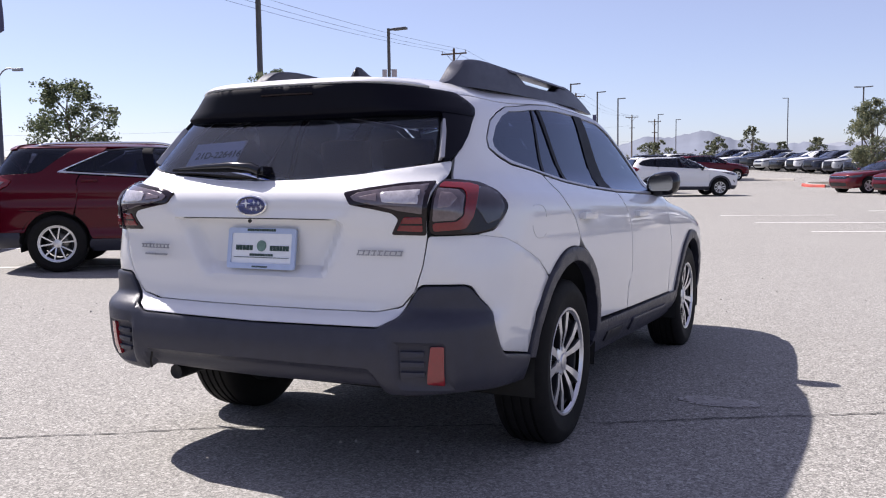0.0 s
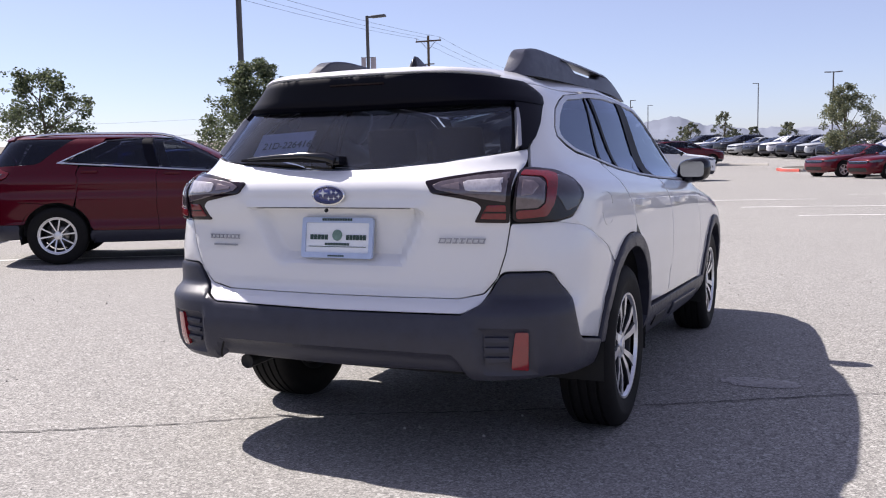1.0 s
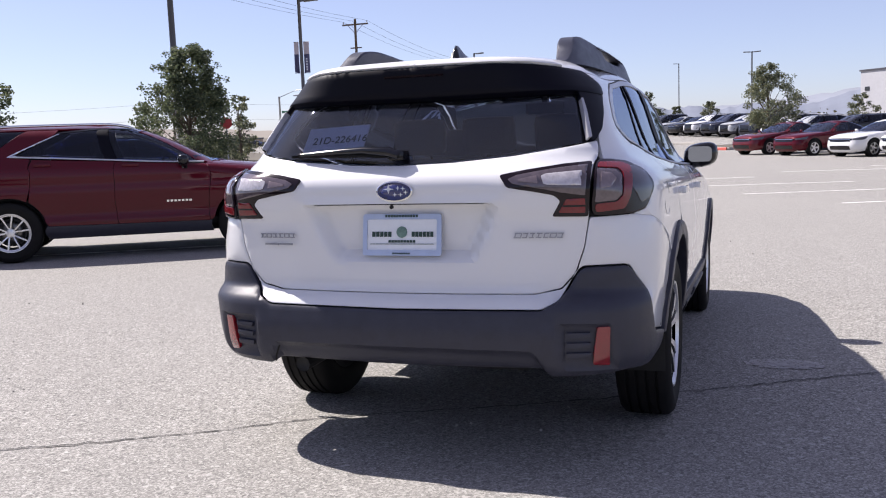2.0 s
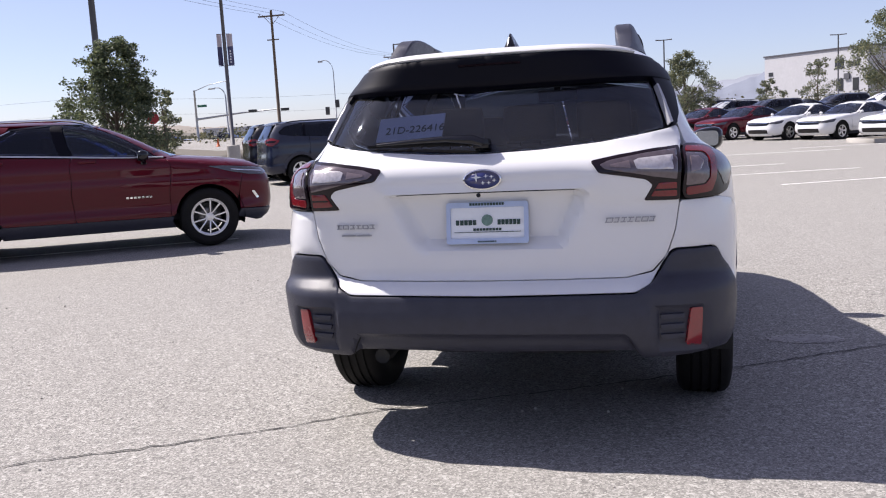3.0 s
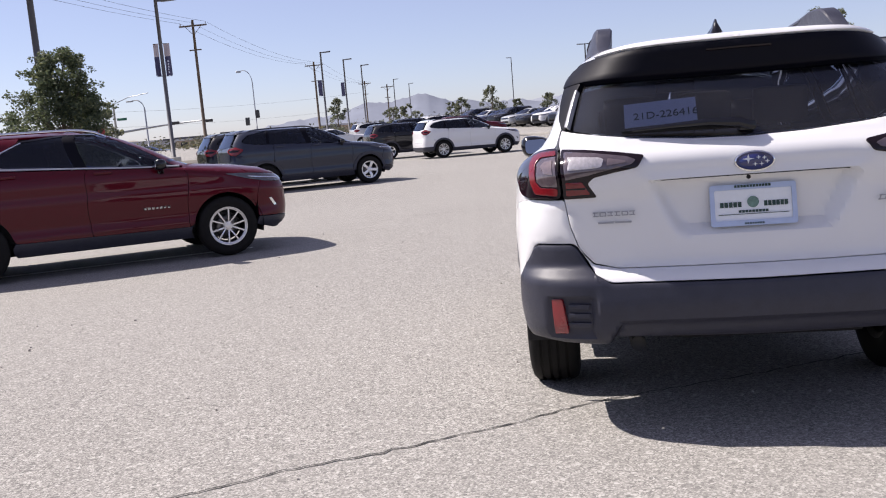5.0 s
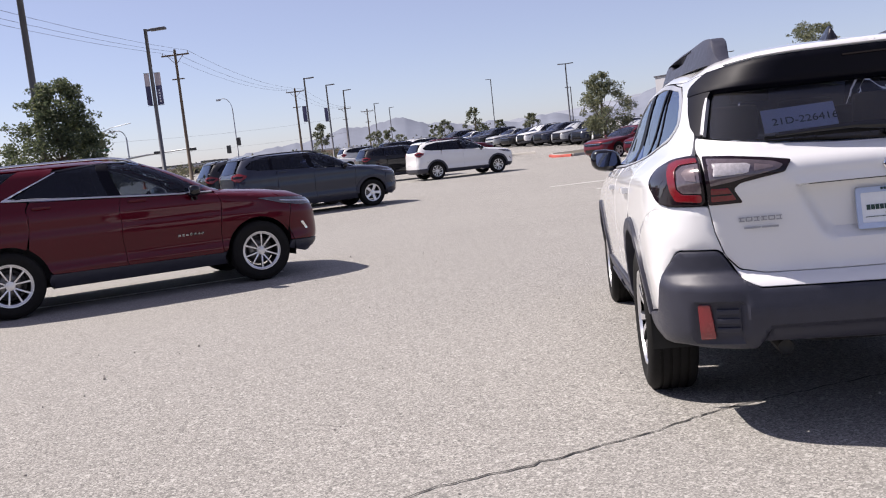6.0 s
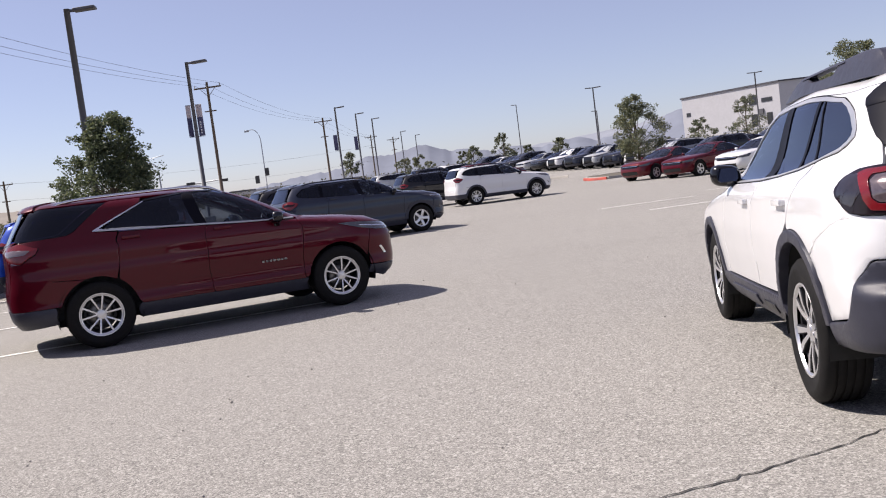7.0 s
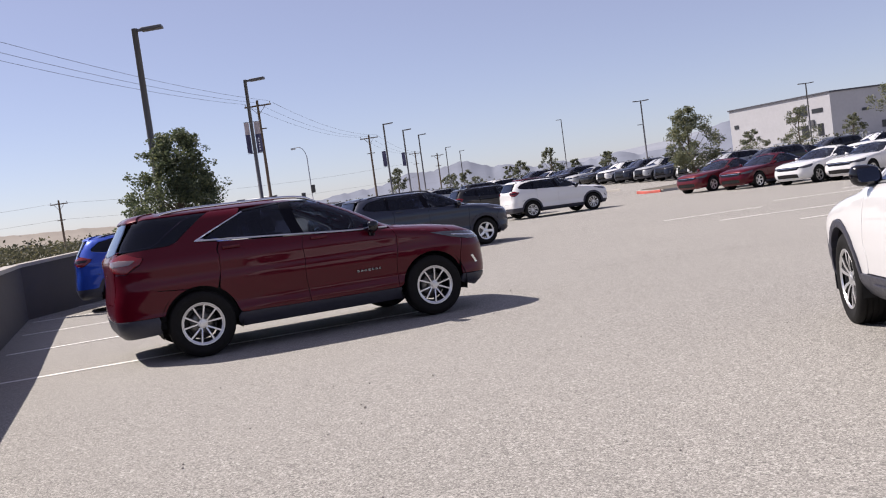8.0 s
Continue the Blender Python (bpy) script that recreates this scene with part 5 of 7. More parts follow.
            P("quarter_window", "y.13@1.525 y-.09@1.505 y-.33@1.452 y-.50@1.335 y-.48@1.282 y-.20@1.232 y.09@1.214", M_TINT, -0.003, 0.004, s)
            P("window_pillar", "y.135@1.53 y.20@1.533 y.17@1.205 y.095@1.208", M_PILLAR, 0.0, 0.01, s, r=0.0)
        P("rear_door", "y.286@1.198 y1.218@1.150 y1.208@.405 y.43@.415 " + arch(0, 0.412, 14, 57, 5) + " y.247@.86 y.267@1.05", paint, side=s)
        P("front_door", "y1.223@1.150 y2.245@1.095 y2.304@1.0 y2.275@.395 y1.213@.405", paint, side=s)
        P("front_fender", "y2.25@1.096 e.86@1.040 e1.02@.958 y3.16@.875 y3.10@.62 " + arch(pivot, 0.402, 28, 170, 12) + " y2.281@.395 y2.310@1.0", paint, side=s)
        P("sill_cladding", "y.41@.412 y2.30@.392 y2.32@.26 y.42@.26", lower, 0.006, 0.03, s)
        if style == "blade":
            P("door_window", "y.13@1.258 y.60@1.492 y1.04@1.535 y1.10@1.184", M_TINT, -0.003, 0.004, s, plabel="tinted rear door window")
        else:
            P("door_window", "y.205@1.532 y1.04@1.538 y1.10@1.166 y.175@1.208", M_TINT, -0.003, 0.004, s)
        P("window_pillar", "y1.042@1.54 y1.17@1.54 y1.24@1.16 y1.102@1.168", M_PILLAR, 0.001, 0.01, s, r=0.0)
        P("door_window", "y1.175@1.540 y1.40@1.536 y1.66@1.515 y2.14@1.30 y2.32@1.118 y1.245@1.162", M_SIDE, -0.003, 0.004, s, plabel="clear front door window")
        P("a_pillar", "y1.60@1.530 y1.66@1.522 y2.16@1.30 y2.36@1.105 e.86@1.125 e.78@1.30 e.665@1.49", paint, 0.0, 0.02, s, r=0.0)
        P("window_seal", "y1.04@1.538 y1.40@1.537 y1.66@1.517 y2.14@1.302 y2.34@1.112 y2.37@1.112 y2.17@1.312 y1.68@1.532 y1.42@1.549 y1.04@1.552", M_GLOSS, 0.003, 0.01, s, r=0.0)
        P("window_seal", "y.56@1.492 y1.04@1.536 y1.04@1.550 y.58@1.508", M_GLOSS, 0.003, 0.01, s, r=0.0)
        P("hood", "y2.27@1.100 e.87@1.044 e1.02@.968 e.70@.935 e0@.922 e0@1.115 e.5@1.118 e.84@1.112", paint, 0.0, 0.02, s, st=step * 1.3)
        P("windscreen", "e.862@1.13 e.785@1.30 e.668@1.49 e.3@1.530 e0@1.538 e0@1.12", M_PANE, -0.003, 0.004, s, st=step * 1.6)
        P("wing_inner", "y2.6@1.05 e.95@.985 e.72@.912 e.60@.86 e.60@.6 y3.14@.55 y3.05@.8 y2.6@.95", paint, -0.010, 0.01, s, r=0.0, e=0.0)
        P("headlight", "e1.30@.975 e1.12@.968 e.85@.940 e.60@.912 e.56@.852 e.72@.832 e.95@.846 e1.14@.895", M_LAMP, 0.008, 0.02, s, plabel="clear swept headlight")
        P("light_strip", "e1.10@.928 e.95@.905 e.70@.876 e.70@.865 e.95@.892 e1.10@.916", M_CHROME, 0.0115, 0.006, s, r=0.0)
        P("front_bumper", "y3.166@.872 e1.05@.930 e.84@.868 e.64@.845 e.45@.84 e.45@.50 e.62@.42 y3.108@.44 y3.106@.60", paint, 0.0, 0.02, s)
        fog = P("fog_light", "e.985@.640 e.945@.644 e.885@.550 e.925@.542", M_CHROME if style == "blade" else M_LAMP, 0.008, 0.02, s, r=0.01)
        P("lower_front", "y3.11@.43 e.62@.41 e0@.41 e0@.26 e.75@.27 y3.08@.34", lower, 0.004, 0.03, s)
        if trim:
            for yc, a0, a1 in ((0.0, 8, 172), (wb, 4, 178)):
                skin("arch_trim", panel(hull, arch(yc, 0.475, a0, a1, 14) + " " + arch(yc, 0.40, a1, a0, 14), 0.012, 0.05, step, s, 0.0, edge), trim, car)
        for y in (0.0, wb):
            bm = bmesh.new()
            wheel_well(bm, s * 0.58, s * 0.90, y, 0.36, 0.43)
            part("wheel_well", bm, M_DARK, car)
        door_mirror(car, s, s * 0.885, 1.95 * wb / 2.725, 1.140 * tall, M_GLOSS, 0.82)
        for y, z in ((0.40, 1.135), (1.38, 1.105)):
            at = hull.at(hull.q_of("y", y, hull.v_of(z * tall)), hull.v_of(z * tall))
            handle(car, s, s * (at.x - 0.004), y, z * tall, paint)
        bm = bmesh.new()
        zs = smooth_table([-0.35, -0.22, 0.1, 1.0, 1.36, 1.50], [1.545, 1.582, 1.606, 1.612, 1.580, 1.520])
        ys = list(np.linspace(-0.35, 1.50, 16))
        tube(bm, [(s * 0.585, y, (float(zs(y)) - 0.012) * tall) for y in ys], [0.010] + [0.017] * 14 + [0.010], 8)
        part("roof_rail", bm, M_CHROME if style == "blade" else M_CLAD, car)
        if style == "blade":
            bars(car, "lettering", s * 0.925, 0.655, 1.92, [0.03] * 7, 0.024, M_CHROME, 0.014, rz=90 * s)
    T2 = "e.54@.90 e.44@.915 e0@.915 e0@.48 e.44@.50"
    for s in (1, -1):
        P("grille", T2, M_GLOSS, -0.004, 0.02, s)
    if style == "blade":
        for ob in [o for o in car.children if o.name.startswith("lettering")]:
            y, z = 1.92, 0.655
            ob.location = (ob.location.x, y, z)
    cabin(car, -0.72, 2.05, 0.70, floor=0.42, wb=wb, sill=0.98 * tall, seats=seats)
    bm = bmesh.new()
    box(bm, -0.60, -0.70, 0.30, 0.60, 3.3, 0.40, 0.03)
    box(bm, -0.80, 0.46, 0.31, 0.80, 2.26, 0.40, 0.02)
    # Unseen fill box, added under the hood against light holes in the shadow.
    box(bm, -0.58, 2.1, 0.40, 0.58, 3.2, 0.84, 0.05)
    part("underbody", bm, M_DARK, car)
    kit = wheel_kit(rims, fine)
    for x, y, a in ((0.79, 0, 8), (-0.79, 0, 30), (0.79, wb, 50), (-0.79, wb, 15)):
        kit.mount(car, x, y, 0.355, a)
    return car


def build_sedan(name, label, m, paint, group="", step=0.12, wb=2.7, rims="five"):
    """A saloon: body sides, hood, glass, lamps, wheels."""
    rows = [(z, w, yr, yf * wb / 2.7, *rest) for z, w, yr, yf, *rest in SEDAN_ROWS]
    hull = Hull(rows, levels=80)
    car = thing(name, label, "car", group, m)

    def P(pname, text, mat, lift=0.0, depth=0.02, side=1, st=step, plabel="", parent=None):
        return skin(pname, panel(hull, text, lift, depth, st, side, 0.0, 0.0), mat, parent or car, plabel)

    def T(pname, text, mat, lift=0.0, depth=0.02):
        return skin(pname, panel(hull, tail_outline(hull, text), lift, depth, step, 1, 0.0, 0.0), mat, car)

    T("boot_lid", "x0@1.02 x.50@1.02 x.66@.96 x.62@.62 x0@.60", paint)
    T("rear_window", "x0@1.37 x.46@1.34 x.56@1.06 x0@1.045", M_TINT, -0.003, 0.004)
    T("rear_bumper", "x0@.595 x.62@.615 y-.80@.68 y-.40@.66 y-.40@.30 x.6@.24 x0@.24", paint)
    for s in (1, -1):
        P("roof", "x0@1.378 x.48@1.345 y.30@1.350 y.80@1.375 y1.05@1.352 e.60@1.330 e0@1.375 e0@1.435 x0@1.435", paint, side=s)
        P("quarter_panel", "x.665@.96 x.51@1.02 y-.42@1.045 y-.10@1.25 y.28@1.345 y.10@1.27 y-.20@1.06 y.30@1.0 y.42@.42 " + arch(0, 0.40, 12, 130, 10) + " y-.80@.69 x.63@.63", paint, side=s)
        P("tail_light", "x.50@.90 x.72@.90 y-.70@.88 y-.72@.78 x.60@.78", M_TAIL_RED, 0.006, 0.02, s)
        P("rear_door", "y.31@1.0 y1.20@.985 y1.20@.32 y.44@.32 y.43@.42", paint, side=s)
        P("front_door", "y1.21@.985 y2.05@.965 y2.18@.80 y2.18@.32 y1.21@.32", paint, side=s)
        P("front_fender", "y2.06@.965 e.88@.935 e1.05@.85 y3.10@.74 y3.08@.55 " + arch(wb, 0.40, 28, 176, 12) + " y2.19@.32 y2.19@.80", paint, side=s)
        P("sill", "y.42@.315 y2.30@.315 y2.30@.20 y.42@.20", M_CLAD, 0.0, 0.02, s)
        P("door_window", "y-.18@1.07 y.12@1.265 y.32@1.335 y.72@1.355 y.78@1.01 y.05@1.02", M_TINT, -0.002, 0.004, s)
        P("window_pillar", "y.722@1.358 y.83@1.362 y.90@1.008 y.782@1.010", M_GLOSS, 0.0, 0.01, s)
        P("door_window", "y.832@1.360 y1.02@1.345 y1.45@1.16 y1.84@.995 y.905@1.008", M_PANE, -0.002, 0.004, s)
        P("a_pillar", "y1.03@1.350 y1.47@1.16 y1.90@.985 e.86@.985 e.76@1.15 e.61@1.325", paint, 0.0, 0.02, s)
        P("hood", "y2.07@.966 e.89@.937 e1.05@.86 e.7@.80 e0@.79 e0@.975 e.6@.985", paint, 0.0, 0.02, s)
        P("windscreen", "e.84@1.0 e.74@1.15 e.60@1.32 e0@1.368 e0@.99", M_PANE, -0.002, 0.004, s)
        P("headlight", "e1.14@.80 e1.06@.815 e.80@.775 e.60@.745 e.60@.695 e.80@.685 e1.08@.715", M_LAMP, 0.006, 0.02, s)
        P("bumper_corner", "y3.02@.79 e1.16@.80 e1.09@.705 e.80@.675 e.58@.685 e.54@.665 e.80@.645 y3.10@.655", paint, 0.002, 0.02, s)
        P("front_bumper", "y3.11@.69 e.77@.65 e.50@.66 e.50@.30 e.70@.22 y3.10@.26", paint, 0.0, 0.02, s)
        P("grille", "e.58@.740 e.49@.752 e0@.758 e0@.618 e.49@.630", M_GLOSS, -0.002, 0.02, s)
        P("hood_lip", "e1.05@.858 e.7@.798 e0@.788 e0@.762 e.50@.756 e.60@.749 e.80@.779 e1.06@.819", paint, 0.001, 0.02, s)
        P("grille_bar", "e.50@.722 e0@.728 e0@.714 e.50@.708", M_CHROME, 0.006, 0.01, s)
        P("front_bumper", "e.495@.622 e0@.610 e0@.475 e.495@.465", paint, 0.004, 0.02, s)
        P("lower_grille", "e.495@.460 e0@.470 e0@.31 e.495@.31", M_GLOSS, -0.002, 0.02, s)
        P("front_lip", "e.495@.305 e0@.305 e0@.21 e.62@.21", paint, 0.004, 0.02, s)
        for y in (0.0, wb):
            bm = bmesh.new()
            wheel_well(bm, s * 0.58, s * 0.885, y, 0.33, 0.40, 10)
            part("wheel_well", bm, M_DARK, car)
        door_mirror(car, s, s * 0.85, 1.66, 1.035, paint, 0.62)
    cabin(car, -0.6, 1.75, 0.68, wb=wb, floor=0.22, sill=0.88)
    kit = wheel_kit(rims, False)
    for x, y in ((0.78, 0), (-0.78, 0), (0.78, wb), (-0.78, wb)):
        kit.mount(car, x, y, 0.34, 20 * x)
    return car


def parked(x, y, heading, lift=0.0, pitch=0.0):
    """The pose of a car whose rear axle stands over (x, y), heading so many degrees anticlockwise from +x."""
    return pose(x, y, rise(x, y) + lift, pitch, 0, heading - 90)


def by_right_wheels(rx, ry, fx, fy):
    d = Vector((fx - rx, fy - ry)).normalized()
    n = Vector((-d.y, d.x)) * 0.90
    p = Vector((rx, ry)) + n
    wheelbase = 2.725
    slope = math.degrees(math.atan2(rise(p.x + d.x * wheelbase, p.y + d.y * wheelbase) - rise(p.x, p.y), wheelbase))
    return parked(p.x, p.y, math.degrees(math.atan2(d.y, d.x)), 0.0, slope)


build_suv("crossover", "dark red crossover with a chrome window blade, parked in a bay", by_right_wheels(-7.0, 4.26, -4.785, 5.844), M_RED, "blade", step=0.055)
build_suv("crossover", "slate grey crossover with black wheel arches, parked beside a black one", by_right_wheels(-8.33, 17.40, -6.0, 19.07), M_GREY, "plain", step=0.08, wb=2.80, tall=1.01, rims="five", trim=M_CLAD)
build_suv("crossover", "white crossover with dark tinted rear glass, parked beside a black one", by_right_wheels(-6.06, 32.9, -3.62, 34.23), M_WHITE, "plain", step=0.09, wb=2.79, tall=1.0, rims="split", trim=M_CLAD)
build_suv("crossover", "bright blue crossover, parked with its tail to the block wall", parked(-12.93, 12.63, 34), M_BLUE, "plain", step=0.09, wb=2.52, tall=0.96, rims="five", trim=M_CLAD, seats=False)


# ---------------------------------------------------------------- lot: lines, cracks, kerbs, wall
M_CRACK = plain("open_crack", (0.045, 0.043, 0.041), 0.95, grain=0.4, scale=60)
M_OIL = plain("pale_stain", (0.46, 0.44, 0.42), 0.9, grain=0.35, scale=25)
M_BLOCK = plain("grey_wall_block", (0.092, 0.083, 0.080), 0.92, grain=0.25, scale=25, bump=0.5)
M_MORTAR = plain("dark_mortar", (0.075, 0.069, 0.066), 0.95, grain=0.25, scale=40, bump=0.3)
M_POLE = plain("painted_steel_pole", (0.105, 0.105, 0.115), 0.55, 0.3, grain=0.15)
M_GALV = plain("galvanised_steel", (0.34, 0.35, 0.36), 0.45, 0.7, grain=0.15)
M_WOOD = plain("weathered_pole_wood", (0.115, 0.085, 0.062), 0.9, grain=0.35, scale=14, bump=0.4)
M_WIRE = plain("power_line", (0.05, 0.05, 0.055), 0.6)
M_BARK = plain("bark", (0.10, 0.075, 0.055), 0.95, grain=0.35, scale=22, bump=0.5)
M_BANNER = plain("blue_banner_cloth", (0.075, 0.075, 0.14), 0.8, grain=0.15, scale=30)
M_BANNER_PALE = plain("pale_banner_cloth", (0.50, 0.44, 0.44), 0.8, grain=0.15, scale=30)
M_WALL_PALE = plain("pale_stucco", (0.42, 0.42, 0.44), 0.9, grain=0.08, scale=3, bump=0.1)
M_ROOF_TRIM = plain("dark_parapet", (0.06, 0.06, 0.075), 0.6)
M_DARK_GLASS = plain("dark_window_glass", (0.02, 0.022, 0.028), 0.08, grain=0.1)
M_SIGNAL = plain("signal_housing", (0.03, 0.03, 0.03), 0.5)
M_SIGN_GREEN = plain("green_street_sign", (0.02, 0.13, 0.08), 0.5)
M_SIGN_RED = plain("red_sign", (0.42, 0.05, 0.05), 0.5)
M_TAN = plain("tan_stucco", (0.38, 0.29, 0.22), 0.9, grain=0.12, scale=4)
M_CONE = plain("orange_cone", (0.62, 0.13, 0.03), 0.6)


M_ROAD = plain("road_asphalt", (0.085, 0.088, 0.078), 0.9, grain=0.25, scale=3)


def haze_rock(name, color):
    """Far rock with the haze of miles of air put into its colour: pale and blue, with broad darker folds."""
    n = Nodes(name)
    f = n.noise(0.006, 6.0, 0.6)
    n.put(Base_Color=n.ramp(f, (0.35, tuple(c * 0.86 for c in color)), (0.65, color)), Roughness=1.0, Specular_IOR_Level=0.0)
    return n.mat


def leaf_material(name, color):
    """Leaves: light and dark by island, with light shining through."""
    n = Nodes(name)
    geo = n.add("ShaderNodeNewGeometry")
    tone = n.ramp(geo.outputs["Random Per Island"], (0.0, tuple(c * 0.55 for c in color)), (0.5, color), (1.0, (color[0] * 1.7, color[1] * 1.45, color[2] * 1.2)))
    n.put(Base_Color=tone, Roughness=0.55, Specular_IOR_Level=0.4)
    thin = n.add("ShaderNodeBsdfTranslucent")
    n.link(tone, thin.inputs["Color"])
    both_ = n.add("ShaderNodeMixShader")
    both_.inputs["Fac"].default_value = 0.42
    n.link(n.bsdf.outputs[0], both_.inputs[1]).link(thin.outputs[0], both_.inputs[2])
    n.link(both_.outputs[0], n.out.inputs["Surface"])
    return n.mat


M_LEAF = leaf_material("tree_leaves", (0.105, 0.135, 0.075))
M_LEAF_PALE = leaf_material("pale_tree_leaves", (0.150, 0.172, 0.108))
# Paler, greyer green for far crowns: haze put into the leaf colour.
M_LEAF_FAR = leaf_material("distant_leaves", (0.135, 0.155, 0.105))
M_SHRUB = leaf_material("desert_shrub_leaves", (0.085, 0.090, 0.055))
# Distance haze is mixed into each of these base colours.
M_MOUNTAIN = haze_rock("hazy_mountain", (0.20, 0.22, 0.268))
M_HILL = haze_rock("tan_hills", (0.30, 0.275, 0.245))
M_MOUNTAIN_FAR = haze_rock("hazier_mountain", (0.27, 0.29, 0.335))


def strip(name, pts, width, material, lift=0.004, ragged=0.0, seed=1, kind="structure", label="", category=""):
    """A flat band that follows the ground along the points."""
    rnd = random.Random(seed)
    bm = bmesh.new()
    pts = [Vector(p) for p in pts]
    path = []
    for a, b in zip(pts, pts[1:]):
        n = max(1, int((b - a).length / 0.25))
        path += [a + (b - a) * (k / n) for k in range(n)]
    path.append(pts[-1])
    rows = []
    for i, p in enumerate(path):
        d = (path[min(i + 1, len(path) - 1)] - path[max(i - 1, 0)]).normalized()
        n = Vector((-d.y, d.x))
        p = p + n * rnd.uniform(-ragged, ragged)
        w = width / 2 * (1 + rnd.uniform(-1, 1) * (0.5 if ragged else 0.03))
        rows.append([bm.verts.new((c.x, c.y, rise(c.x, c.y) + lift)) for c in (p + n * w, p - n * w)])
    for a, b in zip(rows, rows[1:]):
        bm.faces.new((a[0], a[1], b[1], b[0]))
    ob = part(name, bm, material, smooth=False)
    return tagged(ob, label, category, kind=kind)


AXIS = Vector((math.cos(radians(32.3)), math.sin(radians(32.3))))
ALONG = Vector((-AXIS.y, AXIS.x))
FOOT = AXIS * -6.15


def bay(n, a):
    """A point n metres out from the wall's foot and a metres along it."""
    return FOOT + AXIS * n + ALONG * a


for k in range(5):
    a = 8.05 + 2.95 * k
    strip("bay_line", [bay(0.25, a), bay(5.6, a)], 0.10, M_LINE, label="worn white parking bay line", category="road marking")
for p, q in (((-0.3, 17.3), (3.4, 18.7)), ((1.0, 14.8), (4.6, 16.3)), ((-1.45, 19.95), (1.2, 21.0)), ((4.6, 26.8), (8.2, 28.6)), ((1.9, 23.6), (5.8, 25.1)), ((2.6, 12.4), (6.0, 14.0))):
    strip("bay_line", [p, q], 0.10, M_LINE, label="worn white parking bay line", category="road marking")

# one long crack, wandering, with a dusty edge
rnd = random.Random(7)
crack = []
knots = [(-4.3, -2.95), (-2.04, -1.47), (-1.79, -1.27), (-1.45, -1.08), (-1.17, -0.90), (-0.945, -0.75), (-0.74, -0.57), (-0.6, -0.47), (0.3, -0.02), (1.05, 0.42), (1.385, 0.645), (1.74, 0.875), (3.2, 1.75), (5.2, 2.9)]
for a, b in zip(knots, knots[1:]):
    count = max(4, int(math.dist(a, b) / 0.045))
    for k in range(count):
        t = k / count
        crack.append((a[0] + (b[0] - a[0]) * t + rnd.uniform(-0.011, 0.011), a[1] + (b[1] - a[1]) * t + rnd.uniform(-0.012, 0.012)))
strip("crack", crack, 0.009, M_CRACK, 0.005, 0.004, 4, label="thin wandering crack across the asphalt", category="crack")
for pts, w in (([(-3.2, 9.4), (-1.4, 10.1), (0.4, 10.3)], 0.012), ([(-2.2, 13.2), (0.6, 14.0), (2.2, 13.9)], 0.012)):
    strip("crack", pts, w, M_CRACK, 0.005, 0.02, 5, label="fine crack across the asphalt", category="crack")

# pale stain in the shade, small stones
bm = bmesh.new()
mid = Vector((1.38, 1.03))
rnd = random.Random(11)
for k in range(900):
    a, f = rnd.uniform(0, math.tau), rnd.random() ** 0.6
    p = mid + Vector((0.20 * f * math.cos(a), 0.115 * f * math.sin(a)))
    s, turn, n = rnd.uniform(0.004, 0.012), rnd.uniform(0, 6), rnd.randint(4, 6)
    ring = [(p.x + s * rnd.uniform(0.6, 1.2) * math.cos(turn + c * math.tau / n), p.y + s * rnd.uniform(0.6, 1.2) * math.sin(turn + c * math.tau / n)) for c in range(n)]
    bm.faces.new([bm.verts.new((x, y, rise(x, y) + 0.003 + 0.000003 * k)) for x, y in ring])
tagged(part("stain", bm, M_OIL), "pale speckled stain on the asphalt", "stain", kind="structure")
bm = bmesh.new()
rnd = random.Random(5)
for k in range(340):
    x, y = rnd.uniform(-6, 5), rnd.uniform(-3.6, 9)
    s = rnd.uniform(0.003, 0.009) * (1.6 if rnd.random() < 0.06 else 1)
    m = pose(x, y, rise(x, y) + s * 0.5, rnd.uniform(0, 360), rnd.uniform(0, 360), 0) @ Matrix.Diagonal((s, s * rnd.uniform(0.6, 1), s * 0.7, 1))
    bmesh.ops.create_icosphere(bm, subdivisions=1, radius=1.0, matrix=m)
tagged(part("gravel", bm, M_CONCRETE, smooth=False), "loose grit scattered on the asphalt", "gravel", kind="stuff")


def kerb(name, pts, material, label, width=0.16, height=0.15):
    bm = bmesh.new()
    rows = []
    for i, p in enumerate(pts):
        p = Vector(p)
        d = (Vector(pts[min(i + 1, len(pts) - 1)]) - Vector(pts[max(i - 1, 0)])).normalized()
        n = Vector((-d.y, d.x)) * width / 2
        z = rise(p.x, p.y)
        rows.append([bm.verts.new(c) for c in ((p.x + n.x, p.y + n.y, z - 0.05), (p.x + n.x, p.y + n.y, z + height - 0.02), (p.x + n.x * 0.75, p.y + n.y * 0.75, z + height), (p.x - n.x * 0.75, p.y - n.y * 0.75, z + height), (p.x - n.x, p.y - n.y, z + height - 0.02), (p.x - n.x, p.y - n.y, z - 0.05))])
    for a, b in zip(rows, rows[1:]):
        for k in range(5):
            bm.faces.new((a[k], a[k + 1], b[k + 1], b[k]))
    bm.faces.new(rows[0])
    bm.faces.new(rows[-1][::-1])
    return tagged(part(name, bm, material), label, "kerb", kind="structure")


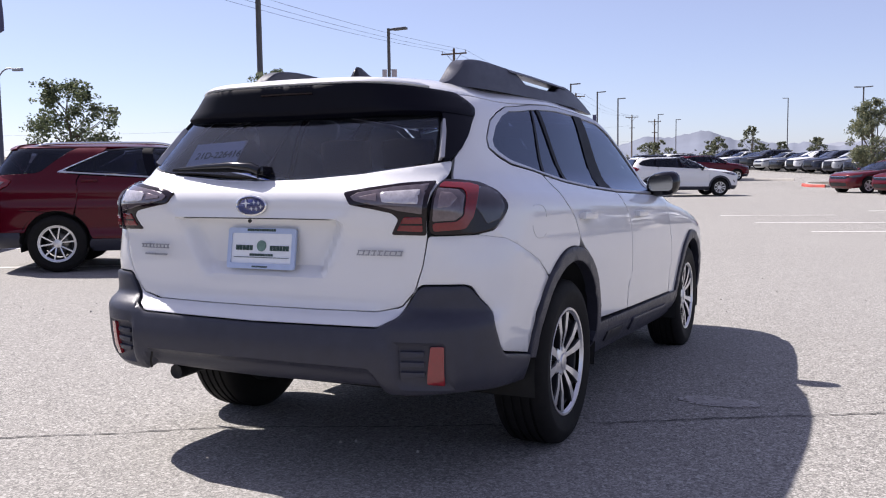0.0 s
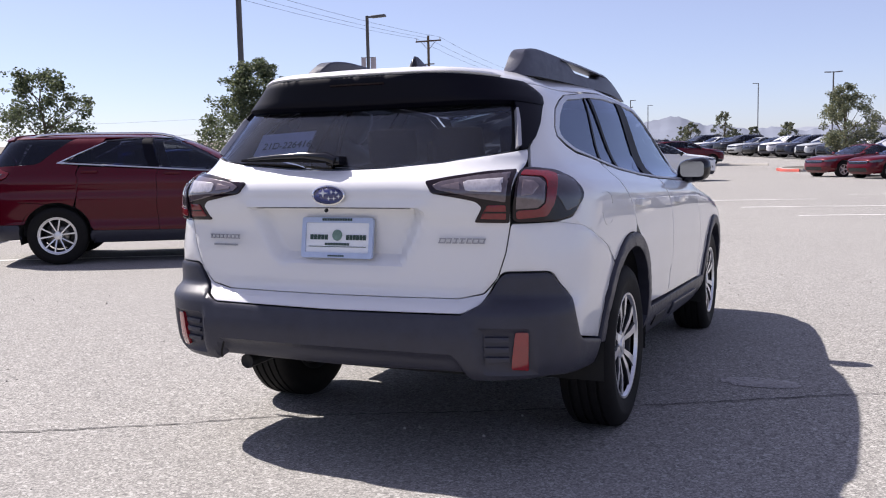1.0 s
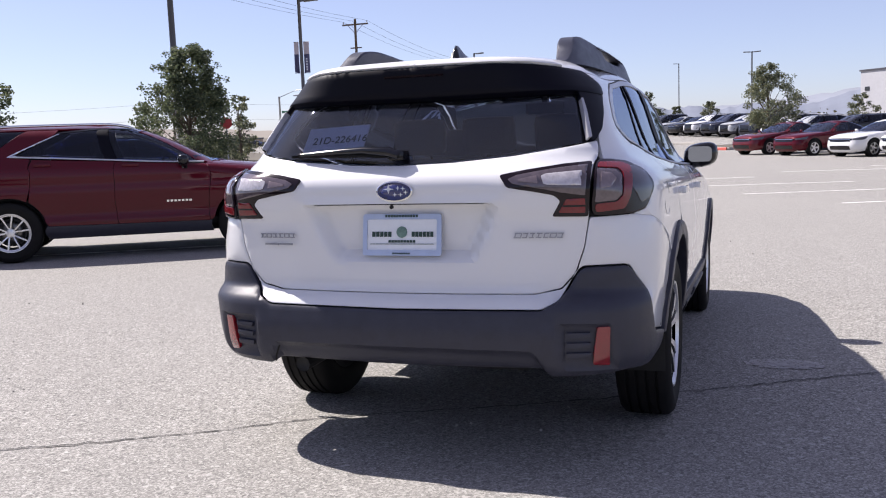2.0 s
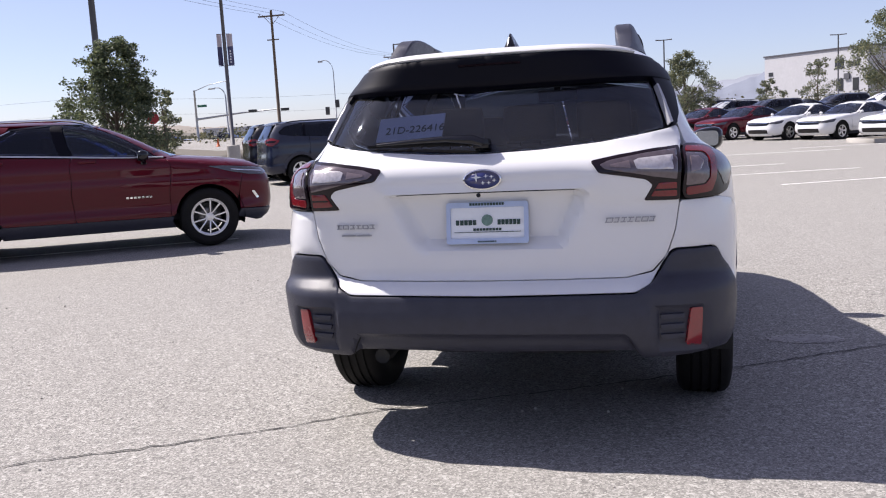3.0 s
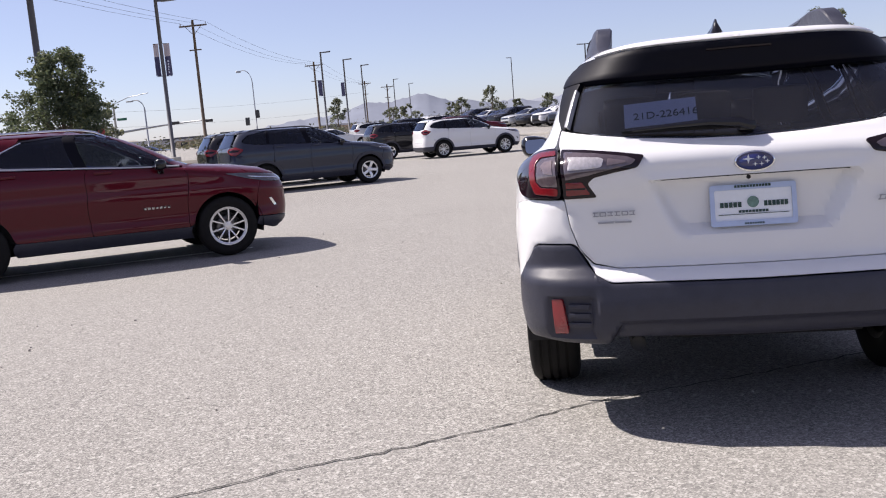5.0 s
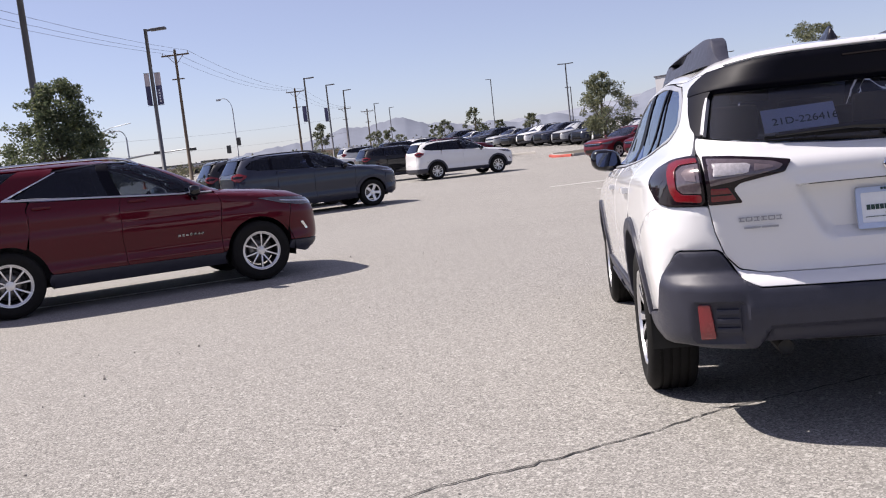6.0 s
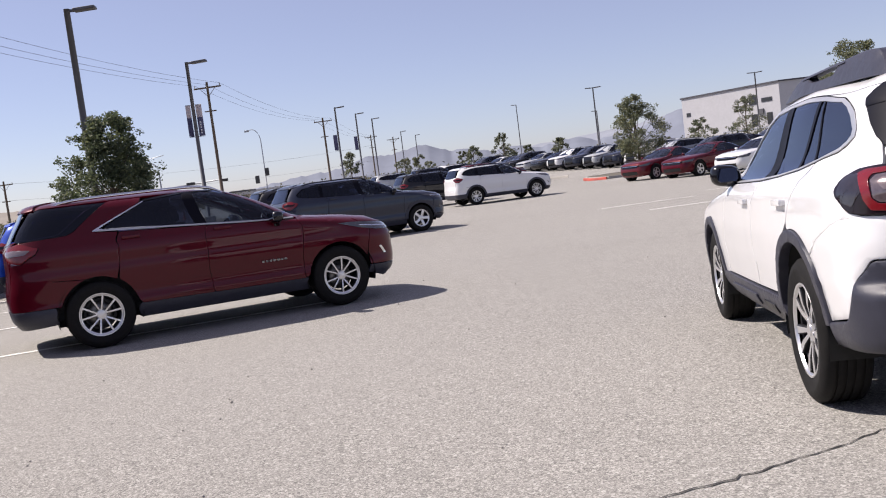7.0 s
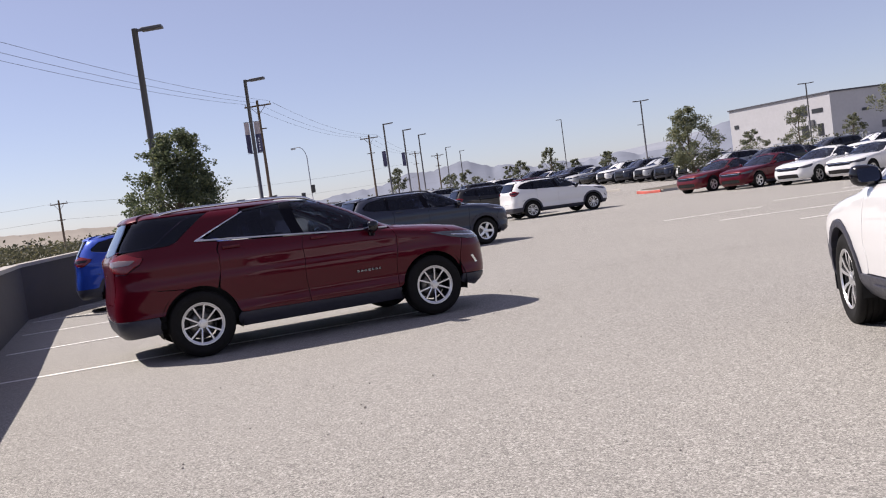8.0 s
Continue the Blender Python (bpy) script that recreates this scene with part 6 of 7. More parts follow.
def island(name, pts, label):
    """A kerbed planting island: its bed of dry earth inside a kerb."""
    loop = [Vector(p) for p in pts]
    bm = bmesh.new()
    bm.faces.new([bm.verts.new((p.x, p.y, rise(p.x, p.y) + 0.12)) for p in loop])
    tagged(part(name + "_bed", bm, M_DIRT), label, "ground", kind="structure")
    kerb(name + "_kerb", pts + [pts[0], pts[1]], M_CONCRETE, "pale concrete kerb round a planting island")


kerb("red_kerb", [(-1.45, 48.6), (-1.2, 47.4), (-0.8, 46.95), (-0.26, 46.75)], M_RED_KERB, "red painted kerb at the end of a row")
island("island_middle", [(-0.15, 46.85), (1.1, 47.6), (3.0, 48.8), (5.4, 50.2), (4.2, 53.0), (1.2, 52.0), (-1.3, 50.2), (-1.35, 48.7)], "dry earth bed of a planting island")
island("island_near", [(7.4, 28.7), (10.1, 30.1), (13.5, 31.9), (12.7, 33.3), (9.1, 31.6), (6.9, 30.1)], "dry earth bed of a planting island")
kerb("far_kerb", [(-8.0, 55.6), (-5.5, 55.4), (-2.4, 55.2)], M_CONCRETE, "pale kerb before the far row of cars")


def block_wall(name, start, end, h0, h1, label):
    """A wall of grey blocks laid in courses, with a cap."""
    start, end = Vector(start), Vector(end)
    d = (end - start).normalized()
    length = (end - start).length
    base = pose(start.x, start.y, rise(start.x, start.y), 0, 0, math.degrees(math.atan2(d.y, d.x)))
    bm = bmesh.new()
    n = max(2, int(length / 2))
    rows = []
    for i in range(n + 1):
        t = i / n
        h = h0 + (h1 - h0) * t
        rows.append([bm.verts.new((length * t, y, z)) for y, z in ((-0.10, -0.1), (-0.10, h), (0.10, h), (0.10, -0.1))])
    for a, b in zip(rows, rows[1:]):
        for k in range(3):
            bm.faces.new((a[k], b[k], b[k + 1], a[k + 1]))
    bm.faces.new(rows[0])
    bm.faces.new(rows[-1])
    wall = part(name, bm, M_MORTAR, smooth=False, m=base)
    tagged(wall, label, "wall", kind="structure")
    bm = bmesh.new()
    box(bm, -0.193, -0.02, -0.093, 0.193, 0.02, 0.093, 0.012)
    block = mesh_of("block", bm, M_BLOCK, smooth=False)
    count = 0
    for c in range(6):
        for k in range(int(length / 0.4)):
            x = 0.2 + 0.4 * k + (0.2 if c % 2 else 0)
            z = 0.10 + 0.2 * c
            if x < length - 0.1 and z + 0.1 < h0 + (h1 - h0) * x / length and count < 300:
                ob = new("block", block)
                ob.parent = wall
                ob.location = (x, -0.112, z)
                count += 1
    bm = bmesh.new()
    for i in range(n):
        t0, t1 = i / n, (i + 1) / n
        z0, z1 = h0 + (h1 - h0) * t0, h0 + (h1 - h0) * t1
        a = [bm.verts.new((length * t0 + 0.004, y, z0 + dz)) for y, dz in ((-0.16, 0), (-0.16, 0.07), (0.14, 0.07), (0.14, 0))]
        b = [bm.verts.new((length * t1 - 0.004, y, z1 + dz)) for y, dz in ((-0.16, 0), (-0.16, 0.07), (0.14, 0.07), (0.14, 0))]
        for k in range(4):
            bm.faces.new((a[k], b[k], b[(k + 1) % 4], a[(k + 1) % 4]))
        bm.faces.new(a)
        bm.faces.new(b[::-1])
    part("wall_cap", bm, M_CONCRETE, wall, "pale concrete cap", smooth=False)


CORNER = bay(0, 18.0)
near_end = bay(0, -4.0)
bend = CORNER + Vector((-0.9, 9.0))
block_wall("wall_west", CORNER, near_end, 1.10, 1.02, "low grey block wall along the parking bays")
block_wall("wall_north", bend, CORNER, 1.40, 1.10, "low grey block wall along the parking bays")

# the raised land outside the wall, out to the hills
bm = bmesh.new()
edge_pts = [near_end - ALONG * 60, near_end, CORNER, bend, bend + Vector((-4, 16)), bend + Vector((-9, 50)), bend + Vector((-12, 130)), bend + Vector((-40, 600)), bend + Vector((-150, 2500))]
rows = []
for p in edge_pts:
    row = []
    high = 1.0 if p.y < bend.y + 1 else 0.3
    for far, z in ((0.08, -0.9), (0.09, 0.98 * high), (3, 1.0), (9, 0.9), (18, 0.55), (34, 0.5), (60, 0.6), (110, 0.9), (220, 2.6), (420, 5.6), (800, 9.5), (2600, 26.0)):
        q = p - AXIS * far * (1 if far < 100 else 1.0)
        wob = noise.noise(Vector((q.x * 0.02, q.y * 0.02, 0))) * far * 0.003
        row.append(bm.verts.new((q.x, q.y, (z if far > 12 else min(z, high)) + wob + (0.1 if p.y > 60 and far < 5 else 0))))
    rows.append(row)
for a, b in zip(rows, rows[1:]):
    for k in range(len(a) - 1):
        bm.faces.new((a[k], b[k], b[k + 1], a[k + 1]))
tagged(part("verge", bm, M_DIRT), "dry sandy land outside the lot", "ground", kind="structure")
bm = bmesh.new()
c0, c1 = CORNER - AXIS * 26 - ALONG * 30, CORNER - AXIS * 15 + ALONG * 26
dirv = (c1 - c0).normalized()
box(bm, 0, -3.5, 0.2, (c1 - c0).length, 3.5, 0.62, 0.03)
tagged(part("road", bm, M_ROAD, m=pose(c0.x, c0.y, 0.3, 0, 0, math.degrees(math.atan2(dirv.y, dirv.x)))), "grey asphalt road outside the lot", "road", kind="structure")


# ---------------------------------------------------------------- trees and shrubs
def leaf_cloud(bm, rnd, centre, radius, count, size):
    """Small folded leaves scattered through a lumpy clump."""
    for _ in range(count):
        d = Vector((rnd.gauss(0, 1), rnd.gauss(0, 1), rnd.gauss(0, 1))).normalized()
        p = centre + Vector((d.x * radius[0], d.y * radius[1], d.z * radius[2])) * (rnd.random() ** 0.45)
        s = size * rnd.uniform(0.6, 1.3)
        q = Euler((rnd.uniform(0, 6.3), rnd.uniform(-0.9, 0.9), rnd.uniform(0, 6.3))).to_matrix()
        vs = [bm.verts.new(p + q @ Vector(c) * s) for c in ((-0.5, 0, 0), (0, -0.32, 0.08), (0.55, 0, 0), (0, 0.32, 0.08))]
        bm.faces.new(vs)


def tree(x, y, height, spread, seed, leaves=M_LEAF, clumps=60, per=70, size=0.16, bare=0.15, label="leafy green street tree beyond the parked cars", base=None, wide_at=0.35, top=0.25):
    """A tapered trunk with limbs that end in clumps of leaves, inside an uneven outline that is widest at wide_at of its height."""
    rnd = random.Random(seed)
    z0 = rise(x, y) if base is None else base
    t = thing("tree", label, "tree", m=pose(x, y, z0))
    bm = bmesh.new()
    r0 = 0.02 * height
    stem = [Vector((0, 0, -0.1))] + [Vector((rnd.uniform(-0.05, 0.05) * height * f, rnd.uniform(-0.05, 0.05) * height * f, height * f)) for f in (0.25, 0.5, 0.72, 0.92)]
    tube(bm, stem, [r0, r0 * 0.85, r0 * 0.6, r0 * 0.35, r0 * 0.1], 8)
    lobes = [(rnd.uniform(0, 6.28), rnd.uniform(0.15, 0.9), rnd.uniform(0.7, 1.2)) for _ in range(9)]
    spots = []
    for k in range(clumps):
        f = bare + (1 - bare) * rnd.random() ** 0.9
        g = (f - bare) / (1 - bare)
        reach = spread * ((g / wide_at) ** 0.6 if g < wide_at else 1 - (1 - top) * ((g - wide_at) / (1 - wide_at)) ** 1.15)
        a = rnd.uniform(0, math.tau)
        for la, lf, lr in lobes:
            near_ = math.cos(a - la) * math.exp(-((g - lf) / 0.22) ** 2)
            reach *= 1 + 0.30 * near_ * lr
        d = reach * rnd.uniform(0.45, 1.0) ** 0.6
        spots.append((Vector((math.cos(a) * d, math.sin(a) * d, height * f)), g))
    for k, (c, g) in enumerate(spots):
        if k % 3 == 0:
            foot_ = Vector((0, 0, max(bare * height * 0.9, c.z - 0.25 * height)))
            tube(bm, [foot_, (foot_ + c) / 2 + Vector((0, 0, -0.02 * height)), c], [r0 * 0.32, r0 * 0.2, r0 * 0.05], 5)
    skin("trunk", bm, M_BARK, t, angle=60)
    bm = bmesh.new()
    for c, g in spots:
        r = spread * rnd.uniform(0.17, 0.33) * (1.05 - 0.45 * g)
        leaf_cloud(bm, rnd, c, (r, r, r * 0.85), per, size)
        if rnd.random() < 0.3:
            c2 = c * 1.0 + Vector((c.x, c.y, 0)).normalized() * r * rnd.uniform(0.9, 1.5) + Vector((0, 0, rnd.uniform(-0.3, 0.6) * r))
            leaf_cloud(bm, rnd, c2, (r * 0.4,) * 3, per // 7, size)
    part("crown", bm, leaves, t, smooth=False)
    return t


tree(-14.75, 19.3, 3.8, 1.60, 21, M_LEAF, 140, 170, 0.085, 0.06, "dense dark green tree behind the block wall", 0.35, 0.30, 0.22)
tree(-33.1, 28.3, 5.2, 2.4, 22, M_LEAF, 80, 80, 0.16, 0.18, "round dark green tree outside the lot", 0.4, 0.45, 0.35)
tree(-17.2, 26.0, 2.8, 0.95, 23, M_LEAF_PALE, 55, 60, 0.10, 0.10, "small pale green tree outside the lot", 0.3, 0.45, 0.4)
tree(1.9, 50.6, 4.5, 1.75, 24, M_LEAF_PALE, 95, 120, 0.105, 0.20, "pale green young tree on a planting island", None, 0.35, 0.2)
tree(8.2, 29.7, 4.4, 1.35, 25, M_LEAF_PALE, 80, 130, 0.072, 0.42, "pale green young tree on a planting island", None, 0.4, 0.3)
for i, (x, y, h, s) in enumerate([(9.3, 79.5, 3.2, 1.9), (13.4, 78.9, 5.0, 2.5), (-9.0, 90.2, 4.5, 1.9), (-12.2, 89.9, 3.4, 1.5), (-18.0, 89.1, 3.3, 1.7), (-24.8, 87.7, 4.5, 1.8), (-14.6, 99.6, 3.2, 1.6), (-3.2, 93.2, 3.2, 1.6), (-9.2, 98.0, 2.9, 1.3), (-6.8, 97.0, 2.9, 1.3), (3.6, 96.0, 3.2, 1.8), (20.0, 88.0, 3.6, 1.8), (-21.5, 100.0, 3.4, 2.0)]):
    tree(x, y, h * 0.85, s * 0.72, 40 + i, M_LEAF_FAR, 44, 48, 0.16, 0.12, "distant green tree beyond the rows of cars")
rnd = random.Random(3)
bm = bmesh.new()
for k in range(230):
    a = rnd.uniform(-30, 150)
    far = rnd.uniform(12, 160)
    p = CORNER - AXIS * far + ALONG * a
    if p.x > -24 and p.y < 36:
        continue
    h = rnd.uniform(0.5, 1.3) * (1 + far / 90)
    leaf_cloud(bm, rnd, Vector((p.x, p.y, 0.5 + far * 0.006 + h * 0.5)), (h * 1.1, h * 1.1, h * 0.7), 40, 0.16 + far * 0.004)
for k in range(160):
    x = rnd.uniform(-62, 26)
    y = rnd.uniform(104, 150)
    h = rnd.uniform(0.7, 1.7)
    leaf_cloud(bm, rnd, Vector((x, y, 1.1 + h * 0.5)), (h * 1.8, h * 1.2, h * 0.8), 34, 0.4)
p = Vector((-16.35, 13.05))
for k in range(14):
    leaf_cloud(bm, rnd, Vector((p.x + rnd.uniform(-0.55, 0.55), p.y + rnd.uniform(-0.5, 0.5), rnd.uniform(1.0, 1.5))), (0.25, 0.25, 0.22), 120, 0.05)
reach = [p.dot(ALONG) for p in edge_pts]
for k in range(900):
    a = radians(rnd.uniform(-62, -22))
    d = rnd.uniform(40, 330) if k % 3 else rnd.uniform(50, 110)
    q = Vector((d * math.sin(a) - 2, d * math.cos(a) - 5))
    foot = Vector([float(np.interp(q.dot(ALONG), reach, [p[c] for p in edge_pts])) for c in (0, 1)])
    out = (foot - q).dot(AXIS)
    if out < 30 and q.y < 70 or out < 2:
        continue
    ground = float(np.interp(out, [9, 18, 34, 60, 110, 220, 420], [0.3, 0.55, 0.5, 0.6, 0.9, 2.6, 5.6]))
    h = rnd.uniform(0.4, 1.1) * (1 + d / 300)
    leaf_cloud(bm, rnd, Vector((q.x, q.y, ground + h * 0.3)), (h * 1.6, h * 1.6, h * 0.55), 34, 0.14 + d * 0.0022)
for k in range(90):
    a, d = radians(rnd.uniform(-38, -28.5)), rnd.uniform(42, 85)
    h = rnd.uniform(0.7, 1.5)
    leaf_cloud(bm, rnd, Vector((d * math.sin(a) - 2.5, d * math.cos(a) - 4.6, 0.5 + 0.45 * h)), (h * 1.2, h * 1.2, h * 0.7), 110, 0.20)
tagged(part("shrubs", bm, M_SHRUB, smooth=False), "low grey-green desert shrubs outside the lot", "shrubs", kind="stuff")


# ---------------------------------------------------------------- poles and lines
def lamp_post(x, y, height, heads=(0,), base=None, label="dark steel lot lamp post with a flat lamp head", r=0.085, head=0.62, footing=True):
    z = rise(x, y) if base is None else base
    t = thing("lamp_post", label, "lamp post", m=pose(x, y, z))
    bm = bmesh.new()
    tube(bm, [(0, 0, 0.5 if footing else 0), (0, 0, height)], [r, r * 0.8], 10)
    part("pole", bm, M_POLE, t)
    if footing:
        bm = bmesh.new()
        tube(bm, [(0, 0, -0.1), (0, 0, 0.72), (0, 0, 0.75)], [0.28, 0.28, 0.25], 18)
        skin("footing", bm, M_CONCRETE, t)
    for a in heads:
        bm = bmesh.new()
        box(bm, 0.0, -0.04, -0.05, 0.22, 0.04, 0.03, 0.01)
        box(bm, 0.20, -0.17, -0.06, 0.20 + head, 0.17, 0.03, 0.03)
        part("lamp_head", bm, M_POLE, t, m=pose(0, 0, height - 0.05, 0, -3, a))
    return t


def banner(post, z, w, h, angle, pale=True):
    """A cloth banner on two arms of a post: pale above, dark blue below, with a line of bars."""
    bm = bmesh.new()
    nz = 10
    rows = []
    for i in range(nz + 1):
        v = i / nz
        rows.append([bm.verts.new((0.1 + w * u / 6, 0.05 * math.sin(u * 0.9 + v * 3) * (0.3 + v), z - h * v + 0.03 * u / 6 * v)) for u in range(7)])
    for i, (a, b) in enumerate(zip(rows, rows[1:])):
        for k in range(6):
            f = bm.faces.new((a[k], a[k + 1], b[k + 1], b[k]))
            f.material_index = 1 if pale and i < 4 else 0
    ob = part("banner", bm, [M_BANNER, M_BANNER_PALE], post, "dark blue cloth banner with a pale top", m=pose(0, 0, 0, 0, 0, angle))
    for k in range(5):
        b2 = bmesh.new()
        box(b2, 0.1 + w * 0.4, -0.075, z - h * 0.55 - k * h * 0.085 - 0.03, 0.1 + w * 0.62, -0.07, z - h * 0.55 - k * h * 0.085 + 0.03)
        part("banner_mark", b2, M_PLATE_WHITE, ob, smooth=False)
    for zz in (z, z - h):
        b2 = bmesh.new()
        tube(b2, [(0, 0, zz), (0.1 + w, 0, zz)], 0.012, 6)
        part("banner_arm", b2, M_POLE, ob)


lamp_post(-15.9, 20.4, 7.25, (15,), 0.3, r=0.11)
post = lamp_post(-17.05, 31.1, 7.1, (10,), 0.2)
banner(post, 5.35, 0.24, 1.30, 20)
banner(post, 5.35, 0.20, 1.30, 200)
post = lamp_post(-18.0, 12.3, 8.0, (60,), 0.4, label="dark steel lamp post with a blue banner outside the wall")
banner(post, 6.1, 0.62, 1.75, -24)
for x, y, h in ((-21.2, 70.1, 7.5), (-22.3, 82.0, 7.4), (-23.1, 92.8, 7.4), (-28.4, 137.2, 8.0), (-29.2, 155.1, 8.0)):
    post = lamp_post(x, y, h, (8,), label="tall dark lamp post far across the lot", footing=False)
    if y < 90.0:
        banner(post, 5.2, 0.34, 1.3, 200, False)
lamp_post(-10.1, 142.0, 10.0, (180,), label="tall grey lamp post far across the lot", footing=False)
lamp_post(0.8, 91.8, 7.45, (0, 180), label="tall lamp post with two heads far across the lot", footing=False)
lamp_post(18.7, 100.6, 7.45, (0, 180), label="tall lamp post with two heads far across the lot", footing=False)
lamp_post(2.1, 131.0, 6.9, (180,), label="tall lamp post far across the lot", footing=False)


def street_lamp(x, y, height, reach, angle):
    t = thing("street_lamp", "grey street lamp with a curved arm over the road", "street lamp", m=pose(x, y, 0.3, 0, 0, angle))
    bm = bmesh.new()
    pts = [(0, 0, 0), (0, 0, height * 0.82)] + [(reach * (1 - math.cos(a)), 0, height * 0.82 + height * 0.17 * math.sin(a)) for a in [k * math.pi / 2 / 6 for k in range(1, 7)]] + [(reach * 1.35, 0, height * 0.985)]
    tube(bm, pts, [0.11] + [0.085] + [0.06] * 6 + [0.05], 8)
    part("pole", bm, M_GALV, t)
    bm = bmesh.new()
    box(bm, reach * 1.3, -0.13, height * 0.965, reach * 1.3 + 0.75, 0.13, height * 0.99, 0.03)
    part("lamp_head", bm, M_GALV, t)
    return t


lamp = street_lamp(-52.4, 140.0, 12.6, 1.4, 180)
for dx, dz in ((-0.3, 5.3), (1.5, 4.2)):
    bm = bmesh.new()
    box(bm, dx - 0.32, -0.25, dz - 0.65, dx + 0.32, 0.15, dz + 0.65, 0.06)
    part("signal_head", bm, M_SIGNAL, lamp, "dark traffic signal head")
street_lamp(-57.0, 43.4, 8.8, 1.0, 20)
street_lamp(-48.0, 92.0, 6.6, 1.0, 180)


def utility_pole(x, y, height, label="weathered wooden utility pole with a crossarm"):
    t = thing("utility_pole", label, "utility pole", m=pose(x, y, 0.3, 0, 0, 0))
    bm = bmesh.new()
    tube(bm, [(0, 0, 0), (0, 0, height)], [0.17, 0.11], 8)
    part("pole", bm, M_WOOD, t)
    bm = bmesh.new()
    box(bm, -1.25, -0.06, height - 0.55, 1.25, 0.06, height - 0.42, 0.01)
    part("crossarm", bm, M_WOOD, t)
    for xx in (-1.15, -0.1, 1.15):
        bm = bmesh.new()
        tube(bm, [(xx, 0, height - 0.42), (xx, 0, height - 0.30), (xx, 0, height - 0.22)], [0.03, 0.05, 0.03], 6)
        part("insulator", bm, M_GALV, t)
    for s in (-1, 1):
        bm = bmesh.new()
        tube(bm, [(0, 0, height - 1.3), (s * 0.75, 0, height - 0.5)], 0.025, 5)
        part("brace", bm, M_WOOD, t)
    bm = bmesh.new()
    box(bm, -0.55, -0.05, height - 2.6, 0.55, 0.05, height - 2.5, 0.01)
    part("crossarm", bm, M_WOOD, t)


LINE_POLES = [(-28.0, 9.0, 11.4), (-32.9, 72.2, 11.8), (-34.7, 115.2, 10.8), (-41.0, 172.0, 10.8)]
for x, y, h in LINE_POLES:
    utility_pole(x, y, h)
utility_pole(-36.6, 172.0, 9.8)
utility_pole(-71.8, 99.0, 7.15, "weathered wooden utility pole outside the lot")


def wire(a, b, sag, label="thin black power line between poles"):
    bm = bmesh.new()
    a, b = Vector(a), Vector(b)
    tube(bm, [a + (b - a) * t - Vector((0, 0, 4 * sag * t * (1 - t))) for t in [k / 14 for k in range(15)]], 0.011, 5)
    tagged(part("power_line", bm, M_WIRE), label, "power line", group="power lines")


for (x0, y0, h0), (x1, y1, h1) in zip(LINE_POLES, LINE_POLES[1:]):
    for off in (-1.15, -0.1, 1.15):
        wire((x0 + off, y0, h0 + 0.1), (x1 + off, y1, h1 + 0.1), 0.8)
for off in (-1.15, -0.1, 1.15):
    wire((-25 + off, -40, 12), (-28.0 + off, 9.0, 11.5), 0.9)
wire((-118, 60, 6.6), (-71.8, 99, 7.1), 0.8)
wire((-71.8, 99, 7.1), (-41, 172, 9.0), 1.0)
wire((-118, 60, 4.6), (-71.8, 99, 5.0), 0.6)
wire((-71.8, 99, 5.0), (-41, 172, 6.0), 0.8)


def signal_mast(x, y, angle, arm, height=6.3):
    """A traffic signal: mast, long arm, two signal heads, a street sign and a lamp arm."""
    t = thing("traffic_signal", "grey traffic signal mast with a long arm at a far crossing", "traffic signal", m=pose(x, y, -0.6, 0, 0, angle))
    bm = bmesh.new()
    tube(bm, [(0, 0, 0), (0, 0, height + 2.2)], [0.14, 0.09], 8)
    part("mast", bm, M_GALV, t)
    bm = bmesh.new()
    tube(bm, [(0, 0, height - 0.7), (arm * 0.5, 0, height - 0.25), (arm, 0, height)], [0.11, 0.09, 0.05], 8)
    part("arm", bm, M_GALV, t)
    bm = bmesh.new()
    tube(bm, [(0, 0, height + 2.1), (1.5, 0, height + 2.7), (3.4, 0, height + 3.0)], 0.04, 6)
    part("lamp_arm", bm, M_GALV, t)
    for f in (0.62, 0.98):
        bm = bmesh.new()
        box(bm, arm * f - 0.42, -0.12, height - 0.26, arm * f + 0.42, 0.12, height + 0.02, 0.04)
        part("signal_head", bm, M_SIGNAL, t)
    bm = bmesh.new()
    box(bm, 0.2, -0.03, height + 0.5, 1.1, 0.03, height + 0.75)
    part("street_sign", bm, M_SIGN_GREEN, t, "green street sign")


signal_mast(-44.9, 79.2, 22, 9.0, 4.4)
t = thing("road_sign", "small red sign on a thin post outside the lot", "road sign", m=pose(-15.2, 22.0, 0.3, 0, 0, 25))
bm = bmesh.new()
tube(bm, [(0, 0, 0), (0, 0, 1.9)], 0.025, 6)
part("post", bm, M_GALV, t)
bm = bmesh.new()
slab(bm, [(0.2 * math.cos(radians(22.5 + 45 * k)), 1.75 + 0.2 * math.sin(radians(22.5 + 45 * k))) for k in range(8)], 0.006)
part("sign_face", bm, M_SIGN_RED, t, smooth=False, m=pose(0, -0.03, 0))
t = thing("traffic_cone", "orange traffic cone at the edge of the lot", "traffic cone", m=pose(-20.6, 36.6, 0.85) @ Matrix.Scale(0.55, 4))
bm = bmesh.new()
tube(bm, [(0, 0, 0.03), (0, 0, 0.7)], [0.15, 0.03], 12)
part("cone", bm, M_CONE, t)
bm = bmesh.new()
box(bm, -0.18, -0.18, 0, 0.18, 0.18, 0.03)
part("base", bm, M_CONE, t)


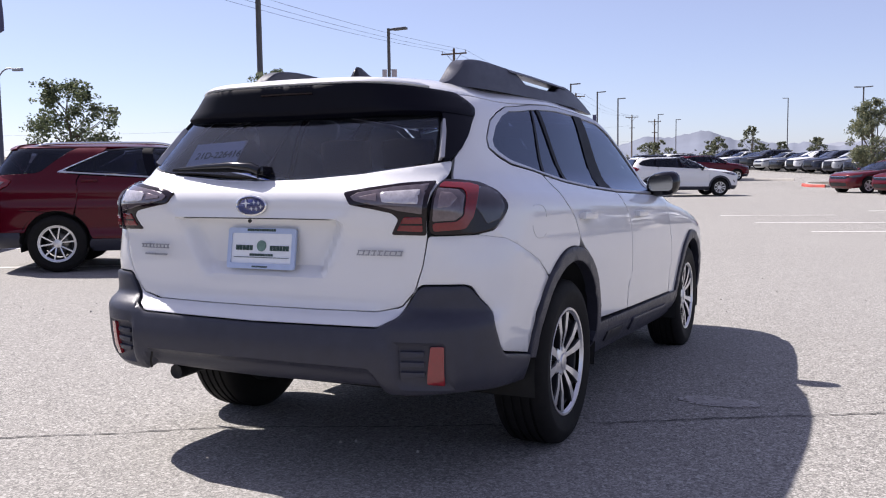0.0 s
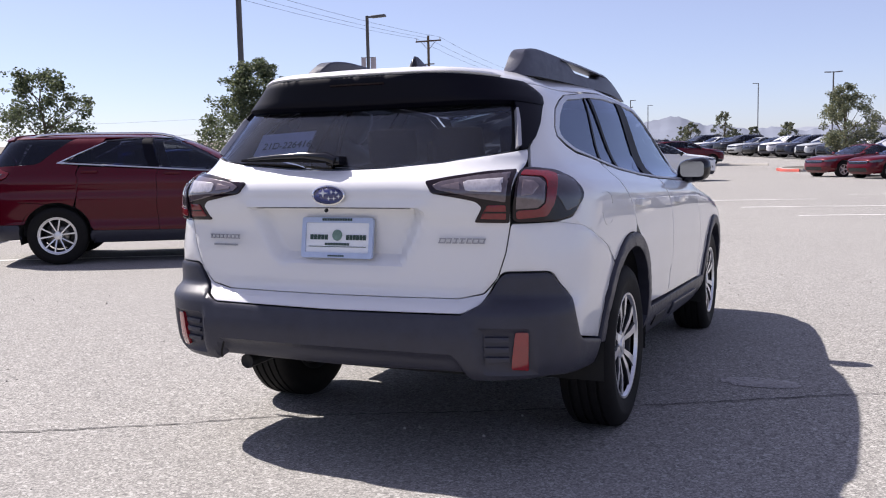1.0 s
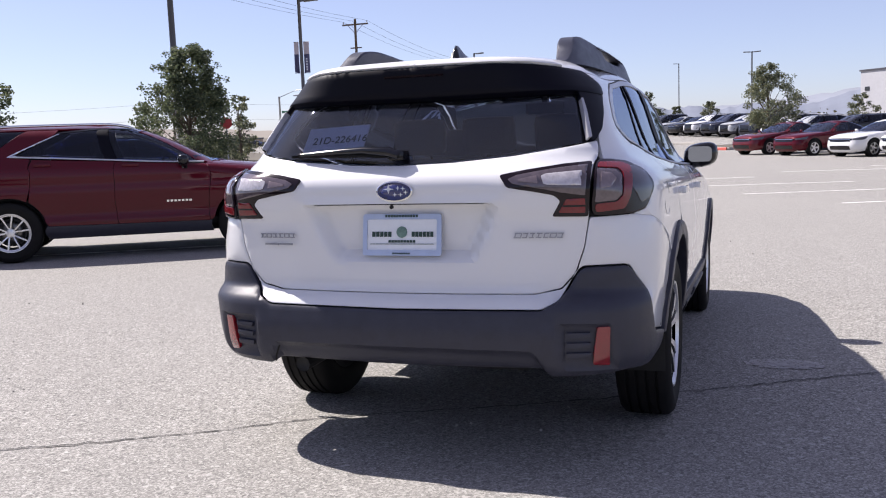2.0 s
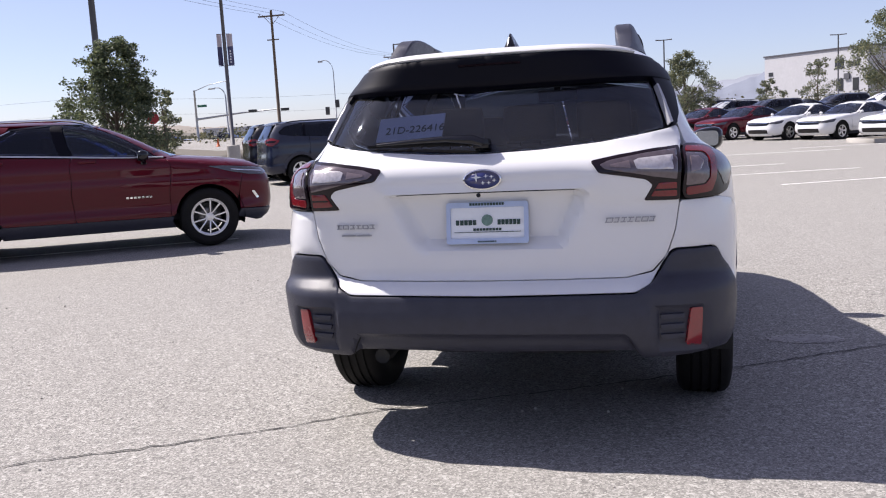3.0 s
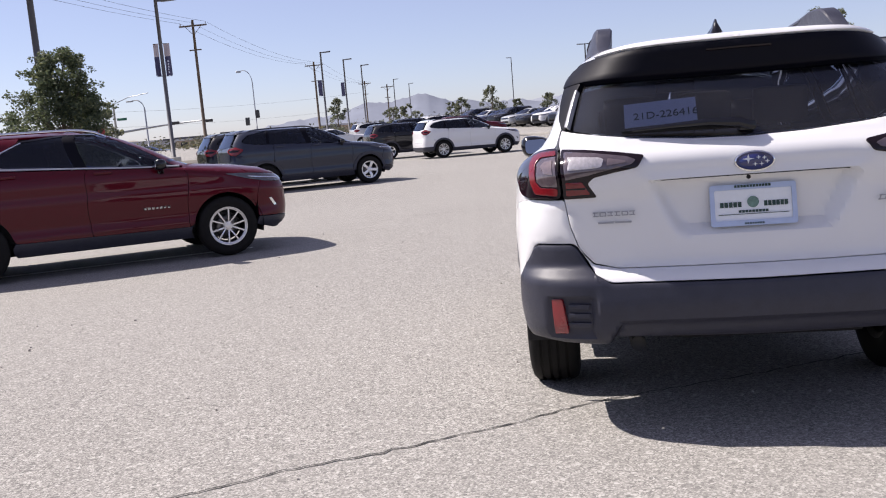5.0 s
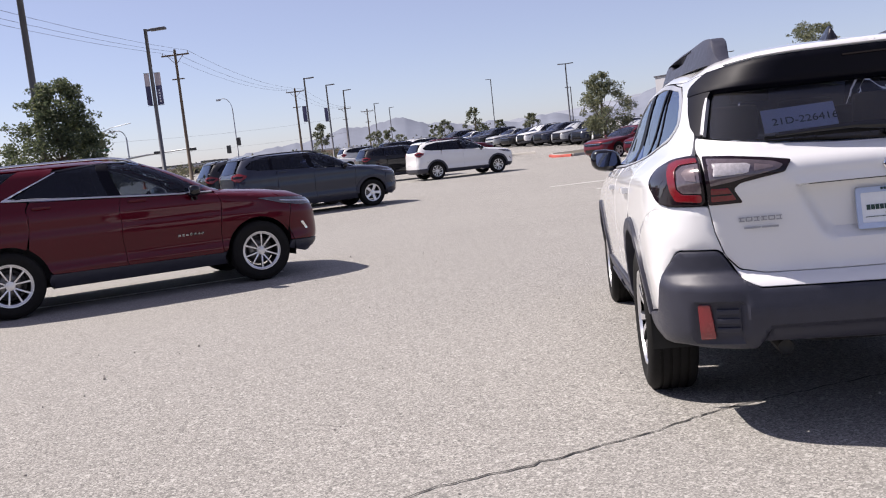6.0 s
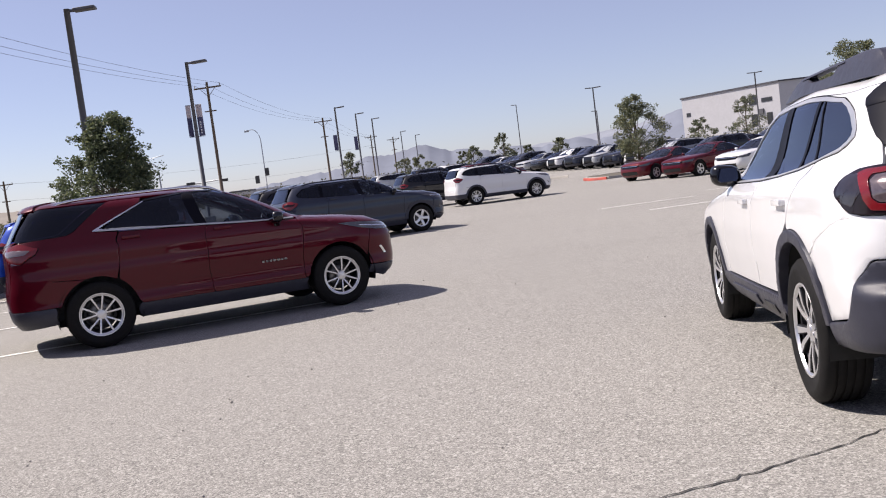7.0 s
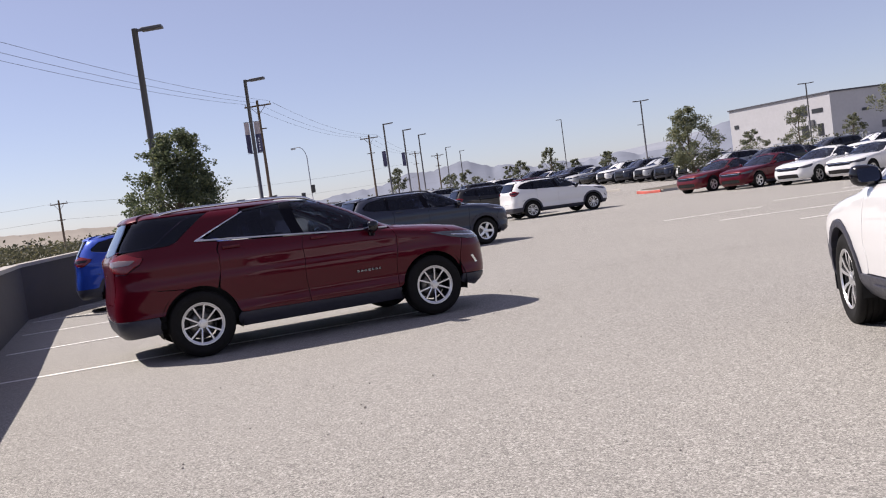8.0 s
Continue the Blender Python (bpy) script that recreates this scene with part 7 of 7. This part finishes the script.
# ---------------------------------------------------------------- buildings and hills
def big_building():
    """The pale flat-roofed hall beyond the far rows: its two faces, parapet, windows, awnings."""
    base = 1.0
    a, b, c = Vector((15.7, 143.5)), Vector((27.2, 128.4)), Vector((60.0, 139.0))
    t = thing("hall", "large pale stucco hall with a dark flat roof edge", "building", m=pose(0, 0, 0))
    bm = bmesh.new()
    d = Vector((50.0, 170.0))
    e = Vector((26.0, 172.0))
    foot = [a, b, c, d, e]
    top = 8.6
    lo = [bm.verts.new((p.x, p.y, base)) for p in foot]
    hi = [bm.verts.new((p.x, p.y, top)) for p in foot]
    for i in range(5):
        j = (i + 1) % 5
        bm.faces.new((lo[i], lo[j], hi[j], hi[i]))
    bm.faces.new(hi)
    part("wall", bm, M_WALL_PALE, t, smooth=False)
    for p, q in ((a, b), (b, c)):
        way = (q - p)
        ang = math.degrees(math.atan2(way.y, way.x))
        bm = bmesh.new()
        box(bm, -0.15, -0.16, -0.14, way.length + 0.15, 0.1, 0.08, 0.02)
        part("parapet", bm, M_ROOF_TRIM, t, smooth=False, m=pose(p.x, p.y, top, 0, 0, ang))
        spots = ((1.3, 5.9, 0.9, 0.6), (14.2, 6.5, 1.5, 1.4), (16.7, 6.3, 1.9, 0.6), (14.3, 3.6, 1.2, 1.7), (17.0, 3.6, 1.0, 1.7)) if p is a else ((5.0, 5.6, 1.0, 0.4), (8.0, 3.3, 1.5, 1.0), (12.0, 3.3, 1.5, 1.0), (16, 5.8, 1.5, 0.8), (22, 5.8, 1.5, 0.8))
        for s, z, w, h in spots:
            bm = bmesh.new()
            box(bm, s - w / 2, -0.06, z - h / 2, s + w / 2, 0.05, z + h / 2, 0.01)
            win = part("window", bm, M_ROOF_TRIM, t, smooth=False, m=pose(p.x, p.y, 0, 0, 0, ang))
            bm = bmesh.new()
            box(bm, s - w / 2 + 0.06, -0.075, z - h / 2 + 0.06, s + w / 2 - 0.06, -0.065, z + h / 2 - 0.06)
            part("pane", bm, M_DARK_GLASS, win, smooth=False)
        if p is a:
            for s, z in ((15.6, 4.7),):
                bm = bmesh.new()
                box(bm, s - 0.45, -0.25, z - 0.4, s + 0.45, -0.02, z + 0.4, 0.03)
                part("awning", bm, M_POLE, t, smooth=False, m=pose(p.x, p.y, 0, 0, 0, ang))
    bm = bmesh.new()
    box(bm, 0, 0, 0, 3, 2, 0.8, 0.05)
    part("roof_unit", bm, M_GALV, t, m=pose(40, 142, top))
    bm = bmesh.new()
    box(bm, 0, -0.04, 0, 12, 0.04, 0.12)
    for k in range(24):
        box(bm, k * 0.5, -0.03, -1.0, k * 0.5 + 0.06, 0.03, 0.0)
    tagged(part("railing", bm, M_PLATE_WHITE, smooth=False, m=pose(16.5, 112, 2.2, 0, 0, 12)), "white metal railing before the pale hall", "railing", kind="structure")


big_building()


def low_house(x, y, w, d, h, angle, material, seed, z=0.5):
    """A low flat-roofed building, far off, with its windows."""
    rnd = random.Random(seed)
    t = thing("low_building", "low flat-roofed building in the distance", "building", m=pose(x, y, z, 0, 0, angle))
    bm = bmesh.new()
    box(bm, 0, 0, -2, w, d, h, 0.05)
    part("wall", bm, material, t, smooth=False)
    bm = bmesh.new()
    box(bm, -0.15, -0.15, h - 0.25, w + 0.15, d + 0.15, h + 0.08)
    part("roof", bm, M_ROOF_TRIM if seed % 2 else M_WALL_PALE, t, smooth=False)
    for k in range(int(w / 2.6)):
        bm = bmesh.new()
        box(bm, 1 + 2.6 * k, -0.08, h * 0.35, 2.4 + 2.6 * k, 0.02, h * 0.35 + 0.8)
        part("window", bm, M_DARK_GLASS, t, smooth=False)


for i, (x, y, w, d, h, a, mat) in enumerate([(-58, 132, 6, 7, 3.2, 8, M_TAN), (-47, 150, 5, 7, 3.6, 8, M_WALL_PALE), (-104, 190, 10, 8, 4.2, 10, M_WALL_PALE), (-93, 197, 9, 8, 4.6, 10, M_TAN), (-80, 206, 9, 8, 5.0, 5, M_WALL_PALE), (-118, 182, 8, 7, 3.4, 12, M_TAN), (-66, 216, 12, 8, 4.6, 5, M_WALL_PALE), (-190, 150, 12, 8, 5.0, 30, M_TAN), (-232, 195, 14, 8, 6.0, 30, M_WALL_PALE), (-70, 168, 4, 5, 4.6, 8, M_WALL_PALE), (-76, 160, 5, 5, 3.4, 8, M_TAN), (-84, 172, 6, 6, 4.0, 12, M_WALL_PALE), (-52, 176, 7, 6, 4.4, 4, M_TAN), (-150, 142, 9, 7, 4.4, 34, M_TAN), (-128, 150, 6, 6, 3.6, 30, M_WALL_PALE)]):
    low_house(x, y, w, d, h * 0.62, a, mat, i)


def ridge(name, distance, bumps, az0, az1, material, label, rough=1.0, seed=0):
    """A far range of hills: its skyline is a sum of broad peaks with finer spurs."""
    bm = bmesh.new()
    cols = []
    n = 220
    for i in range(n + 1):
        az = az0 + (az1 - az0) * i / n
        el = sum(h * math.exp(-((az - c) / w) ** 2) for c, w, h in bumps)
        el += rough * (0.10 * noise.noise(Vector((az * 0.9, seed, 0))) + 0.09 * noise.noise(Vector((az * 2.3, seed, 3))) + 0.05 * noise.noise(Vector((az * 6.1, seed, 7))))
        el = max(el, 0.05)
        a = radians(az)
        col = []
        for k in range(7):
            f = k / 6
            r = distance * (1 - 0.16 * (1 - f)) + distance * 0.006 * noise.noise(Vector((az * 1.4, f * 3, seed)))
            col.append(bm.verts.new((r * math.sin(a), r * math.cos(a), 1.4 + math.tan(radians(el)) * distance * f ** 1.25 - (60 if k == 0 else 0))))
        cols.append(col)
    for a, b in zip(cols, cols[1:]):
        for k in range(6):
            bm.faces.new((a[k], b[k], b[k + 1], a[k + 1]))
    tagged(part(name, bm, material), label, "mountains", kind="structure")


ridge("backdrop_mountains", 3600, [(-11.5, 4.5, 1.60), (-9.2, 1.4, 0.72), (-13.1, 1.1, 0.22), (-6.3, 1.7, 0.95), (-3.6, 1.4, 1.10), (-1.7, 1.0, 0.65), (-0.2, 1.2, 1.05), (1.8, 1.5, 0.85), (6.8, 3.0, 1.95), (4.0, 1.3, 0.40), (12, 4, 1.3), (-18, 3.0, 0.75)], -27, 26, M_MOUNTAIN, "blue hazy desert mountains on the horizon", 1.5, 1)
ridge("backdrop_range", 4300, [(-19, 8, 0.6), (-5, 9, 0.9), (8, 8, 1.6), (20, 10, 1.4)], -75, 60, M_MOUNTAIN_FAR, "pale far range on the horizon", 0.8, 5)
ridge("backdrop_hills", 1500, [(-38, 7, 0.95), (-31, 4, 0.45), (-50, 9, 0.9), (-25, 4, 0.3)], -72, -20, M_HILL, "low tan desert hills in haze", 0.7, 9)


# ---------------------------------------------------------------- the other rows of parked cars
white_sedan = build_sedan("sedan", "white saloon car parked nose out in the far row", parked(10.7, 33.9, 221), M_WHITE, "far parked cars", step=0.09)
copy_thing(white_sedan, parked(8.75, 35.9, 221))
copy_thing(white_sedan, parked(7.0, 37.05, 221))
red_sedan = build_sedan("sedan", "dark red saloon car parked nose out in the far row", parked(5.0, 39.35, 221), M_RED, "far parked cars", step=0.09)
scarlet = build_sedan("sedan", "red saloon car parked at the end of the far row", parked(3.28, 41.5, 221), M_SCARLET, "far parked cars", step=0.09)
dark_suv = build_suv("crossover", "black crossover parked among the far rows", by_right_wheels(-10.0, 19.9, -7.76, 21.45), M_BLACK, "plain", "far parked cars", step=0.095, rims="five", trim=M_CLAD)
copy_thing(dark_suv, parked(-9.3, 36.4, 29))
red_suv = build_suv("crossover", "dark red crossover parked in the far row", parked(-8.6, 55.0, 22), M_RED, "plain", "far parked cars", step=0.10, rims="five")


def far_place(k):
    """The k-th bay of the far row, counted from its near end."""
    return parked(4.62 - 1.40 * k, 61.0 + 2.37 * k, 219)


white_suv = build_suv("crossover", "white crossover parked in the far row", far_place(0), M_WHITE, "plain", "far parked cars", step=0.10, rims="five", trim=M_CLAD)
slate_suv = build_suv("crossover", "dark grey crossover parked in the far row", far_place(1), M_GREY, "plain", "far parked cars", step=0.10, rims="five", trim=M_CLAD)
silver_suv = build_suv("crossover", "silver crossover parked in the far row", far_place(2), M_SILVER, "plain", "far parked cars", step=0.10, rims="five", trim=M_CLAD)
silver_sedan = build_sedan("sedan", "silver saloon car parked in the far row", far_place(6), M_SILVER, "far parked cars")
black_sedan = build_sedan("sedan", "black saloon car parked in the far row", far_place(5), M_BLACK, "far parked cars")
grey_sedan = build_sedan("sedan", "grey saloon car parked in the far row", far_place(8), M_GREY, "far parked cars")
for ob, k in ((slate_suv, 3), (white_suv, 4), (dark_suv, 7), (white_sedan, 9), (dark_suv, 10)):
    copy_thing(ob, far_place(k))
for ob, x, y, a in ((silver_suv, 5.6, 55.4, 209), (dark_suv, 7.8, 53.6, 209), (black_sedan, 9.8, 56.6, 209), (white_suv, 15.4, 58.6, 200), (dark_suv, 17.6, 57.4, 200), (dark_suv, 12.8, 60.4, 205),
                    (white_sedan, -17.8, 55.6, 30), (silver_suv, -15.4, 58.4, 30), (black_sedan, -19.6, 52.8, 30), (dark_suv, -13.0, 61.0, 30), (white_suv, -11.6, 64.4, 30),
                    (grey_sedan, -46.0, 86.0, 5), (black_sedan, -51.5, 84.0, 5)):
    copy_thing(ob, parked(x, y, a) if x > -35 else pose(x, y, 0.2, 0, 0, a - 90))
